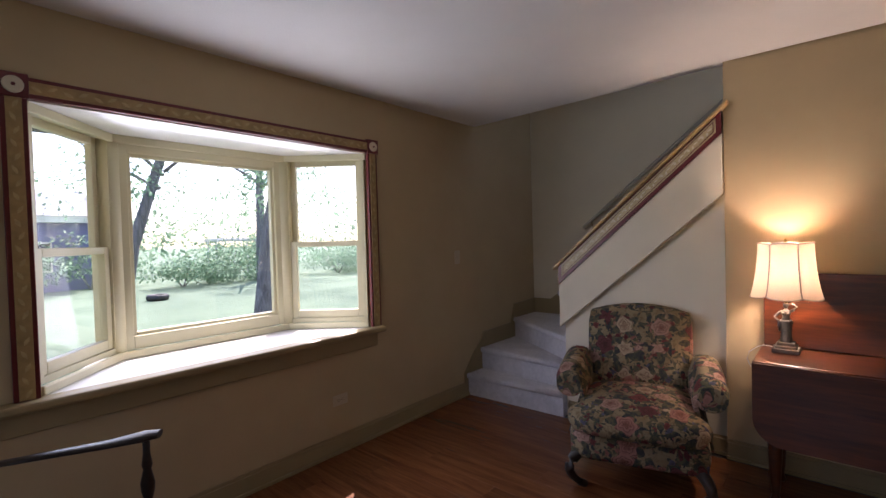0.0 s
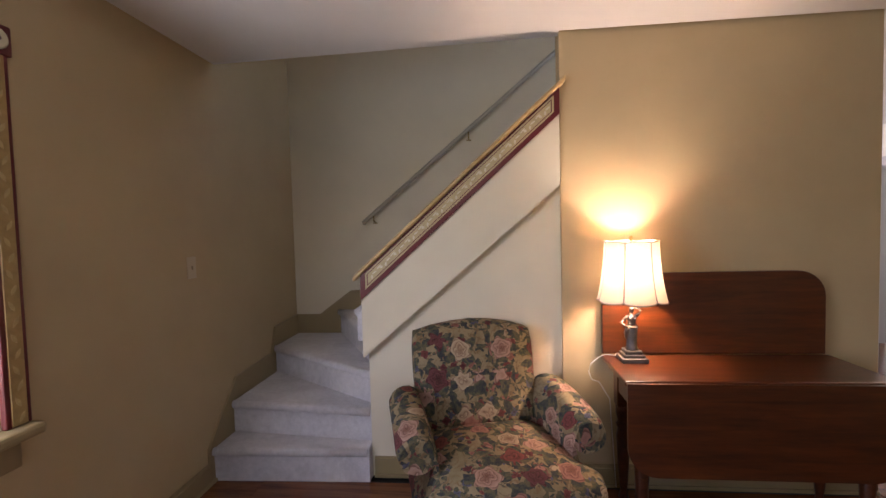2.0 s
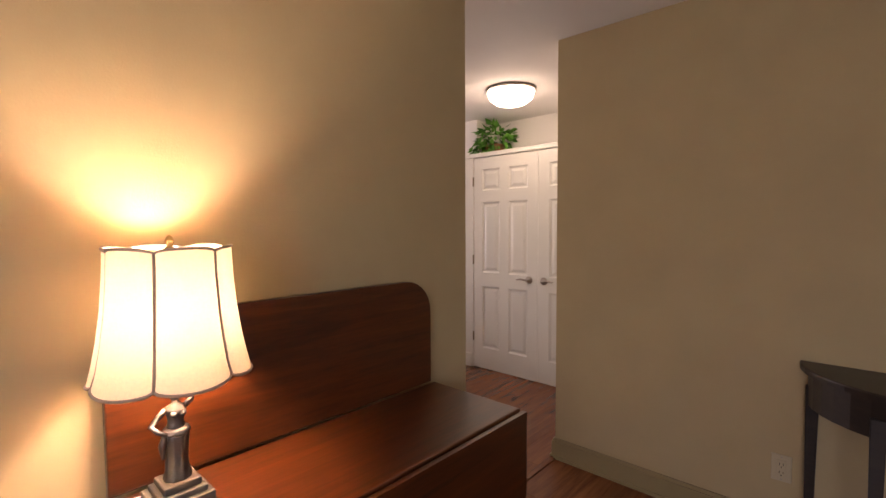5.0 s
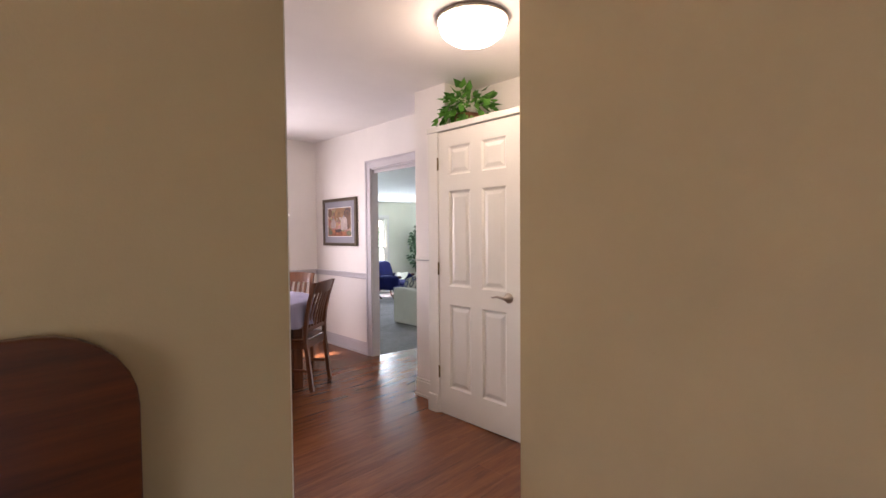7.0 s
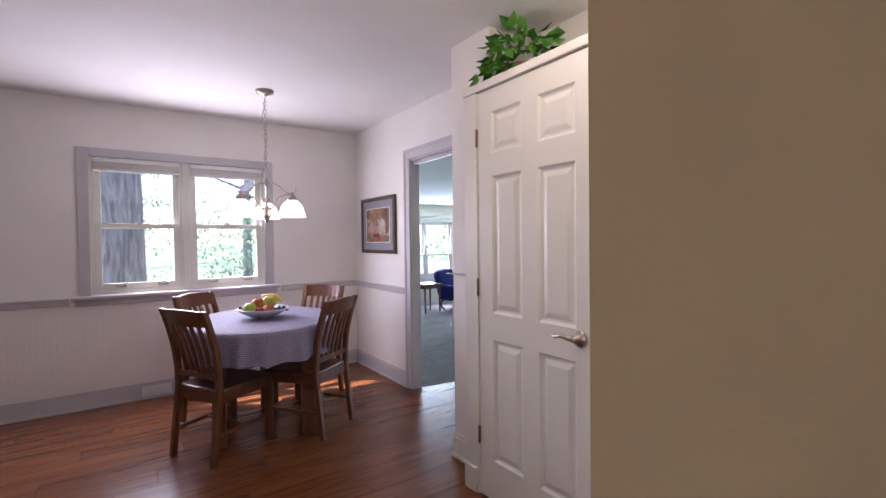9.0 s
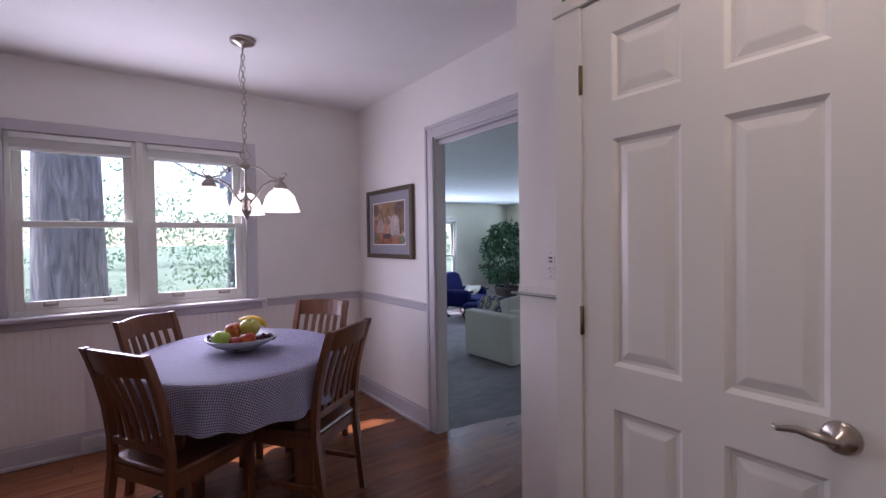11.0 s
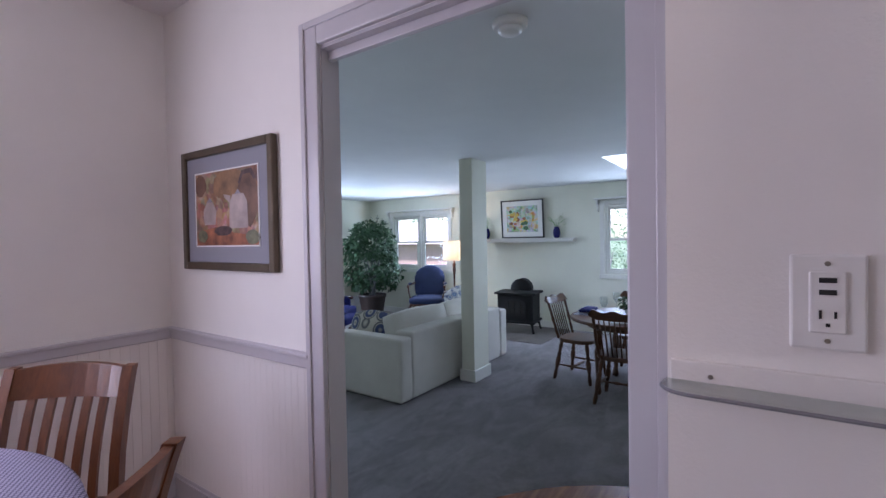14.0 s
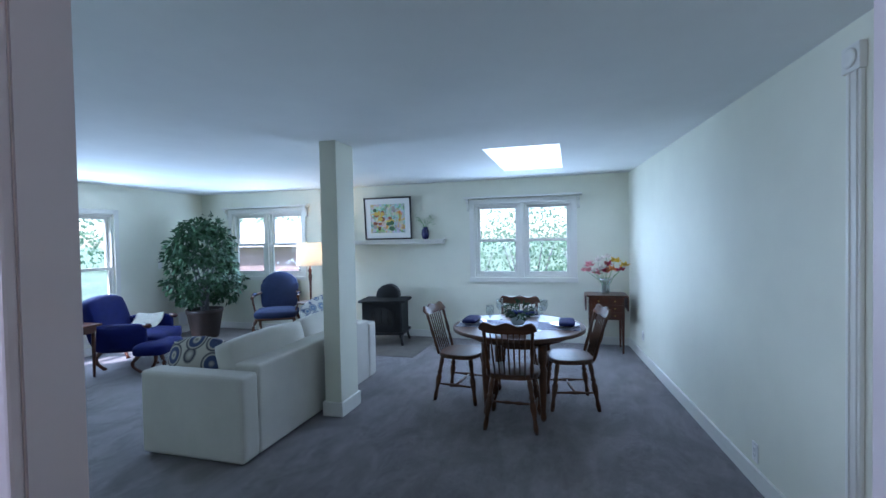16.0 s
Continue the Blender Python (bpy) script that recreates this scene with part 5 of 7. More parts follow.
pf = thing("picture_frame", pose(0.846, 4.245, 1.60, 0, 0, -90), "narrow gilt picture frame seen edge-on in the hall", "picture")
bm = bmesh.new()
box(bm, -0.07, 0, -0.26, -0.045, 0.022, 0.26, bev=0.004)
box(bm, 0.045, 0, -0.26, 0.07, 0.022, 0.26, bev=0.004)
box(bm, -0.045, 0, -0.26, 0.045, 0.022, -0.235, bev=0.004)
box(bm, -0.045, 0, 0.235, 0.045, 0.022, 0.26, bev=0.004)
part("frame", bm, BRASS, pf, "gilt frame")
part("print", bx(-0.045, 0.002, -0.235, 0.045, 0.010, 0.235), CREAMROS, pf)

outlet("usb_outlet", pose(2.82, 4.831, 1.218, 0, 0, -90), "white outlet with two USB ports on the wall end", usb=True, w=0.070, h=0.112)
ledge = thing("glass_shelf", pose(2.82, 4.85, 1.10, 0, 0, -90), "small clear glass shelf on a white backing board", "shelf")
part("backing_board", bx(-0.145, -0.012, -0.010, 0.140, 0.0, 0.032, bev=0.002), WHITE, ledge, "white painted backing board")
for x in (-0.098, 0.092):
    bm = bmesh.new()
    tube(bm, [(x, -0.012, 0.014), (x, -0.0132, 0.014)], 0.0032, 10)
    part("screw", bm, NICKEL, ledge, "small metal screw")
outline = [(-0.150, -0.013), (-0.153, -0.034)]
outline += [(-0.117 - 0.036 * math.cos(a), -0.034 - 0.033 * math.sin(a)) for a in [radians(k) for k in range(18, 91, 18)]]
outline += [(0.110 + 0.040 * math.sin(a), -0.034 - 0.033 * math.cos(a)) for a in [radians(k) for k in range(0, 91, 18)]]
outline += [(0.150, -0.013)]
bm = bmesh.new()
prism(bm, outline, 0.0, 0.006)
part("glass_plate", bm, SHELFGLASS, ledge, "clear glass plate with rounded corners")
bm = bmesh.new()
tube(bm, [(x, y, 0.003) for x, y in outline], 0.0024, 6)
part("polished_edge", bm, mat("ground_glass_edge", (0.22, 0.215, 0.235), 0.3, var=0.05, bumps=0), ledge, "grey ground glass edge")

# ---------------------------------------------------------------- dining room
TC = (2.02, 6.27)


def dining_table():
    t = thing("dining_table", pose(TC[0], TC[1], 0, 0, 0, -13), "oval cherry dining table under a dotted cloth", "dining table")
    bm = bmesh.new()
    prism(bm, [(0.49 * math.cos(a), 0.61 * math.sin(a)) for a in [i * math.tau / 40 for i in range(40)]], 0.715, 0.745)
    part("tabletop", bm, CHERRY, t)
    bm = bmesh.new()
    for s in (-1, 1):
        box(bm, -0.26, s * 0.38 - 0.012, 0.63, 0.26, s * 0.38 + 0.012, 0.715)
        box(bm, s * 0.28 - 0.012, -0.36, 0.63, s * 0.28 + 0.012, 0.36, 0.715)
    part("apron", bm, CHERRY, t)
    for sx in (-1, 1):
        for sy in (-1, 1):
            part("leg", bx(-0.04, -0.04, 0, 0.04, 0.04, 0.715, bev=0.005), CHERRY, t, at=pose(sx * 0.27, sy * 0.37, 0))


def tablecloth():
    bm = bmesh.new()
    n, rr = 220, 0.615
    rings = []
    rnd2 = random.Random(3)
    ph = [rnd2.uniform(0, 6.28) for _ in range(4)]

    def fold(a):
        return 0.5 * math.sin(17 * a + ph[0]) + 0.3 * math.sin(25 * a + ph[1]) + 0.25 * math.sin(11 * a + ph[2])
    prof = [(0.0, 0.748), (0.3, 0.748), (0.55, 0.748), (0.602, 0.747), (0.614, 0.740), (0.620, 0.72), (0.626, 0.67), (0.632, 0.61), (0.640, 0.552)]
    for i, (r, z) in enumerate(prof):
        amp = max(0, (0.74 - z)) * 0.15
        ring = []
        for k in range(n):
            a = k * math.tau / n
            q = max(0.0005, r + amp * fold(a)) if r else 0.0005
            ring.append(bm.verts.new((0.81 * q * math.cos(a), q * math.sin(a), z + (0.008 * fold(a * 0.9) if i == len(prof) - 1 else 0))))
        rings.append(ring)
    for a, b in zip(rings, rings[1:]):
        for k in range(n):
            bm.faces.new((a[k], a[(k + 1) % n], b[(k + 1) % n], b[k])).smooth = True
    uv = bm.loops.layers.uv.new("UVMap")
    arc = [0.0]
    for (r0, z0), (r1, z1) in zip(prof, prof[1:]):
        arc.append(arc[-1] + math.hypot(r1 - r0, z1 - z0))
    order = {v: (i, k) for i, ring in enumerate(rings) for k, v in enumerate(ring)}
    for f in bm.faces:
        for lp in f.loops:
            i, k = order[lp.vert]
            a = k * math.tau / n
            lp[uv].uv = (0.81 * arc[i] * math.cos(a), arc[i] * math.sin(a))
    solo("tablecloth", bm, CLOTH, "grey tablecloth with small white dots, draped over the table", "tablecloth", m=pose(TC[0], TC[1], 0, 0, 0, -13))


def slat_chair():
    """Mission style: five slats, curved posts; faces +y."""
    t = thing("dining_chair", pose(0, 0, 0), "cherry wood dining chair with a five-slat back", "chair", "chairs round the dining table")
    bm = bmesh.new()
    box(bm, -0.22, -0.20, 0.43, 0.22, 0.23, 0.455, bev=0.010)
    part("seat", bm, CHERRY, t)

    def back_y(z):
        f = max(0, (z - 0.44) / 0.52)
        return -0.195 - 0.10 * f ** 1.6 + 0.012 * math.sin(f * 3.1)
    for s in (-1, 1):
        bm = bmesh.new()
        zs = [0, 0.2, 0.43, 0.55, 0.68, 0.80, 0.90, 0.955]
        pts = [(s * 0.205, back_y(z) - (0.05 * (1 - z / 0.43) if z < 0.43 else 0), z) for z in zs]
        rings = []
        for x, y, z in pts:
            rings.append([bm.verts.new((x + a, y + b, z)) for a, b in ((-0.018, -0.016), (0.018, -0.016), (0.018, 0.016), (-0.018, 0.016))])
        for p, q in zip(rings, rings[1:]):
            for k in range(4):
                bm.faces.new((p[k], p[(k + 1) % 4], q[(k + 1) % 4], q[k]))
        bm.faces.new(rings[0][::-1])
        bm.faces.new(rings[-1])
        part("back_leg", bm, CHERRY, t)
        bm = bmesh.new()
        box(bm, -0.018, -0.018, 0, 0.018, 0.018, 0.43, bev=0.003)
        part("front_leg", bm, CHERRY, t, at=pose(s * 0.20, 0.20, 0))
    bm = bmesh.new()
    n = 9
    rings = []
    for i in range(n):
        x = -0.187 + 0.374 * i / (n - 1)
        bow = -0.028 * (1 - (x / 0.187) ** 2)
        arch = 0.012 * (1 - (x / 0.187) ** 2)
        rings.append([bm.verts.new(p) for p in ((x, back_y(0.86) + bow - 0.011, 0.855), (x, back_y(0.86) + bow + 0.011, 0.855), (x, back_y(0.95) + bow + 0.011, 0.95 + arch), (x, back_y(0.95) + bow - 0.011, 0.95 + arch))])
    for p, q in zip(rings, rings[1:]):
        for k in range(4):
            bm.faces.new((p[k], p[(k + 1) % 4], q[(k + 1) % 4], q[k]))
    part("top_rail", bm, CHERRY, t)
    part("lower_rail", bx(-0.187, back_y(0.53) - 0.01, 0.515, 0.187, back_y(0.53) + 0.01, 0.55, bev=0.003), CHERRY, t)
    for i in range(5):
        x = -0.125 + 0.0625 * i
        bow = -0.028 * (1 - (x / 0.187) ** 2)
        bm = bmesh.new()
        rings = []
        for j in range(6):
            z = 0.54 + (0.865 - 0.54) * j / 5
            y = back_y(z) + bow * j / 5
            rings.append([bm.verts.new((x + a, y + b, z)) for a, b in ((-0.014, -0.006), (0.014, -0.006), (0.014, 0.006), (-0.014, 0.006))])
        for p, q in zip(rings, rings[1:]):
            for k in range(4):
                bm.faces.new((p[k], p[(k + 1) % 4], q[(k + 1) % 4], q[k]))
        part("slat", bm, CHERRY, t)
    for s in (-1, 1):
        bm = bmesh.new()
        box(bm, s * 0.20 - 0.010, -0.20, 0.16, s * 0.20 + 0.010, 0.20, 0.185, bev=0.003)
        part("side_stretcher", bm, CHERRY, t)
    part("cross_stretcher", bx(-0.19, -0.012, 0.163, 0.19, 0.012, 0.183, bev=0.003), CHERRY, t)
    bm = bmesh.new()
    box(bm, -0.19, -0.20, 0.37, 0.19, -0.18, 0.43)
    box(bm, -0.19, 0.19, 0.37, 0.19, 0.21, 0.43)
    box(bm, -0.21, -0.18, 0.37, -0.19, 0.19, 0.43)
    box(bm, 0.19, -0.18, 0.37, 0.21, 0.19, 0.43)
    part("seat_frame", bm, CHERRY, t)
    return t


dining_table()
tablecloth()
ch = slat_chair()
spots = [(1.71, 5.97, -60), (2.25, 5.97, 36), (1.81, 6.54, -137), (2.43, 6.55, 128)]
ch.scale = (0.88, 0.95, 0.952)
for i, (x, y, a) in enumerate(spots):
    if i == 0:
        ch.matrix_basis = pose(x, y, 0, 0, 0, a) @ Matrix.Diagonal((*ch.scale, 1))
    else:
        copy_thing(ch, pose(x, y, 0, 0, 0, a))

bowl = thing("fruit_bowl", pose(2.02, 6.26, 0.75), "wide grey bowl heaped with fruit on the tablecloth", "bowl")
bm = bmesh.new()
lathe(bm, [(0.06, 0.0), (0.062, 0.008), (0.11, 0.022), (0.155, 0.045), (0.180, 0.068), (0.176, 0.072), (0.15, 0.052), (0.10, 0.030), (0.0, 0.022)], 40)
part("dish", bm, mat("grey_glaze", (0.42, 0.44, 0.47), 0.2, var=0.1), bowl)


def fruit(name, label, col, col2, p, r, stretch=(1, 1, 1), stem=True):
    m, t, b = nodes_of(name + "_skin")
    c = ramp(t, noise_tex(t, mapping(t, (2, 2, 1)), 14, 3), [(0.35, col), (0.65, col2)])
    t.links.new(c, b.inputs["Base Color"])
    b.inputs["Roughness"].default_value = 0.25
    bm = bmesh.new()
    prof = [(0.0, -0.86), (0.22, -0.95), (0.55, -0.85), (0.88, -0.45), (1.0, 0.05), (0.93, 0.5), (0.65, 0.85), (0.3, 0.93), (0.08, 0.80), (0.0, 0.76)]
    lathe(bm, [(a * r, z * r) for a, z in prof], 20)
    if stem:
        tube(bm, [(0, 0, 0.75 * r), (0.1 * r, 0, 1.15 * r)], 0.0025, 6)
    for v in bm.verts:
        v.co.x *= stretch[0]
        v.co.y *= stretch[1]
        v.co.z *= stretch[2]
    return solo(name, bm, m, label, "fruit", m=pose(*p, rnd.uniform(-25, 25), rnd.uniform(-25, 25), rnd.uniform(0, 90)))


RED, RED2, GRN, YEL = (0.35, 0.02, 0.015), (0.5, 0.12, 0.03), (0.27, 0.42, 0.05), (0.75, 0.50, 0.05)
fruit("apple", "glossy green apple in the bowl", GRN, (0.36, 0.5, 0.09), (1.915, 6.215, 0.822), 0.047)
fruit("apple", "red apple in the bowl", RED, RED2, (2.035, 6.165, 0.812), 0.041)
fruit("apple", "red and yellow apple on top of the fruit", RED, (0.6, 0.3, 0.06), (1.985, 6.27, 0.852), 0.043)
fruit("apple", "dark red apple in the bowl", RED, (0.25, 0.02, 0.02), (1.975, 6.18, 0.80), 0.036)
fruit("pear", "yellow green pear lying on the fruit", (0.42, 0.40, 0.06), (0.52, 0.46, 0.10), (2.060, 6.25, 0.862), 0.047, (1.2, 1, 1))
BANANA = mat("banana_skin", (0.72, 0.48, 0.04), 0.45, var=0.15, scale=20)
GRAPE = mat("grape_skin", (0.06, 0.012, 0.03), 0.3, var=0.3)
bunch = thing("bananas", pose(2.085, 6.30, 0.866, 0, 0, -15), "bunch of yellow bananas over the bowl edge", "fruit")
for k in range(3):
    pts, rad = [], []
    for i in range(9):
        f = i / 8
        a = radians(-20 + 100 * f)
        pts.append((0.10 * math.sin(a) - 0.03, 0.026 * (k - 1) * (1 - abs(f - 0.4)), 0.055 * math.cos(a) - 0.02))
        rad.append(0.006 + 0.012 * math.sin(math.pi * min(1, f * 0.9 + 0.08)))
    bm = bmesh.new()
    tube(bm, pts, rad, 8)
    part("banana", bm, BANANA, bunch)
for gx, gy in ((2.13, 6.20), (1.905, 6.32)):
    bunch = thing("grapes", pose(gx, gy, 0.80), "cluster of dark purple grapes at the bowl rim", "fruit")
    bm = bmesh.new()
    bmesh.ops.create_icosphere(bm, subdivisions=2, radius=0.011)
    for f in bm.faces:
        f.smooth = True
    grape = bpy.data.meshes.new("grape")
    bm.to_mesh(grape)
    bm.free()
    grape.materials.append(GRAPE)
    for i in range(34):
        g = new("grape", grape)
        g.parent = bunch
        g.matrix_basis = pose(rnd.gauss(0, 0.026), rnd.gauss(0, 0.026), abs(rnd.gauss(0, 0.012)))


def chandelier():
    t = thing("chandelier", pose(2.085, 6.38, C), "nickel chandelier with three frosted bell shades on a chain", "chandelier")
    bm = bmesh.new()
    lathe(bm, [(0.0, -0.045), (0.015, -0.04), (0.03, -0.03), (0.062, -0.018), (0.066, 0.0)], 24)
    part("canopy", bm, NICKEL, t)
    z = -0.045
    i = 0
    while z > -0.60:
        bm = bmesh.new()
        pts = []
        for k in range(13):
            a = k * math.tau / 12
            u, w = 0.010 * math.cos(a), 0.019 * math.sin(a)
            pts.append((u, 0, z - 0.019 + w) if i % 2 else (0, u, z - 0.019 + w))
        tube(bm, pts, 0.0025, 6, caps=False)
        part("chain_link", bm, NICKEL, t)
        z -= 0.031
        i += 1
    bm = bmesh.new()
    tube(bm, [(0.004, 0, -0.04), (-0.02, 0.01, -0.2), (0.012, 0, -0.35), (-0.012, 0, -0.5), (0, 0, -0.62)], 0.003, 6)
    part("cord", bm, mat("clear_cord", (0.5, 0.46, 0.40), 0.4), t)
    bm = bmesh.new()
    pts = [(0.026 * math.cos(a), 0, -0.635 + 0.026 * math.sin(a)) for a in [k * math.tau / 16 for k in range(17)]]
    tube(bm, pts, 0.0035, 8, caps=False)
    part("ring", bm, NICKEL, t)
    bm = bmesh.new()
    lathe(bm, [(0.0, -1.0), (0.008, -0.99), (0.012, -0.975), (0.02, -0.965), (0.028, -0.95), (0.03, -0.925), (0.022, -0.91), (0.03, -0.90), (0.03, -0.885), (0.012, -0.87), (0.007, -0.85), (0.006, -0.72), (0.03, -0.70), (0.022, -0.685), (0.01, -0.67), (0.008, -0.66), (0, -0.655)], 18)
    part("column", bm, NICKEL, t)
    for j in range(3):
        a = radians(77 + 120 * j)
        c, s = math.cos(a), math.sin(a)
        bm = bmesh.new()
        for zz, pts in ((0, [(0.025, -0.90), (0.055, -0.87), (0.10, -0.81), (0.15, -0.782), (0.195, -0.79), (0.205, -0.80)]), (1, [(0.02, -0.705), (0.05, -0.695), (0.10, -0.72), (0.14, -0.762), (0.185, -0.778), (0.225, -0.77), (0.24, -0.75), (0.225, -0.742)])):
            tube(bm, [(r * c, r * s, z) for r, z in pts], 0.0055, 8)
        part("arm", bm, NICKEL, t, "curved nickel arm")
        bm = bmesh.new()
        lathe(bm, [(0.038, -0.83), (0.036, -0.815), (0.022, -0.795), (0.012, -0.785), (0.014, -0.775), (0, -0.765)], 16, c=(0.203 * c, 0.203 * s, 0))
        part("socket_cap", bm, NICKEL, t)
        bm = bmesh.new()
        lathe(bm, [(0.104, -0.955), (0.100, -0.946), (0.086, -0.905), (0.075, -0.87), (0.055, -0.845), (0.032, -0.828), (0.030, -0.830), (0.052, -0.849), (0.072, -0.874), (0.083, -0.908), (0.097, -0.947), (0.101, -0.955)], 28, c=(0.203 * c, 0.203 * s, 0), close=True)
        g = part("bell_shade", bm, BELL, t, "glowing frosted glass bell")
        g.visible_shadow = False
    return t


chandelier()


def picture(name, m, w, h, fw, matw, fm, mm, am, label):
    """Framed print in x, z facing -y, centred."""
    t = thing(name, m, label, "picture")
    bm = bmesh.new()
    for x0, x1, z0, z1 in ((-w / 2, -w / 2 + fw, -h / 2, h / 2), (w / 2 - fw, w / 2, -h / 2, h / 2), (-w / 2 + fw, w / 2 - fw, -h / 2, -h / 2 + fw), (-w / 2 + fw, w / 2 - fw, h / 2 - fw, h / 2)):
        box(bm, x0, -0.03, z0, x1, 0, z1, bev=0.006)
    part("frame", bm, fm, t)
    part("mount", bx(-w / 2 + fw, -0.016, -h / 2 + fw, w / 2 - fw, -0.004, h / 2 - fw), mm, t)
    a, b = w / 2 - fw - matw, h / 2 - fw - matw
    bm = bmesh.new()
    for x0, x1, z0, z1 in ((-a - 0.006, -a, -b - 0.006, b + 0.006), (a, a + 0.006, -b - 0.006, b + 0.006), (-a, a, -b - 0.006, -b), (-a, a, b, b + 0.006)):
        box(bm, x0, -0.019, z0, x1, -0.015, z1)
    part("inner_lip", bm, PLATE, t)
    part("print", bx(-a, -0.018, -b, a, -0.0155, b), am, t, "painted print")
    return t, a, b


ART1 = art_mat("still_life_wash", [(0.25, (0.07, 0.035, 0.03)), (0.42, (0.22, 0.10, 0.06)), (0.55, (0.36, 0.22, 0.14)), (0.7, (0.45, 0.38, 0.33)), (0.85, (0.18, 0.12, 0.12))], 9)
pic, pa, pb = picture("framed_picture", pose(DX, 6.788, 1.452, 0, 0, -90), 0.705, 0.545, 0.035, 0.075, mat("bronze_frame", (0.10, 0.075, 0.05), 0.35, 0.5, 0.2, 10), mat("blue_grey_mount", (0.27, 0.27, 0.31), 0.8, var=0.04), ART1, "bronze framed still-life print with a grey mount")


def daub(parent, pts, y, material, name="painted_shape"):
    bm = bmesh.new()
    prism(bm, pts, -y - 0.0006, -y, m=Matrix.Rotation(radians(90), 4, "X"))
    part(name, bm, material, parent)


def blob(cx, cz, rx, rz, n=14, seed=0):
    q = random.Random(seed)
    return [(cx + rx * math.cos(a) * q.uniform(0.9, 1.1), cz + rz * math.sin(a) * q.uniform(0.9, 1.1)) for a in [i * math.tau / n for i in range(n)]]


PALEP = mat("pale_lilac_paint", (0.40, 0.33, 0.31), 0.5, var=0.35, scale=13)
DARKP = mat("umber_paint", (0.07, 0.04, 0.04), 0.5, var=0.6, scale=40)
REDP = mat("red_orange_paint", (0.30, 0.10, 0.045), 0.5, var=0.8, scale=15)
GREYP = mat("grey_blue_paint", (0.25, 0.23, 0.27), 0.5, var=0.5, scale=40)
BROWNP = mat("copper_brown_paint", (0.15, 0.075, 0.045), 0.5, var=0.6, scale=14)
GREENP = mat("moss_paint", (0.13, 0.13, 0.07), 0.5, var=0.5, scale=35)
YELLP = mat("ochre_paint", (0.25, 0.135, 0.065), 0.5, var=0.6, scale=14)
daub(pic, [(-pa, -pb), (pa, -pb), (pa, -pb * 0.78), (pa * 0.2, -pb * 0.66), (-pa * 0.3, -pb * 0.50), (-pa, -pb * 0.62)], -0.0182, REDP)
daub(pic, blob(0.03, 0.10, 0.13, 0.07, seed=7), -0.0183, YELLP)
daub(pic, blob(0.17, 0.03, 0.075, 0.12, seed=3), -0.0184, BROWNP)
daub(pic, [(0.10, 0.10), (0.13, 0.15), (0.20, 0.155), (0.23, 0.11), (0.215, 0.105), (0.19, 0.135), (0.14, 0.132), (0.115, 0.095)], -0.0186, DARKP)
daub(pic, [(0.03, -0.09), (0.17, -0.09), (0.165, 0.02), (0.14, 0.055), (0.06, 0.055), (0.035, 0.02)], -0.0188, PALEP)
daub(pic, [(0.035, 0.02), (-0.005, 0.045), (-0.01, 0.06), (0.045, 0.05)], -0.0188, PALEP)
daub(pic, [(0.075, 0.055), (0.12, 0.055), (0.10, 0.075)], -0.0190, GREYP)
daub(pic, [(-0.17, -0.07), (-0.08, -0.07), (-0.07, -0.01), (-0.10, 0.03), (-0.15, 0.03), (-0.18, -0.01)], -0.0188, PALEP)
daub(pic, [(-0.15, 0.03), (-0.10, 0.03), (-0.125, 0.052)], -0.0190, GREYP)
daub(pic, blob(-0.02, -0.10, 0.07, 0.022, seed=5), -0.0190, DARKP)
daub(pic, blob(0.20, -0.13, 0.05, 0.03, seed=6), -0.0190, GREENP)
daub(pic, blob(-0.19, -0.12, 0.045, 0.028, seed=8), -0.0190, GREENP)
daub(pic, blob(-0.20, 0.11, 0.05, 0.05, seed=9), -0.0184, BROWNP)

bm = bmesh.new()
box(bm, 1.29, DY - 0.024, 0.02, 1.50, DY - 0.004, 0.105, bev=0.003)
for i in range(8):
    box(bm, 1.305, DY - 0.030, 0.032 + i * 0.008, 1.485, DY - 0.022, 0.035 + i * 0.008)
solo("floor_register", bm, PLATE, "white slotted heating register in the baseboard", "vent")

# ---------------------------------------------------------------- family room
bm = bmesh.new()
box(bm, 8.28, 7.42, FZ, EX - 0.02, NY - 0.02, FZ + 0.006)
solo("floor_hearth", bm, mat("grey_brown_tile", (0.13, 0.115, 0.105), 0.5, var=0.25, scale=7), "grey-brown tiled strip along the far wall", "tile floor", "structure")
col = tagged(thing("column", pose(6.46, 7.45, FZ), "square cream painted support column", "column"), kind="structure")
part("shaft", bx(-0.160, -0.08, 0, 0.160, 0.08, FC - FZ, bev=0.004), CREAM, col)
part("base_trim", bx(-0.178, -0.098, 0, 0.178, 0.098, 0.125, bev=0.004), TRIM_W, col)


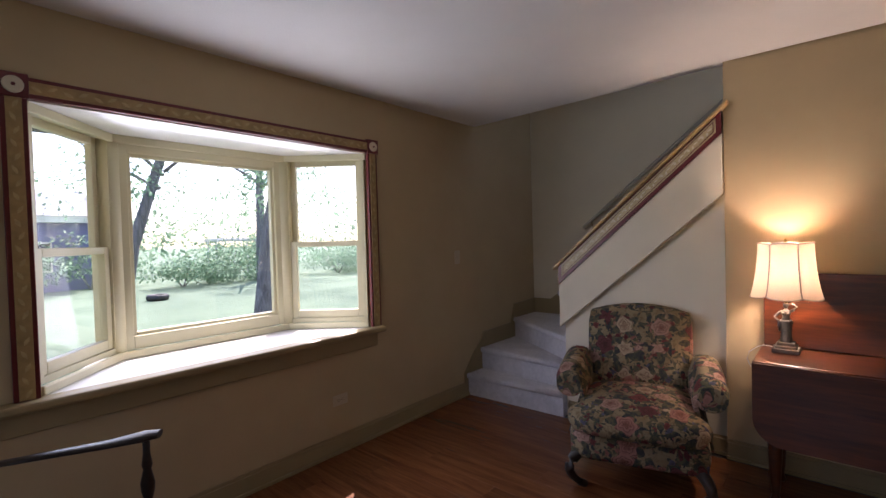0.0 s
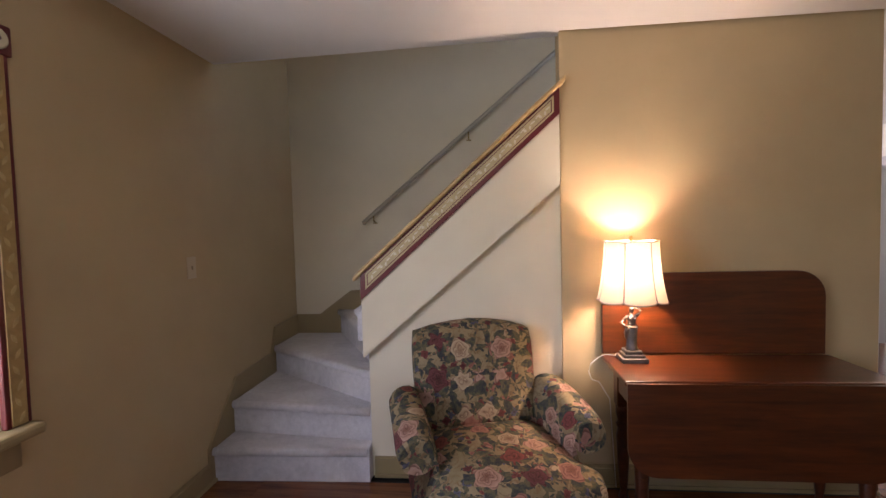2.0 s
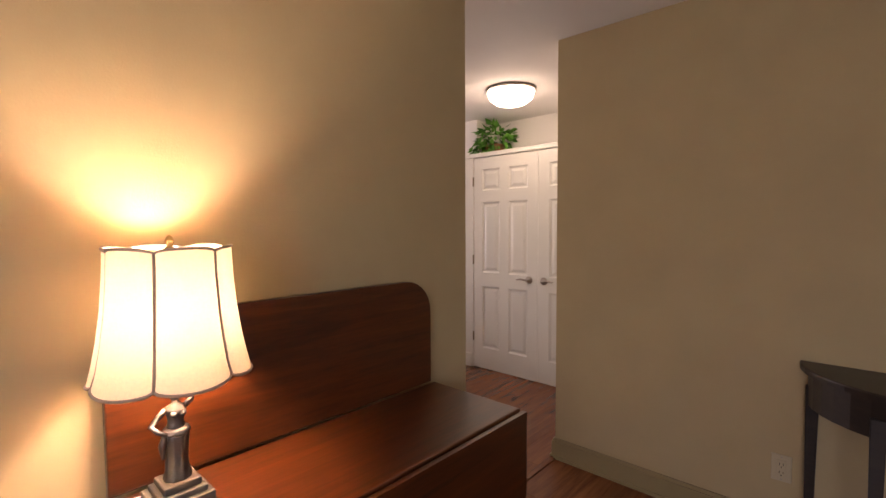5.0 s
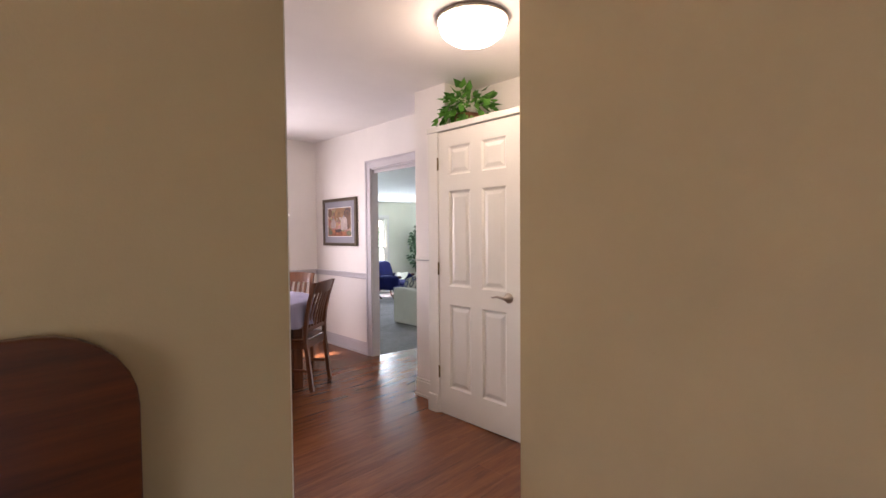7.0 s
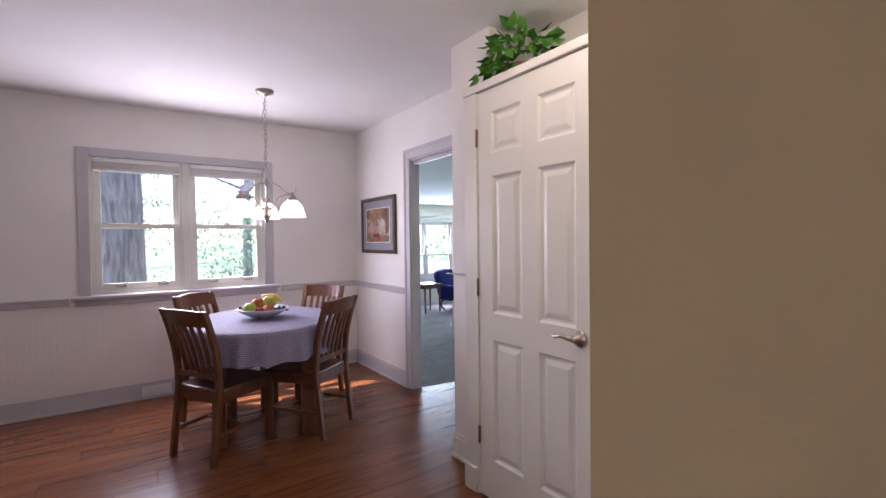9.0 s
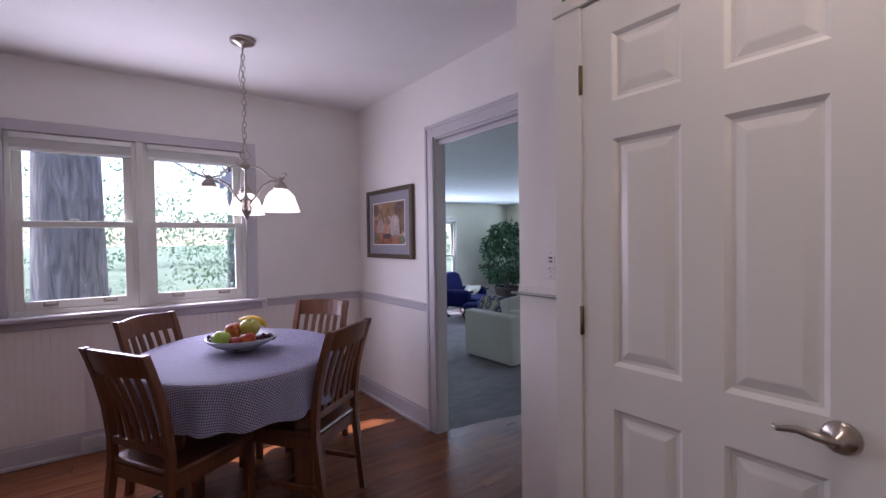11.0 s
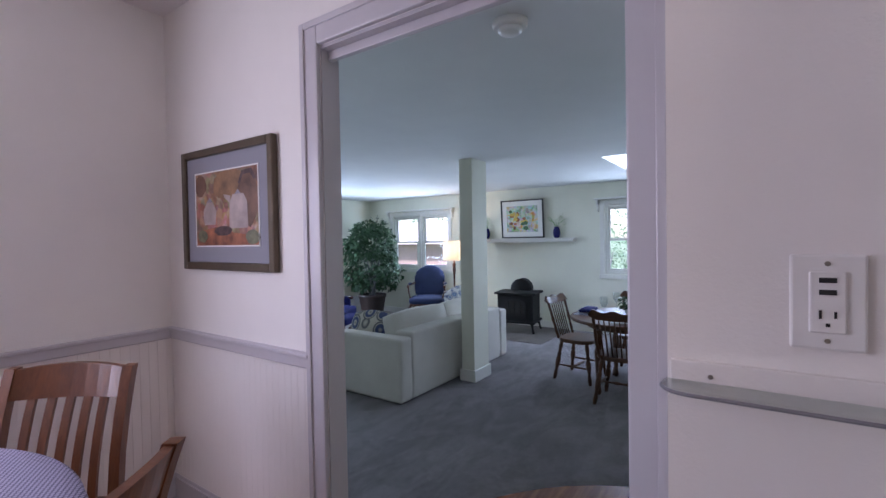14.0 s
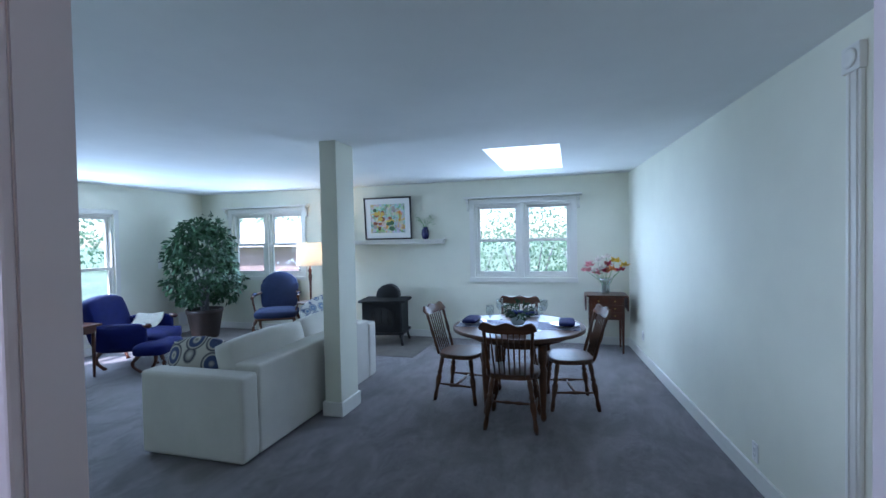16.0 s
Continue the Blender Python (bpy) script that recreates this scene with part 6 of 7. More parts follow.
def sofa():
    t = thing("sofa", pose(6.43, 8.03, FZ), "long oatmeal sofa with square arms", "sofa")
    bm = bmesh.new()
    cushion(bm, -1.09, -0.43, 0.03, 1.09, 0.43, 0.30, 0.03)
    part("seat_base", bm, LINEN, t)
    bm = bmesh.new()
    box(bm, -0.915, -0.435, 0.012, 0.915, -0.22, 0.66, bev=0.024, seg=3)
    part("backrest", bm, LINEN, t)
    for s in (-1, 1):
        bm = bmesh.new()
        box(bm, min(s * 1.10, s * 0.92), -0.44, 0.012, max(s * 1.10, s * 0.92), 0.45, 0.62, bev=0.030, seg=3)
        part("arm", bm, LINEN, t)
        bm = bmesh.new()
        cushion(bm, s * 0.01, -0.26, 0.28, s * 0.91, 0.44, 0.46, 0.06, 0.02)
        part("seat_cushion", bm, LINEN, t)
        bm = bmesh.new()
        cushion(bm, s * 0.008, -0.10, -0.20, s * 0.905, 0.08, 0.20, 0.028, 0.022)
        part("back_cushion", bm, LINEN, t, "plump oatmeal back cushion", at=pose(0, -0.15, 0.60, -14, 0, 0))
    bm = bmesh.new()
    box(bm, -1.06, -0.40, 0.0, 1.06, 0.40, 0.032)
    part("plinth", bm, DARK, t)
    return t


sofa()


def pillow_mat(name, base, a, b_, scale):
    m, t, b = nodes_of(name)
    v = mapping(t)
    vo = t.nodes.new("ShaderNodeTexVoronoi")
    vo.inputs["Scale"].default_value = scale
    vo.inputs["Randomness"].default_value = 0.35
    t.links.new(v, vo.inputs["Vector"])
    c = ramp(t, vo.outputs["Distance"], [(0.0, a), (0.14, base), (0.22, b_), (0.36, b_), (0.40, base), (0.48, a), (0.54, base)])
    t.links.new(c, b.inputs["Base Color"])
    b.inputs["Roughness"].default_value = 0.9
    bump(t, b, noise_tex(t, v, 300, 2), 0.3, 0.002)
    return m


P1 = pillow_mat("suzani_print", (0.48, 0.45, 0.38), (0.02, 0.025, 0.05), (0.05, 0.07, 0.15), 5.5)
P2 = pillow_mat("blue_leaf_print", (0.72, 0.72, 0.70), (0.05, 0.10, 0.25), (0.15, 0.24, 0.42), 11)
for nm, m, mt, lab in (("throw_pillow", pose(5.665, 8.26, 0.335, 14, 0, 90), P1, "cream pillow with a bold navy medallion print"), ("throw_pillow", pose(7.22, 8.05, 0.48, -15, -8, -20), P2, "white pillow with a blue leaf print")):
    bm = bmesh.new()
    cushion(bm, -0.27, -0.04, -0.17, 0.27, 0.04, 0.17, 0.03, 0.05)
    solo(nm, bm, mt, lab, "pillow", m=m)


def navy_chair():
    t = thing("armchair", pose(7.32, 10.88, FZ, 0, 0, 26), "navy velvet armchair with turned arm ends", "armchair")
    bm = bmesh.new()
    cushion(bm, -0.36, -0.40, 0.22, 0.36, 0.28, 0.42, 0.06, 0.025)
    for v in bm.verts:
        v.co.x *= 1 + 0.16 * min(1, max(0, (-0.30 - v.co.y) / 0.06))
    part("seat", bm, NAVY, t, "deep navy seat cushion")
    bm = bmesh.new()
    cushion(bm, -0.41, 0.18, 0.28, 0.41, 0.36, 0.88, 0.07, 0.02)
    for v in bm.verts:
        v.co.y += 0.15 * max(0, (v.co.z - 0.3) / 0.6)
        if v.co.z > 0.7:
            v.co.z -= 0.03 * (v.co.x / 0.41) ** 2
    part("backrest", bm, NAVY, t)
    for s in (-1, 1):
        bm = bmesh.new()
        cushion(bm, s * 0.335, -0.27, 0.24, s * 0.455, 0.30, 0.57, 0.058, 0.01)
        part("arm", bm, NAVY, t)
        bm = bmesh.new()
        tube(bm, [(s * 0.395, -0.24, 0.545), (s * 0.395, -0.315, 0.54), (s * 0.395, -0.33, 0.525)], [0.03, 0.032, 0.018], 12)
        part("arm_end", bm, MAHOG, t, "turned wooden arm end")
        for y, dy in ((-0.31, -1), (0.27, 1)):
            bm = bmesh.new()
            cabriole(bm, s * 0.30, y, 0.26, s, dy, 0.028)
            part("leg", bm, MAHOG, t)
    return t


navy_chair()
bm = bmesh.new()
n = 14
grid = [[None] * (n + 1) for _ in range(n + 1)]
for i in range(n + 1):
    for j in range(n + 1):
        u, v = i / n, j / n
        x = -0.22 + 0.69 * u
        z = 0.455 + (0.135 * min(1, max(0, (x - 0.10) / 0.24))) - (0.25 * max(0, x - 0.42))
        grid[i][j] = bm.verts.new((x, -0.18 + 0.36 * v + 0.03 * math.sin(7 * u), z + 0.012 * math.sin(9 * u + 5 * v)))
for i in range(n):
    for j in range(n):
        bm.faces.new((grid[i][j], grid[i + 1][j], grid[i + 1][j + 1], grid[i][j + 1])).smooth = True
bmesh.ops.solidify(bm, geom=bm.faces[:], thickness=0.02)
solo("throw_blanket", bm, THROW, "cream knitted throw draped over the navy armchair", "blanket", m=pose(7.32, 10.88, FZ, 0, 0, 26))
ot = thing("footstool", pose(7.20, 10.40, FZ, 0, 0, 24), "navy velvet footstool on curved wooden legs", "footstool")
bm = bmesh.new()
cushion(bm, -0.29, -0.18, 0.20, 0.29, 0.18, 0.345, 0.05, 0.015)
part("cushion", bm, NAVY, ot)
for sx in (-1, 1):
    for sy in (-1, 1):
        bm = bmesh.new()
        cabriole(bm, sx * 0.22, sy * 0.13, 0.22, sx, sy, 0.024)
        part("leg", bm, MAHOG, ot)
st = thing("side_table", pose(6.52, 11.0, FZ), "dark wooden side table with slender legs", "side table")
part("tabletop", bx(-0.25, -0.25, 0.60, 0.25, 0.25, 0.625, bev=0.006), MAHOG, st)
part("apron", bx(-0.21, -0.21, 0.52, 0.21, 0.21, 0.60), MAHOG, st)
for sx in (-1, 1):
    for sy in (-1, 1):
        bm = bmesh.new()
        tube(bm, [(sx * 0.185, sy * 0.185, 0), (sx * 0.187, sy * 0.187, 0.30), (sx * 0.19, sy * 0.19, 0.55)], [0.014, 0.019, 0.024], 8)
        part("leg", bm, MAHOG, st)

# ficus
fic = thing("ficus_tree", pose(8.78, 11.2, FZ + 0.006), "leafy potted ficus tree in a dark tapered pot", "potted tree")
bm = bmesh.new()
lathe(bm, [(0.19, 0), (0.20, 0.02), (0.265, 0.40), (0.28, 0.42), (0.28, 0.47), (0.262, 0.47), (0.25, 0.42)], 28, close=True)
part("pot", bm, POTM, fic, "dark brown tapered pot")
bm = bmesh.new()
lathe(bm, [(0.255, 0.425), (0.0, 0.43)], 20)
part("soil", bm, SOIL, fic)
bm = bmesh.new()
q = random.Random(8)
for i in range(5):
    a = i * 1.3
    tube(bm, [(0.05 * math.cos(a), 0.05 * math.sin(a), 0.42), (0.06 * math.cos(a + 1), 0.06 * math.sin(a + 1), 0.75), (0.16 * math.cos(a + 1.4), 0.16 * math.sin(a + 1.4), 1.15), (0.30 * math.cos(a + 1.6), 0.30 * math.sin(a + 1.6), 1.6)], [0.02, 0.018, 0.013, 0.005], 8)
part("trunk", bm, BARK, fic, "slender branching stems")
bm = bmesh.new()
for i in range(72):
    z = q.uniform(0.62, 1.88)
    f = (z - 0.55) / 1.42
    rr = 0.56 * max(0.15, math.sin(math.pi * min(0.97, f * 0.80 + 0.18))) ** 0.8
    a = q.uniform(0, 6.28)
    r = rr * q.uniform(0.55, 1.0)
    leaves(bm, (r * math.cos(a), r * math.sin(a), z), (0.17, 0.17, 0.14), 52, 0.096, q, 0.7)
part("foliage", bm, FICUS, fic)


def french_chair():
    t = thing("armchair", pose(9.0, 9.98, FZ + 0.006, 0, 0, -62), "slate blue upholstered armchair with a carved oak frame", "armchair")
    bm = bmesh.new()
    cushion(bm, -0.31, -0.30, 0.34, 0.31, 0.26, 0.47, 0.05, 0.02)
    part("seat", bm, SLATE, t)
    bm = bmesh.new()
    cushion(bm, -0.28, 0.22, 0.46, 0.28, 0.30, 1.02, 0.035, 0.02)
    for v in bm.verts:
        v.co.y += 0.10 * max(0, (v.co.z - 0.46) / 0.56)
        if v.co.z > 0.85:
            v.co.z -= 0.12 * abs(v.co.x / 0.28) ** 2.2
    part("backrest", bm, SLATE, t)
    for s in (-1, 1):
        bm = bmesh.new()
        tube(bm, [(s * 0.28, 0.28, 0.70), (s * 0.335, 0.08, 0.69), (s * 0.345, -0.12, 0.68), (s * 0.34, -0.19, 0.665)], [0.018, 0.02, 0.022, 0.024], 10)
        tube(bm, [(s * 0.34, -0.16, 0.67), (s * 0.345, -0.10, 0.58), (s * 0.30, -0.16, 0.44)], 0.016, 10)
        part("arm", bm, OAK, t, "curved oak arm")
        bm = bmesh.new()
        cushion(bm, s * 0.315, -0.10, 0.685, s * 0.365, 0.12, 0.725, 0.018)
        part("arm_pad", bm, SLATE, t)
        for y, dy in ((-0.25, -1), (0.23, 1)):
            bm = bmesh.new()
            cabriole(bm, s * 0.27, y, 0.37, s, dy, 0.026)
            part("leg", bm, OAK, t, "curved oak leg")
    bm = bmesh.new()
    box(bm, -0.29, -0.29, 0.32, 0.29, 0.25, 0.36, bev=0.01)
    part("seat_rail", bm, OAK, t)
    return t


french_chair()
fl = thing("floor_lamp", pose(8.9, 9.3, FZ + 0.006), "lit floor lamp with a linen drum shade and tray table", "floor lamp")
bm = bmesh.new()
lathe(bm, [(0.13, 0), (0.135, 0.015), (0.06, 0.035), (0.025, 0.06), (0.018, 0.2), (0.022, 0.5), (0.03, 0.60), (0.015, 0.64), (0.018, 0.9), (0.03, 1.0), (0.02, 1.05), (0.035, 1.09), (0.012, 1.12), (0.008, 1.30)], 18)
part("pole", bm, mat("copper_brown_pole", (0.10, 0.035, 0.02), 0.35, 0.6, 0.1), fl, "turned copper-brown pole")
bm = bmesh.new()
lathe(bm, [(0.03, 0.58), (0.20, 0.585), (0.205, 0.605), (0.19, 0.602), (0.03, 0.60)], 28)
part("tray", bm, MAHOG, fl, "round wooden tray")
bm = bmesh.new()
lathe(bm, [(0.205, 1.165), (0.185, 1.515)], 36)
bmesh.ops.delete(bm, geom=[f for f in bm.faces if len(f.verts) > 4], context="FACES")
part("shade", bm, SHADE2, fl, "glowing linen drum shade")

# stove


def stove():
    t = thing("wood_stove", pose(9.05, 8.12, FZ + 0.006, 0, 0, -82), "black cast-iron wood stove with a glazed door", "wood stove")
    bm = bmesh.new()
    box(bm, -0.30, -0.23, 0.17, 0.30, 0.23, 0.62, bev=0.02)
    box(bm, -0.33, -0.26, 0.15, 0.33, 0.26, 0.19, bev=0.012)
    part("firebox", bm, IRON, t)
    bm = bmesh.new()
    prism(bm, [(-0.35, -0.24), (-0.28, -0.29), (0.28, -0.29), (0.35, -0.24), (0.35, 0.25), (-0.35, 0.25)], 0.62, 0.655, bev=0.01)
    part("top_plate", bm, IRON, t)
    bm = bmesh.new()
    lathe(bm, [(0.17, 0), (0.17, 0.20), (0.15, 0.215), (0, 0.215)], 28)
    bmesh.ops.transform(bm, matrix=pose(0, 0.30, 0.68, 90, 0, 0), verts=bm.verts[:])
    part("flue_collar", bm, IRON, t, "round flue collar behind the stove")
    bm = bmesh.new()
    arch = [(-0.19, 0.26), (0.19, 0.26)] + [(0.19 * math.cos(a), 0.46 + 0.09 * math.sin(a)) for a in [i * math.pi / 10 for i in range(11)]]
    prism(bm, arch, 0.232, 0.252, m=Matrix.Rotation(radians(90), 4, "X"))
    d = part("door", bm, IRON, t, "arched stove door")
    bm = bmesh.new()
    prism(bm, [(x * 0.78, 0.30 + (z - 0.26) * 0.78) for x, z in arch], 0.2525, 0.2565, m=Matrix.Rotation(radians(90), 4, "X"))
    part("door_glass", bm, mat("smoked_glass", (0.02, 0.018, 0.016), 0.08, var=0.3, bumps=0), d, "dark smoked door glass")
    bm = bmesh.new()
    for x in (-0.1, 0.0, 0.1):
        tube(bm, [(x, -0.260, 0.31), (x, -0.260, 0.50)], 0.006, 6)
    part("door_bars", bm, IRON, d)
    for sx in (-1, 1):
        for sy in (-1, 1):
            bm = bmesh.new()
            tube(bm, [(sx * 0.31, sy * 0.24, 0), (sx * 0.29, sy * 0.22, 0.08), (sx * 0.27, sy * 0.20, 0.17)], [0.022, 0.016, 0.03], 8)
            part("leg", bm, IRON, t)
    return t


stove()

# shelf, picture, vases
shelf = thing("wall_shelf", pose(EX, 8.28, 1.265, 0, 0, -90), "long white wall shelf with a moulded edge", "shelf")
part("board", bx(-1.0, -0.15, 0.0, 1.0, 0, 0.025, bev=0.004), TRIM_W, shelf)
part("moulding", bx(-0.98, -0.13, -0.045, 0.98, 0, 0.0, bev=0.01), TRIM_W, shelf)
ART2 = art_mat("garden_wash", [(0.2, (0.05, 0.12, 0.07)), (0.4, (0.30, 0.42, 0.25)), (0.5, (0.55, 0.60, 0.62)), (0.62, (0.62, 0.45, 0.10)), (0.75, (0.55, 0.12, 0.08))], 7)
pic2, a2, b2 = picture("framed_picture", pose(EX - 0.06, 8.225, 1.29 + 0.343, 4, 0, -90), 0.80, 0.67, 0.022, 0.085, DARK, PLATE, ART2, "dark framed garden print leaning on the shelf")
for i in range(26):
    cx, cz = q.uniform(-a2, a2 * 0.6) * 0.8, q.uniform(-b2, b2) * 0.75
    daub(pic2, blob(cx, cz, q.uniform(0.02, 0.05), q.uniform(0.02, 0.045), 9, i), -0.0184 - 0.0002 * i, (REDP, mat("yellow_paint", (0.65, 0.45, 0.08), 0.5), mat("leaf_paint", (0.07, 0.16, 0.07), 0.5), PALEP)[i % 4])


def bud_vase(y, seed):
    t = thing("bud_vase", pose(EX - 0.07, y, 1.29), "cobalt blue vase with white sprigs on the shelf", "vase", "vases on the shelf")
    bm = bmesh.new()
    lathe(bm, [(0.035, 0), (0.05, 0.02), (0.062, 0.08), (0.055, 0.14), (0.036, 0.17), (0.05, 0.19), (0.045, 0.19), (0.03, 0.17)], 20, close=True)
    part("body", bm, COBALT, t)
    r2 = random.Random(seed)
    bm = bmesh.new()
    tips = []
    for _ in range(9):
        tip = (r2.uniform(-0.06, 0.02), r2.uniform(-0.14, 0.14), r2.uniform(0.26, 0.38))
        tips.append(tip)
        tube(bm, [(0, 0, 0.16), (tip[0] * 0.4, tip[1] * 0.4, 0.25), tip], 0.0025, 5)
    part("stems", bm, IVY, t)
    bm = bmesh.new()
    for tip in tips:
        leaves(bm, tip, (0.04, 0.04, 0.03), 10, 0.03, r2, 0.1)
    part("sprigs", bm, leaf_mat("pale_sprigs", (0.35, 0.45, 0.25), (0.7, 0.75, 0.6)), t, "pale green and white sprigs")


bud_vase(7.60, 1)
bud_vase(8.93, 2)

# round table with its settings
RT = (6.95, 5.90)
TZ = FZ + 0.735
rt = thing("round_table", pose(RT[0], RT[1], FZ), "round oak table laid for four", "dining table")
bm = bmesh.new()
prism(bm, [(0.60 * math.cos(a), 0.60 * math.sin(a)) for a in [i * math.tau / 48 for i in range(48)]], 0.705, 0.735, bev=0.008)
part("tabletop", bm, OAK, rt)
bm = bmesh.new()
lathe(bm, [(0.44, 0.64), (0.44, 0.705)], 32)
part("apron", bm, OAK, rt)
for a in (35, 145, 215, 325):
    bm = turned([(0.018, 0), (0.028, 0.03), (0.02, 0.08), (0.03, 0.25), (0.038, 0.42), (0.025, 0.47), (0.038, 0.50), (0.04, 0.64)], 14)
    part("leg", bm, OAK, rt, at=pose(0.42 * math.cos(radians(a)), 0.42 * math.sin(radians(a)), 0))


def windsor():
    t = thing("windsor_chair", pose(0, 0, 0), "brown oak spindle-back chair with turned legs", "chair", "chairs round the oak table")
    bm = bmesh.new()
    pts = []
    for i in range(28):
        a = i * math.tau / 28
        c_, s_ = math.cos(a), math.sin(a)
        pts.append((0.222 * math.copysign(abs(c_) ** 0.7, c_) * (1 + 0.06 * s_), 0.205 * math.copysign(abs(s_) ** 0.75, s_)))
    prism(bm, pts, 0.415, 0.452, bev=0.012)
    part("seat", bm, OAK, t)
    leg = [(0.013, 0), (0.017, 0.05), (0.012, 0.11), (0.020, 0.17), (0.022, 0.22), (0.013, 0.25), (0.021, 0.27), (0.013, 0.29), (0.018, 0.36), (0.014, 0.43)]
    for sx in (-1, 1):
        for sy in (-1, 1):
            bm = turned([(r * 1.25, z) for r, z in leg], 10)
            for v in bm.verts:
                f = 1 - v.co.z / 0.43
                v.co.x += sx * (0.145 + 0.06 * f)
                v.co.y += sy * 0.14 + sy * 0.065 * f
            part("leg", bm, OAK, t)
    for sx in (-1, 1):
        bm = bmesh.new()
        tube(bm, [(sx * 0.187, -0.185, 0.16), (sx * 0.187, -0.08, 0.16), (sx * 0.187, 0, 0.16), (sx * 0.187, 0.08, 0.16), (sx * 0.187, 0.185, 0.16)], [0.008, 0.010, 0.017, 0.010, 0.008], 8)
        part("side_stretcher", bm, OAK, t)
    bm = bmesh.new()
    tube(bm, [(-0.187, 0, 0.16), (-0.09, 0, 0.16), (-0.05, 0, 0.16), (0, 0, 0.16), (0.05, 0, 0.16), (0.09, 0, 0.16), (0.187, 0, 0.16)], [0.009, 0.010, 0.018, 0.010, 0.018, 0.010, 0.009], 8)
    part("cross_stretcher", bm, OAK, t)

    def by(z):
        return -0.17 - 0.12 * (z - 0.44) / 0.42
    for s in (-1, 1):
        bm = bmesh.new()
        zs = [(0.44, 0.012), (0.52, 0.017), (0.58, 0.012), (0.64, 0.019), (0.72, 0.012), (0.80, 0.016), (0.83, 0.012)]
        tube(bm, [(s * (0.17 + 0.05 * (z - 0.44)), by(z), z) for z, r in zs], [r for z, r in zs], 8)
        part("back_post", bm, OAK, t)
    for i in range(7):
        x = -0.126 + i * 0.042
        bm = bmesh.new()
        tube(bm, [(x * 0.95, by(0.44) - 0.015, 0.44), (x, by(0.62) - 0.02, 0.62), (x * 1.08, by(0.80) - 0.02, 0.80)], [0.006, 0.008, 0.006], 6)
        part("spindle", bm, OAK, t)
    bm = bmesh.new()
    n = 24
    rings = []
    for i in range(n + 1):
        x = -0.225 + 0.45 * i / n
        bow = -0.035 * (1 - (x / 0.225) ** 2)
        u = abs(x / 0.225)
        top = 0.893 - 0.022 * math.sin(min(1, u * 1.25) * math.pi) ** 2 - 0.045 * max(0, u - 0.86) / 0.14 * (u > 0.9)
        lo = 0.800 + 0.006 * u + 0.018 * max(0, u - 0.7) / 0.3
        rings.append([bm.verts.new(p) for p in ((x, by(0.80) + bow - 0.010, lo), (x, by(0.80) + bow + 0.010, lo), (x, by(0.89) + bow + 0.010, top), (x, by(0.89) + bow - 0.010, top))])
    for p, r in zip(rings, rings[1:]):
        for k in range(4):
            bm.faces.new((p[k], p[(k + 1) % 4], r[(k + 1) % 4], r[k]))
    bm.faces.new(rings[0])
    bm.faces.new(rings[-1][::-1])
    bmesh.ops.recalc_face_normals(bm, faces=bm.faces[:])
    part("crest_rail", bm, OAK, t, "shaped oak crest rail")
    return t


wc = windsor()
for i, (x, y, a) in enumerate([(6.53, 5.90, -90), (7.05, 6.46, 172), (7.08, 5.44, 12), (7.52, 5.97, 92)]):
    if i == 0:
        wc.matrix_basis = pose(x, y, FZ, 0, 0, a)
    else:
        copy_thing(wc, pose(x, y, FZ, 0, 0, a))

bm = bmesh.new()
box(bm, -0.17, -0.55, 0, 0.17, 0.55, 0.003)
solo("table_runner", bm, lattice_mat("blue_check_runner", (0.06, 0.08, 0.22), (0.62, 0.64, 0.70), 0.03), "blue and white checked runner across the table", "table runner", m=pose(RT[0], RT[1], TZ + 0.001))


def setting(a):
    c, s = math.cos(radians(a)), math.sin(radians(a))
    base = pose(RT[0] + 0.42 * c, RT[1] + 0.42 * s, TZ + 0.004, 0, 0, a)
    t = thing("plate", base, "white china plate on the table", "plate", "place settings")
    bm = bmesh.new()
    lathe(bm, [(0.06, 0.0), (0.065, 0.006), (0.105, 0.014), (0.130, 0.018), (0.128, 0.022), (0.10, 0.017), (0.0, 0.012)], 30)
    part("dish", bm, WHITEC, t)
    bm = bmesh.new()
    cushion(bm, -0.07, -0.15, 0.0, 0.06, 0.15, 0.035, 0.015, 0.006)
    solo("napkin", bm, NAVY, "folded navy napkin on a plate", "napkin", group="place settings", m=base @ pose(0.02, 0, 0.02))
    bm = bmesh.new()
    lathe(bm, [(0.034, 0), (0.032, 0.003), (0.006, 0.008), (0.004, 0.09), (0.02, 0.105), (0.037, 0.14), (0.036, 0.19), (0.032, 0.205), (0.0305, 0.205), (0.0345, 0.19), (0.0355, 0.14), (0.018, 0.108), (0, 0.10)], 20)
    solo("wine_glass", bm, CRYSTAL, "clear stemmed wine glass", "glass", group="place settings", m=pose(RT[0] + 0.30 * math.cos(radians(a + 42)), RT[1] + 0.30 * math.sin(radians(a + 42)), TZ + 0.004))


for a in (90, -90, 180, 0):
    setting(a)
cp = thing("centrepiece_plant", pose(RT[0] + 0.02, RT[1] + 0.0, TZ + 0.004), "small green plant in a glass bowl on the table", "potted plant")
bm = bmesh.new()
lathe(bm, [(0.05, 0), (0.07, 0.03), (0.065, 0.075), (0.06, 0.075), (0.06, 0.03), (0, 0.01)], 20)
part("glass_bowl", bm, mat("pale_glass", (0.5, 0.55, 0.55), 0.1, bumps=0), cp)
bm = bmesh.new()
leaves(bm, (0, 0, 0.13), (0.13, 0.13, 0.08), 170, 0.05, q, 0.3)
part("foliage", bm, FICUS, cp)

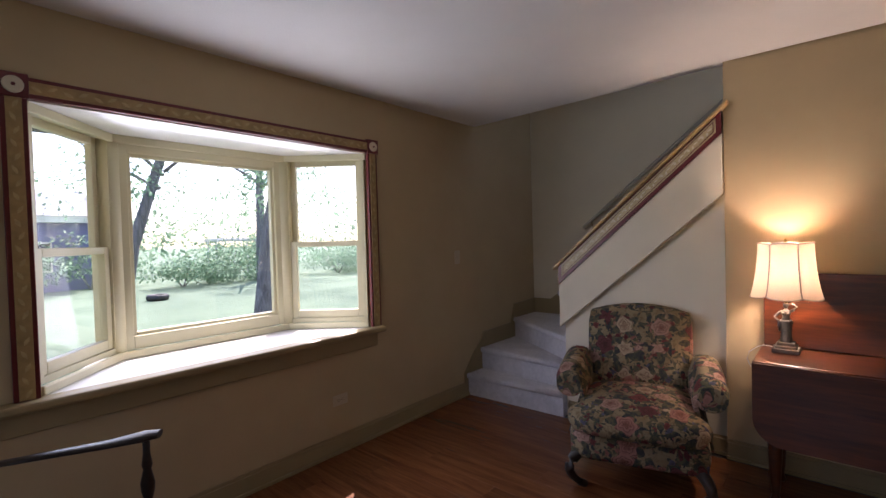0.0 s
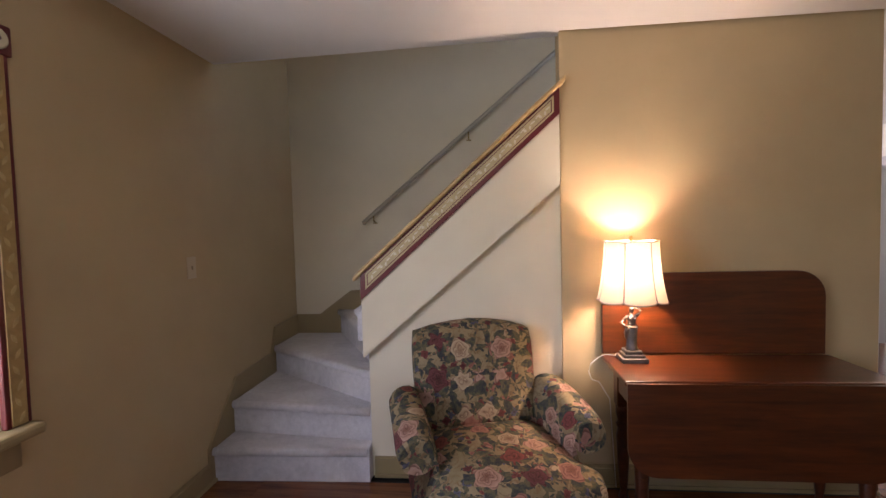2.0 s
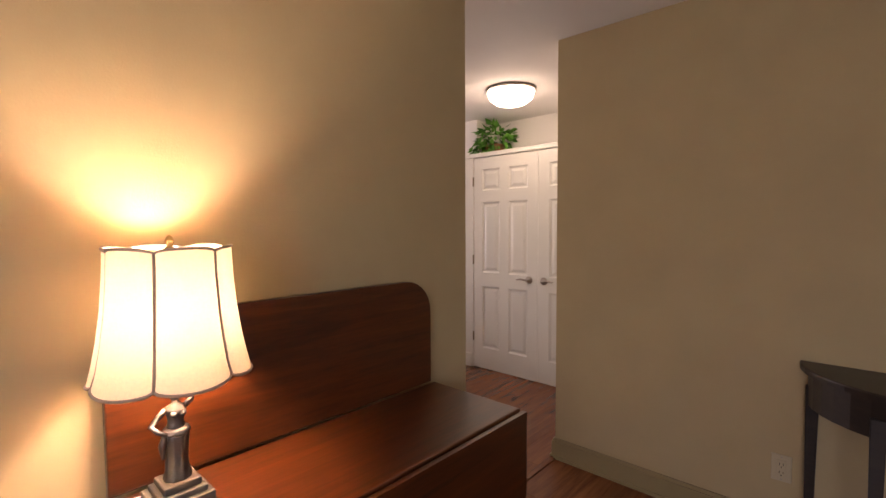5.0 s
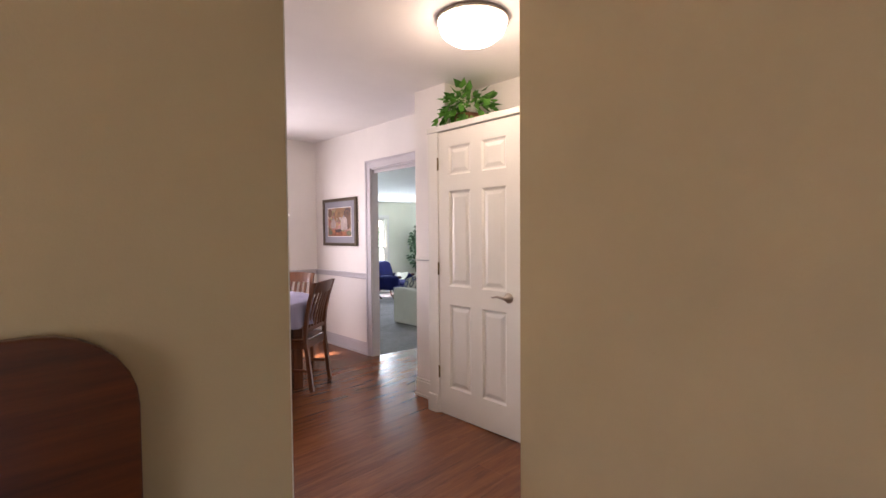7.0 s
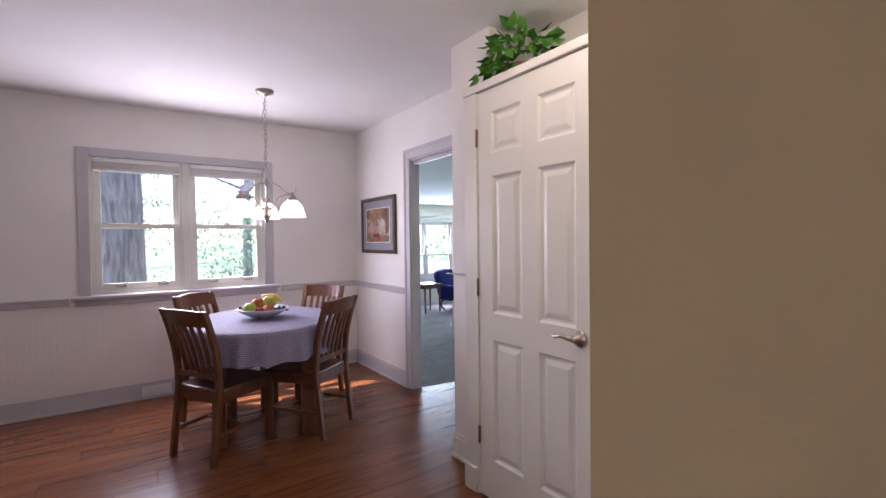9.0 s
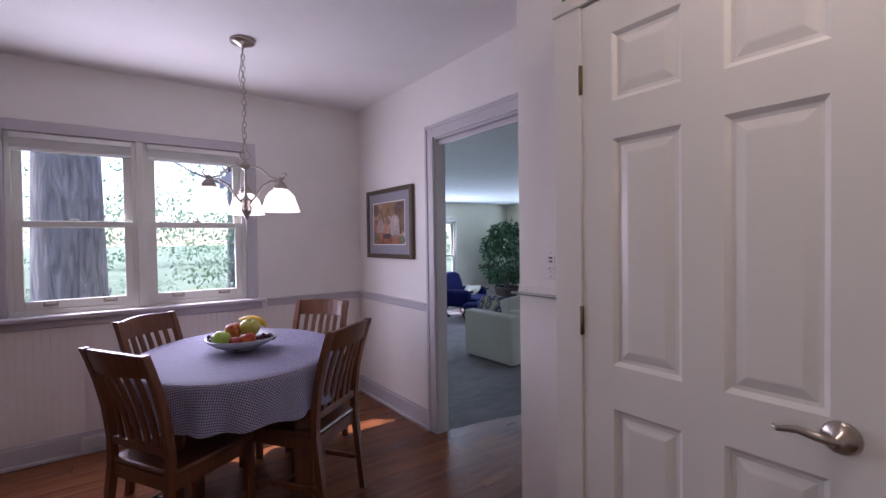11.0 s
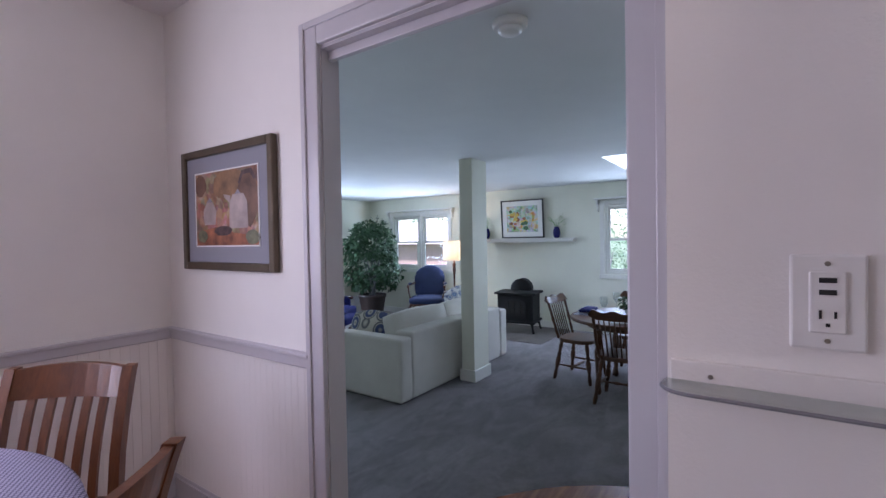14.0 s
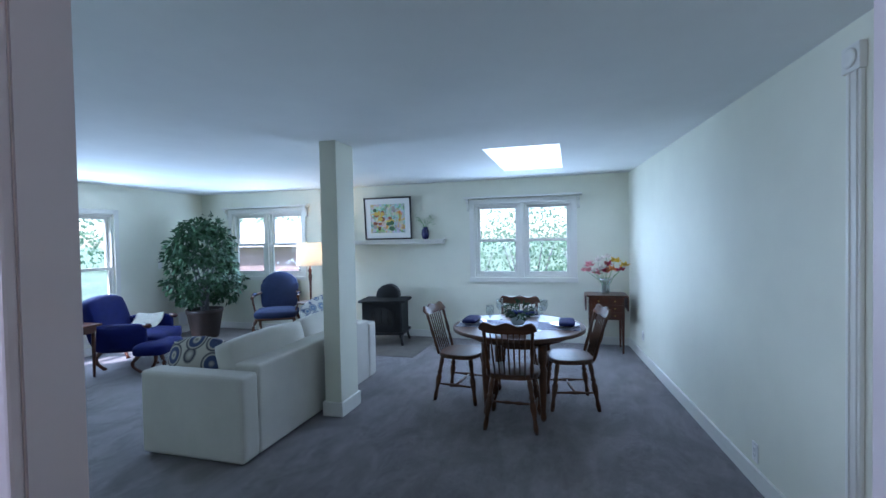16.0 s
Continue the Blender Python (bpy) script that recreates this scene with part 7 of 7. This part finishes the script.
# corner drop-leaf stand with flowers
cs = thing("work_table", pose(9.20, 4.98, FZ, 0, 0, 0), "dark three-drawer work table with dropped leaves", "side table")
bm = bmesh.new()
box(bm, -0.21, -0.25, 0.74, 0.23, 0.25, 0.76, bev=0.004)
part("tabletop", bm, MAHOG, cs)
part("body", bx(-0.19, -0.22, 0.44, 0.21, 0.22, 0.74, bev=0.003), MAHOG, cs)
for i in range(3):
    d = part("drawer", bx(-0.197, -0.20, 0.455 + 0.095 * i, -0.188, 0.20, 0.54 + 0.095 * i, bev=0.003), MAHOG, cs)
    for y in (-0.1, 0.1):
        bm = bmesh.new()
        tube(bm, [(-0.197, y, 0.497 + 0.095 * i), (-0.214, y, 0.497 + 0.095 * i)], [0.006, 0.011], 10)
        part("knob", bm, BRASS, d, "small brass knob")
for s in (-1, 1):
    part("leaf", bx(-0.21, s * 0.252, 0.56, 0.23, s * 0.268, 0.755, bev=0.004), MAHOG, cs, "hanging leaf")
    for x in (-0.17, 0.19):
        bm = bmesh.new()
        box(bm, -0.018, -0.018, 0, 0.018, 0.018, 0.44)
        for v in bm.verts:
            k = 0.65 + 0.35 * v.co.z / 0.44
            v.co.x *= k
            v.co.y *= k
        part("leg", bm, MAHOG, cs, at=pose(x, s * 0.20, 0))
fv = thing("flower_vase", pose(9.20, 4.98, FZ + 0.761), "glass vase of pink, red and yellow flowers", "vase of flowers")
bm = bmesh.new()
lathe(bm, [(0.05, 0), (0.055, 0.02), (0.05, 0.10), (0.06, 0.16), (0.09, 0.21), (0.085, 0.21), (0.055, 0.16), (0.045, 0.10), (0.045, 0.02), (0, 0.015)], 24)
part("glass", bm, pane_mat("thick_vase_glass", 0.35, (0.85, 0.90, 0.90)), fv, "pale clear glass vase")
bm = bmesh.new()
lathe(bm, [(0.043, 0.02), (0.044, 0.12), (0.0, 0.12)], 16)
part("water", bm, mat("green_water", (0.20, 0.28, 0.20), 0.1, bumps=0), fv)
flm = {"pink": (0.70, 0.28, 0.30), "white": (0.80, 0.72, 0.66), "red": (0.45, 0.03, 0.08), "yellow": (0.75, 0.50, 0.04), "orange": (0.75, 0.22, 0.04)}
flm = {k: mat(k + "_petals", c, 0.6, var=0.15, scale=30) for k, c in flm.items()}
for i, (dy, z, c) in enumerate([(0.16, 0.36, "pink"), (0.20, 0.30, "pink"), (0.08, 0.42, "white"), (-0.01, 0.46, "white"), (0.04, 0.33, "white"), (0.0, 0.28, "red"), (-0.06, 0.31, "orange"), (-0.10, 0.41, "yellow"), (-0.19, 0.36, "yellow"), (0.09, 0.26, "pink"), (-0.15, 0.30, "red"), (0.13, 0.29, "white"), (-0.03, 0.36, "red")]):
    dx = q.uniform(-0.10, 0.08)
    dy, z = dy * 1.25, z * 1.08 - 0.01
    bm = bmesh.new()
    tube(bm, [(0, 0, 0.03), (dx * 0.4, dy * 0.4, 0.2), (dx, dy, z)], 0.0025, 5)
    part("stem", bm, IVY, fv)
    bm = bmesh.new()
    for k in range(14):
        a = k * 2.4
        one_leaf(bm, Vector((dx, dy, z)), Vector((math.cos(a) - 0.6, math.sin(a), 0.35 + 0.05 * k)), 0.085, q, 0.0)
    part("flower", bm, flm[c], fv, c + " flower head")

# small fixtures
sm = thing("smoke_detector", pose(3.80, 5.70, FC), "round white smoke detector on the ceiling", "smoke detector")
bm = bmesh.new()
lathe(bm, [(0.0, -0.048), (0.035, -0.046), (0.048, -0.038), (0.05, -0.026)], 28)
part("grille", bm, PLATE, sm)
bm = bmesh.new()
lathe(bm, [(0.064, -0.026), (0.07, -0.018), (0.072, 0)], 28)
part("body", bm, PLATE, sm)


def south(x, z):
    return pose(x, 4.13 + (x - 3.3) * 0.0823, z, 0, 0, 180 + 4.7)


outlet("wall_outlet", south(5.93, -0.05), "white outlet low on the cream wall")
outlet("wall_outlet", south(8.75, 0.05), "white outlet low on the cream wall beside the work table")
outlet("light_switch", pose(8.62, NY, 0.95), "white light switch beside the tall window", switch=True)
bm = bmesh.new()
box(bm, 8.95, NY - 0.012, FZ + 0.13, 9.20, NY, FZ + 0.36, bev=0.003)
for i in range(12):
    box(bm, 8.97, NY - 0.018, FZ + 0.15 + i * 0.016, 9.18, NY - 0.010, FZ + 0.156 + i * 0.016)
solo("wall_vent", bm, PLATE, "white louvred return vent low on the wall", "vent")
bm = bmesh.new()
box(bm, -0.06, -0.02, 0, 0.03, 0, 2.2, bev=0.005)
box(bm, -0.045, -0.026, 0, -0.03, -0.018, 2.2, bev=0.003)
box(bm, 0.0, -0.026, 0, 0.015, -0.018, 2.2, bev=0.003)
dc = tagged(thing("door_3", south(5.04, FZ), "white door casing with a carved corner rosette", "door casing"), kind="structure")
part("casing", bm, TRIM_W, dc)
part("corner_block", bx(-0.07, -0.03, 2.2, 0.04, 0, 2.31, bev=0.004), TRIM_W, dc)
bm = bmesh.new()
lathe(bm, [(0.04, 0), (0.04, 0.006), (0.03, 0.011), (0.015, 0.006), (0.0, 0.01)], 20)
part("rosette", bm, TRIM_W, dc, at=pose(-0.015, -0.03, 2.255, 90, 0, 0))

# ---------------------------------------------------------------- outdoors


def grass_mat():
    m, t, b = nodes_of("mown_grass")
    v = mapping(t)
    c = ramp(t, noise_tex(t, v, 0.5, 6, 0.6), [(0.3, (0.12, 0.19, 0.11)), (0.7, (0.22, 0.30, 0.19))])
    c = mix(t, 0.4, c, ramp(t, noise_tex(t, v, 40, 3), [(0.3, (0.06, 0.11, 0.065)), (0.7, (0.20, 0.28, 0.18))]))
    t.links.new(c, b.inputs["Base Color"])
    b.inputs["Roughness"].default_value = 0.9
    bump(t, b, noise_tex(t, v, 60, 3), 0.8, 0.05)
    return m


GZ = -0.55
bm = bmesh.new()
vs = [bm.verts.new((x, y, GZ)) for x, y in ((-400, -400), (400, -400), (400, 400), (-400, 400))]
bm.faces.new(vs)
solo("ground", bm, grass_mat(), "mown lawn around the house", "lawn", "structure")
slab("foundation_living", (BX - 0.16, -3.12, GZ, DX, DY + 0.15, -0.14), WHITE, "painted foundation wall below the floor", "foundation")
slab("foundation_family", (DX + 0.05, 3.9, GZ, EX + 0.15, NY + 0.15, FZ - 0.1), WHITE, "painted foundation wall below the carpet", "foundation")
slab("roof_living", (BX - 0.5, -3.4, 5.0, 3.4, 4.6, 5.1), DARK, "dark roof over the stairwell", "roof")


def tree(x, y, h, r, crown, seed, lean=(0, 0), leaf=0.12, clumps=44, per=120, low=0.35, fork=0.5):
    rn = random.Random(seed)
    t = thing("tree", pose(x, y, GZ), "broad leafy garden tree with a rough trunk", "tree", "garden trees")
    bm = bmesh.new()
    pts = [(0, 0, -0.1), (0, 0, 0.15), (lean[0] * 0.15, lean[1] * 0.15, h * 0.25), (lean[0] * 0.5, lean[1] * 0.5, h * 0.55), (lean[0], lean[1], h * 0.9)]
    tube(bm, pts, [r * 1.7, r * 1.2, r, r * 0.75, r * 0.25], 14)
    limbs = []
    for i in range(6):
        a = rn.uniform(0, 6.28)
        z0 = h * rn.uniform(fork, fork + 0.22)
        f = z0 / h
        b0 = Vector((lean[0] * f, lean[1] * f, z0))
        e = b0 + Vector((math.cos(a) * crown * 0.8, math.sin(a) * crown * 0.8, h * rn.uniform(0.12, 0.3)))
        tube(bm, [b0, b0.lerp(e, 0.5) + Vector((0, 0, -0.1)), e], [r * 0.34, r * 0.22, r * 0.06], 8)
        limbs.append(e)
    for f in bm.faces:
        f.smooth = True
    part("trunk", bm, BARK, t, "rough grey-brown trunk with limbs")
    bm = bmesh.new()
    for i in range(clumps):
        a = rn.uniform(0, 6.28)
        rr = crown * math.sqrt(rn.uniform(0.02, 1))
        z = h * rn.uniform(low, 1.05)
        c = (lean[0] * 0.7 + rr * math.cos(a), lean[1] * 0.7 + rr * math.sin(a), z)
        s = crown * rn.uniform(0.18, 0.34)
        leaves(bm, c, (s, s, s * 0.6), per, leaf, rn, 0.4)
    part("crown", bm, TREELEAF, t, "loose leafy crown")
    return t


def shrub(x, y, w, h, seed, leaf=0.14, n=500, pale=False):
    rn = random.Random(seed)
    t = thing("shrub", pose(x, y, GZ), "dense leafy garden shrub", "shrub", "garden shrubs")
    bm = bmesh.new()
    for i in range(5):
        a = i * 1.26
        tube(bm, [(0, 0, -0.05), (w * 0.3 * math.cos(a), w * 0.3 * math.sin(a), h * 0.7)], [0.03, 0.008], 6)
    part("stems", bm, BARK, t)
    bm = bmesh.new()
    for i in range(12):
        a = rn.uniform(0, 6.28)
        rr = w * 0.5 * math.sqrt(rn.uniform(0, 1))
        leaves(bm, (rr * math.cos(a), rr * math.sin(a), h * rn.uniform(0.18, 0.8)), (w * 0.28, w * 0.28, h * 0.25), n // 12, leaf, rn, 0.3)
    part("foliage", bm, TREELEAF, t)


tree(1.08, 10.4, 11, 0.32, 4.2, 11, leaf=0.1, clumps=50, low=0.55)
tree(-9.7, 4.74, 9, 0.20, 3.4, 12, (0.1, 1.6), leaf=0.09, clumps=46, low=0.46)
tree(-11.5, 2.5, 8, 0.12, 2.7, 13, (0.4, 2.0), leaf=0.09, clumps=64, low=0.36, fork=0.40)
tree(-24, 12, 9, 0.25, 4, 14)
tree(-20, -3, 8, 0.25, 4, 15)
tree(-16, 15, 9, 0.25, 4, 16)
tree(-2.5, 20, 8, 0.2, 3.5, 17, low=0.2)
tree(4.5, 19, 6, 0.15, 2.6, 18, low=0.15)
tree(8.5, 21, 8, 0.2, 3.5, 19, low=0.2)
tree(17, 12, 8, 0.2, 3.4, 20, low=0.15)
tree(16, 3, 8, 0.2, 3.4, 21, low=0.15)
for i, (x, y, w, h) in enumerate([(12.2, 5.0, 2.0, 2.3), (12.4, 6.3, 2.0, 2.6), (12.2, 7.6, 2.0, 2.2), (12.9, 9.4, 1.6, 1.2), (13.2, 11.2, 1.6, 1.3), (1.2, 17.5, 2.4, 1.2), (4.0, 14.5, 2.0, 1.0), (-0.6, 18, 2.6, 1.3), (2.9, 11.6, 1.2, 0.65), (0.1, 9.6, 0.9, 0.6), (6.2, 16.0, 2.4, 1.4)]):
    shrub(x, y, w, h, 40 + i, leaf=0.08, n=1500)
for i in range(11):
    shrub(-24 - (i % 3) * 1.5, -10 + i * 3.0, 3.6, 1.7 + 0.5 * (i % 3), 70 + i, 0.15, 2600)

# woods that close the view all round
rw = random.Random(99)
bm = bmesh.new()
for i in range(260):
    a = i * math.tau / 260 + rw.uniform(-0.02, 0.02)
    d = rw.uniform(38, 52)
    h = rw.uniform(3, 9)
    for _ in range(3):
        leaves(bm, (3 + d * math.cos(a) + rw.uniform(-1.5, 1.5), 5 + d * math.sin(a) + rw.uniform(-1.5, 1.5), GZ + h * rw.uniform(0.2, 0.9)), (1.9, 1.9, 1.5), 64, 0.36, rw, 0.3)
solo("far_woods", bm, TREELEAF, "leafy woods beyond the lawn", "woods", "stuff")

# neighbour's house across the lawn
nb = thing("neighbour_house", pose(-30.2, 0.0, GZ, 0, 0, 4), "low blue-sided neighbouring house with a grey roof", "house")
part("wall", bx(-3, -5, 0, 3, 5, 3.2), mat("blue_siding", (0.16, 0.16, 0.30), 0.7, var=0.08), nb)
part("fascia", bx(-3.4, -5.4, 3.2, 3.4, 5.4, 3.5), TRIM_W, nb)
bm = bmesh.new()
prism(bm, [(-3.5, 0), (3.5, 0), (0, 1.5)], -5.5, 5.5, m=pose(0, 0, 3.5, 90, 0, 0))
part("roof", bm, mat("grey_shingles", (0.22, 0.22, 0.26), 0.8, var=0.15, scale=12), nb)
for y in (-3, 0, 3):
    w_ = part("window", bx(3.0, y - 0.5, 0.9, 3.05, y + 0.5, 2.3), TRIM_W, nb)
    part("pane", bx(3.05, y - 0.42, 0.98, 3.06, y + 0.42, 2.22), DARK, w_)
sh_ = thing("garden_shed", pose(15.6, 14.8, GZ), "small weathered pinkish-brown shed beyond the garden", "shed")
part("wall", bx(-1, -1.5, 0, 1, 1.5, 1.7), mat("red_brown_boards", (0.33, 0.24, 0.21), 0.8), sh_)
bm = bmesh.new()
prism(bm, [(-1.3, 0), (1.3, 0), (0, 0.8)], -1.8, 1.8, m=pose(0, 0, 1.7, 90, 0, 0))
part("roof", bm, mat("pale_shed_roof", (0.4, 0.38, 0.36), 0.8), sh_)
# pergola and tyre on the lawn
pg = thing("pergola", pose(-28.5, 12.4, GZ), "white slatted pergola in the garden", "pergola")
for x in (-0.6, 0.6):
    for y in (-1.2, 1.2):
        part("post", bx(x - 0.035, y - 0.035, 0, x + 0.035, y + 0.035, 2.15), TRIM_W, pg)
for i in range(9):
    part("slat", bx(-0.9, -1.3 + i * 0.31, 2.25, 0.9, -1.24 + i * 0.31, 2.36), TRIM_W, pg)
for x in (-0.6, 0.6):
    part("beam", bx(x - 0.04, -1.5, 2.15, x + 0.04, 1.5, 2.25), TRIM_W, pg)
bm = bmesh.new()
lathe(bm, [(0.20, 0.02), (0.30, 0.0), (0.36, 0.05), (0.37, 0.11), (0.36, 0.17), (0.30, 0.22), (0.20, 0.20), (0.18, 0.11), (0.20, 0.02)], 28, close=True)
solo("tyre", bm, DARK, "black tyre lying on the lawn", "tyre", m=pose(-18.9, 5.4, GZ))
# eave of the family wing beside the dining window
ev = thing("eave", pose(0, 0, 0), "dark overhanging eave with a timber brace", "eave")
bm = bmesh.new()
prism(bm, [(2.62, 2.02), (3.3, 2.35), (3.3, 2.55), (2.62, 2.16)], -10.2, -7.6, m=Matrix.Rotation(radians(90), 4, "X"))
part("soffit", bm, mat("slate_blue_eave", (0.08, 0.08, 0.12), 0.7), ev)
bm = bmesh.new()
tube(bm, [(2.66, 9.0, 2.08), (3.25, 9.0, 1.35)], 0.035, 6)
part("brace", bm, DARK, ev)
tagged(ev, kind="structure")

# ---------------------------------------------------------------- plank floor, last
board = {}
floor = tagged(new("floor_planks"), "glossy reddish-brown laminate plank floor", "floor", kind="structure")
PWID, PLEN = 0.192, 1.21


def plank(x0, x1, y0, y1):
    key = (round(x1 - x0, 3), round(y1 - y0, 3))
    if key not in board:
        bm = bmesh.new()
        hx, hy = key[0] / 2 - 0.0003, key[1] / 2 - 0.0003
        box(bm, -hx, -hy, -0.011, hx, hy, 0.0, bev=0.0005, seg=1)
        me = bpy.data.meshes.new("plank")
        bm.to_mesh(me)
        bm.free()
        me.materials.append(FLOOR)
        board[key] = me
    ob = new("plank", board[key])
    ob.parent = floor
    ob.matrix_basis = pose((x0 + x1) / 2, (y0 + y1) / 2, 0)


def lay(x0, y0, x1, y1, shift):
    y, row = y0, 0
    while y < y1 - 0.02:
        yy = min(y + PWID, y1)
        x = x0 - ((row * 0.437 + shift) % 1.0) * PLEN
        while x < x1 - 0.01:
            a, b = max(x, x0), min(x + PLEN, x1)
            if b - a > 0.03:
                plank(a, b, y, yy)
            x += PLEN
        y, row = yy, row + 1


lay(BX, -3.0, RX, 3.13, 0.2)
lay(RX + 0.11, 2.4, 2.76, 3.13, 0.6)
lay(0.75, 3.13, 2.76, 4.34, 0.4)
lay(-0.9, 4.34, DX + 0.08, DY, 0.1)
bm = bmesh.new()
box(bm, 0.852, 3.115, 0.0, RX + 0.095, 3.15, 0.006, bev=0.002)
solo("trim_threshold", bm, FLOOR, "dark wooden threshold strip", "threshold", "structure")
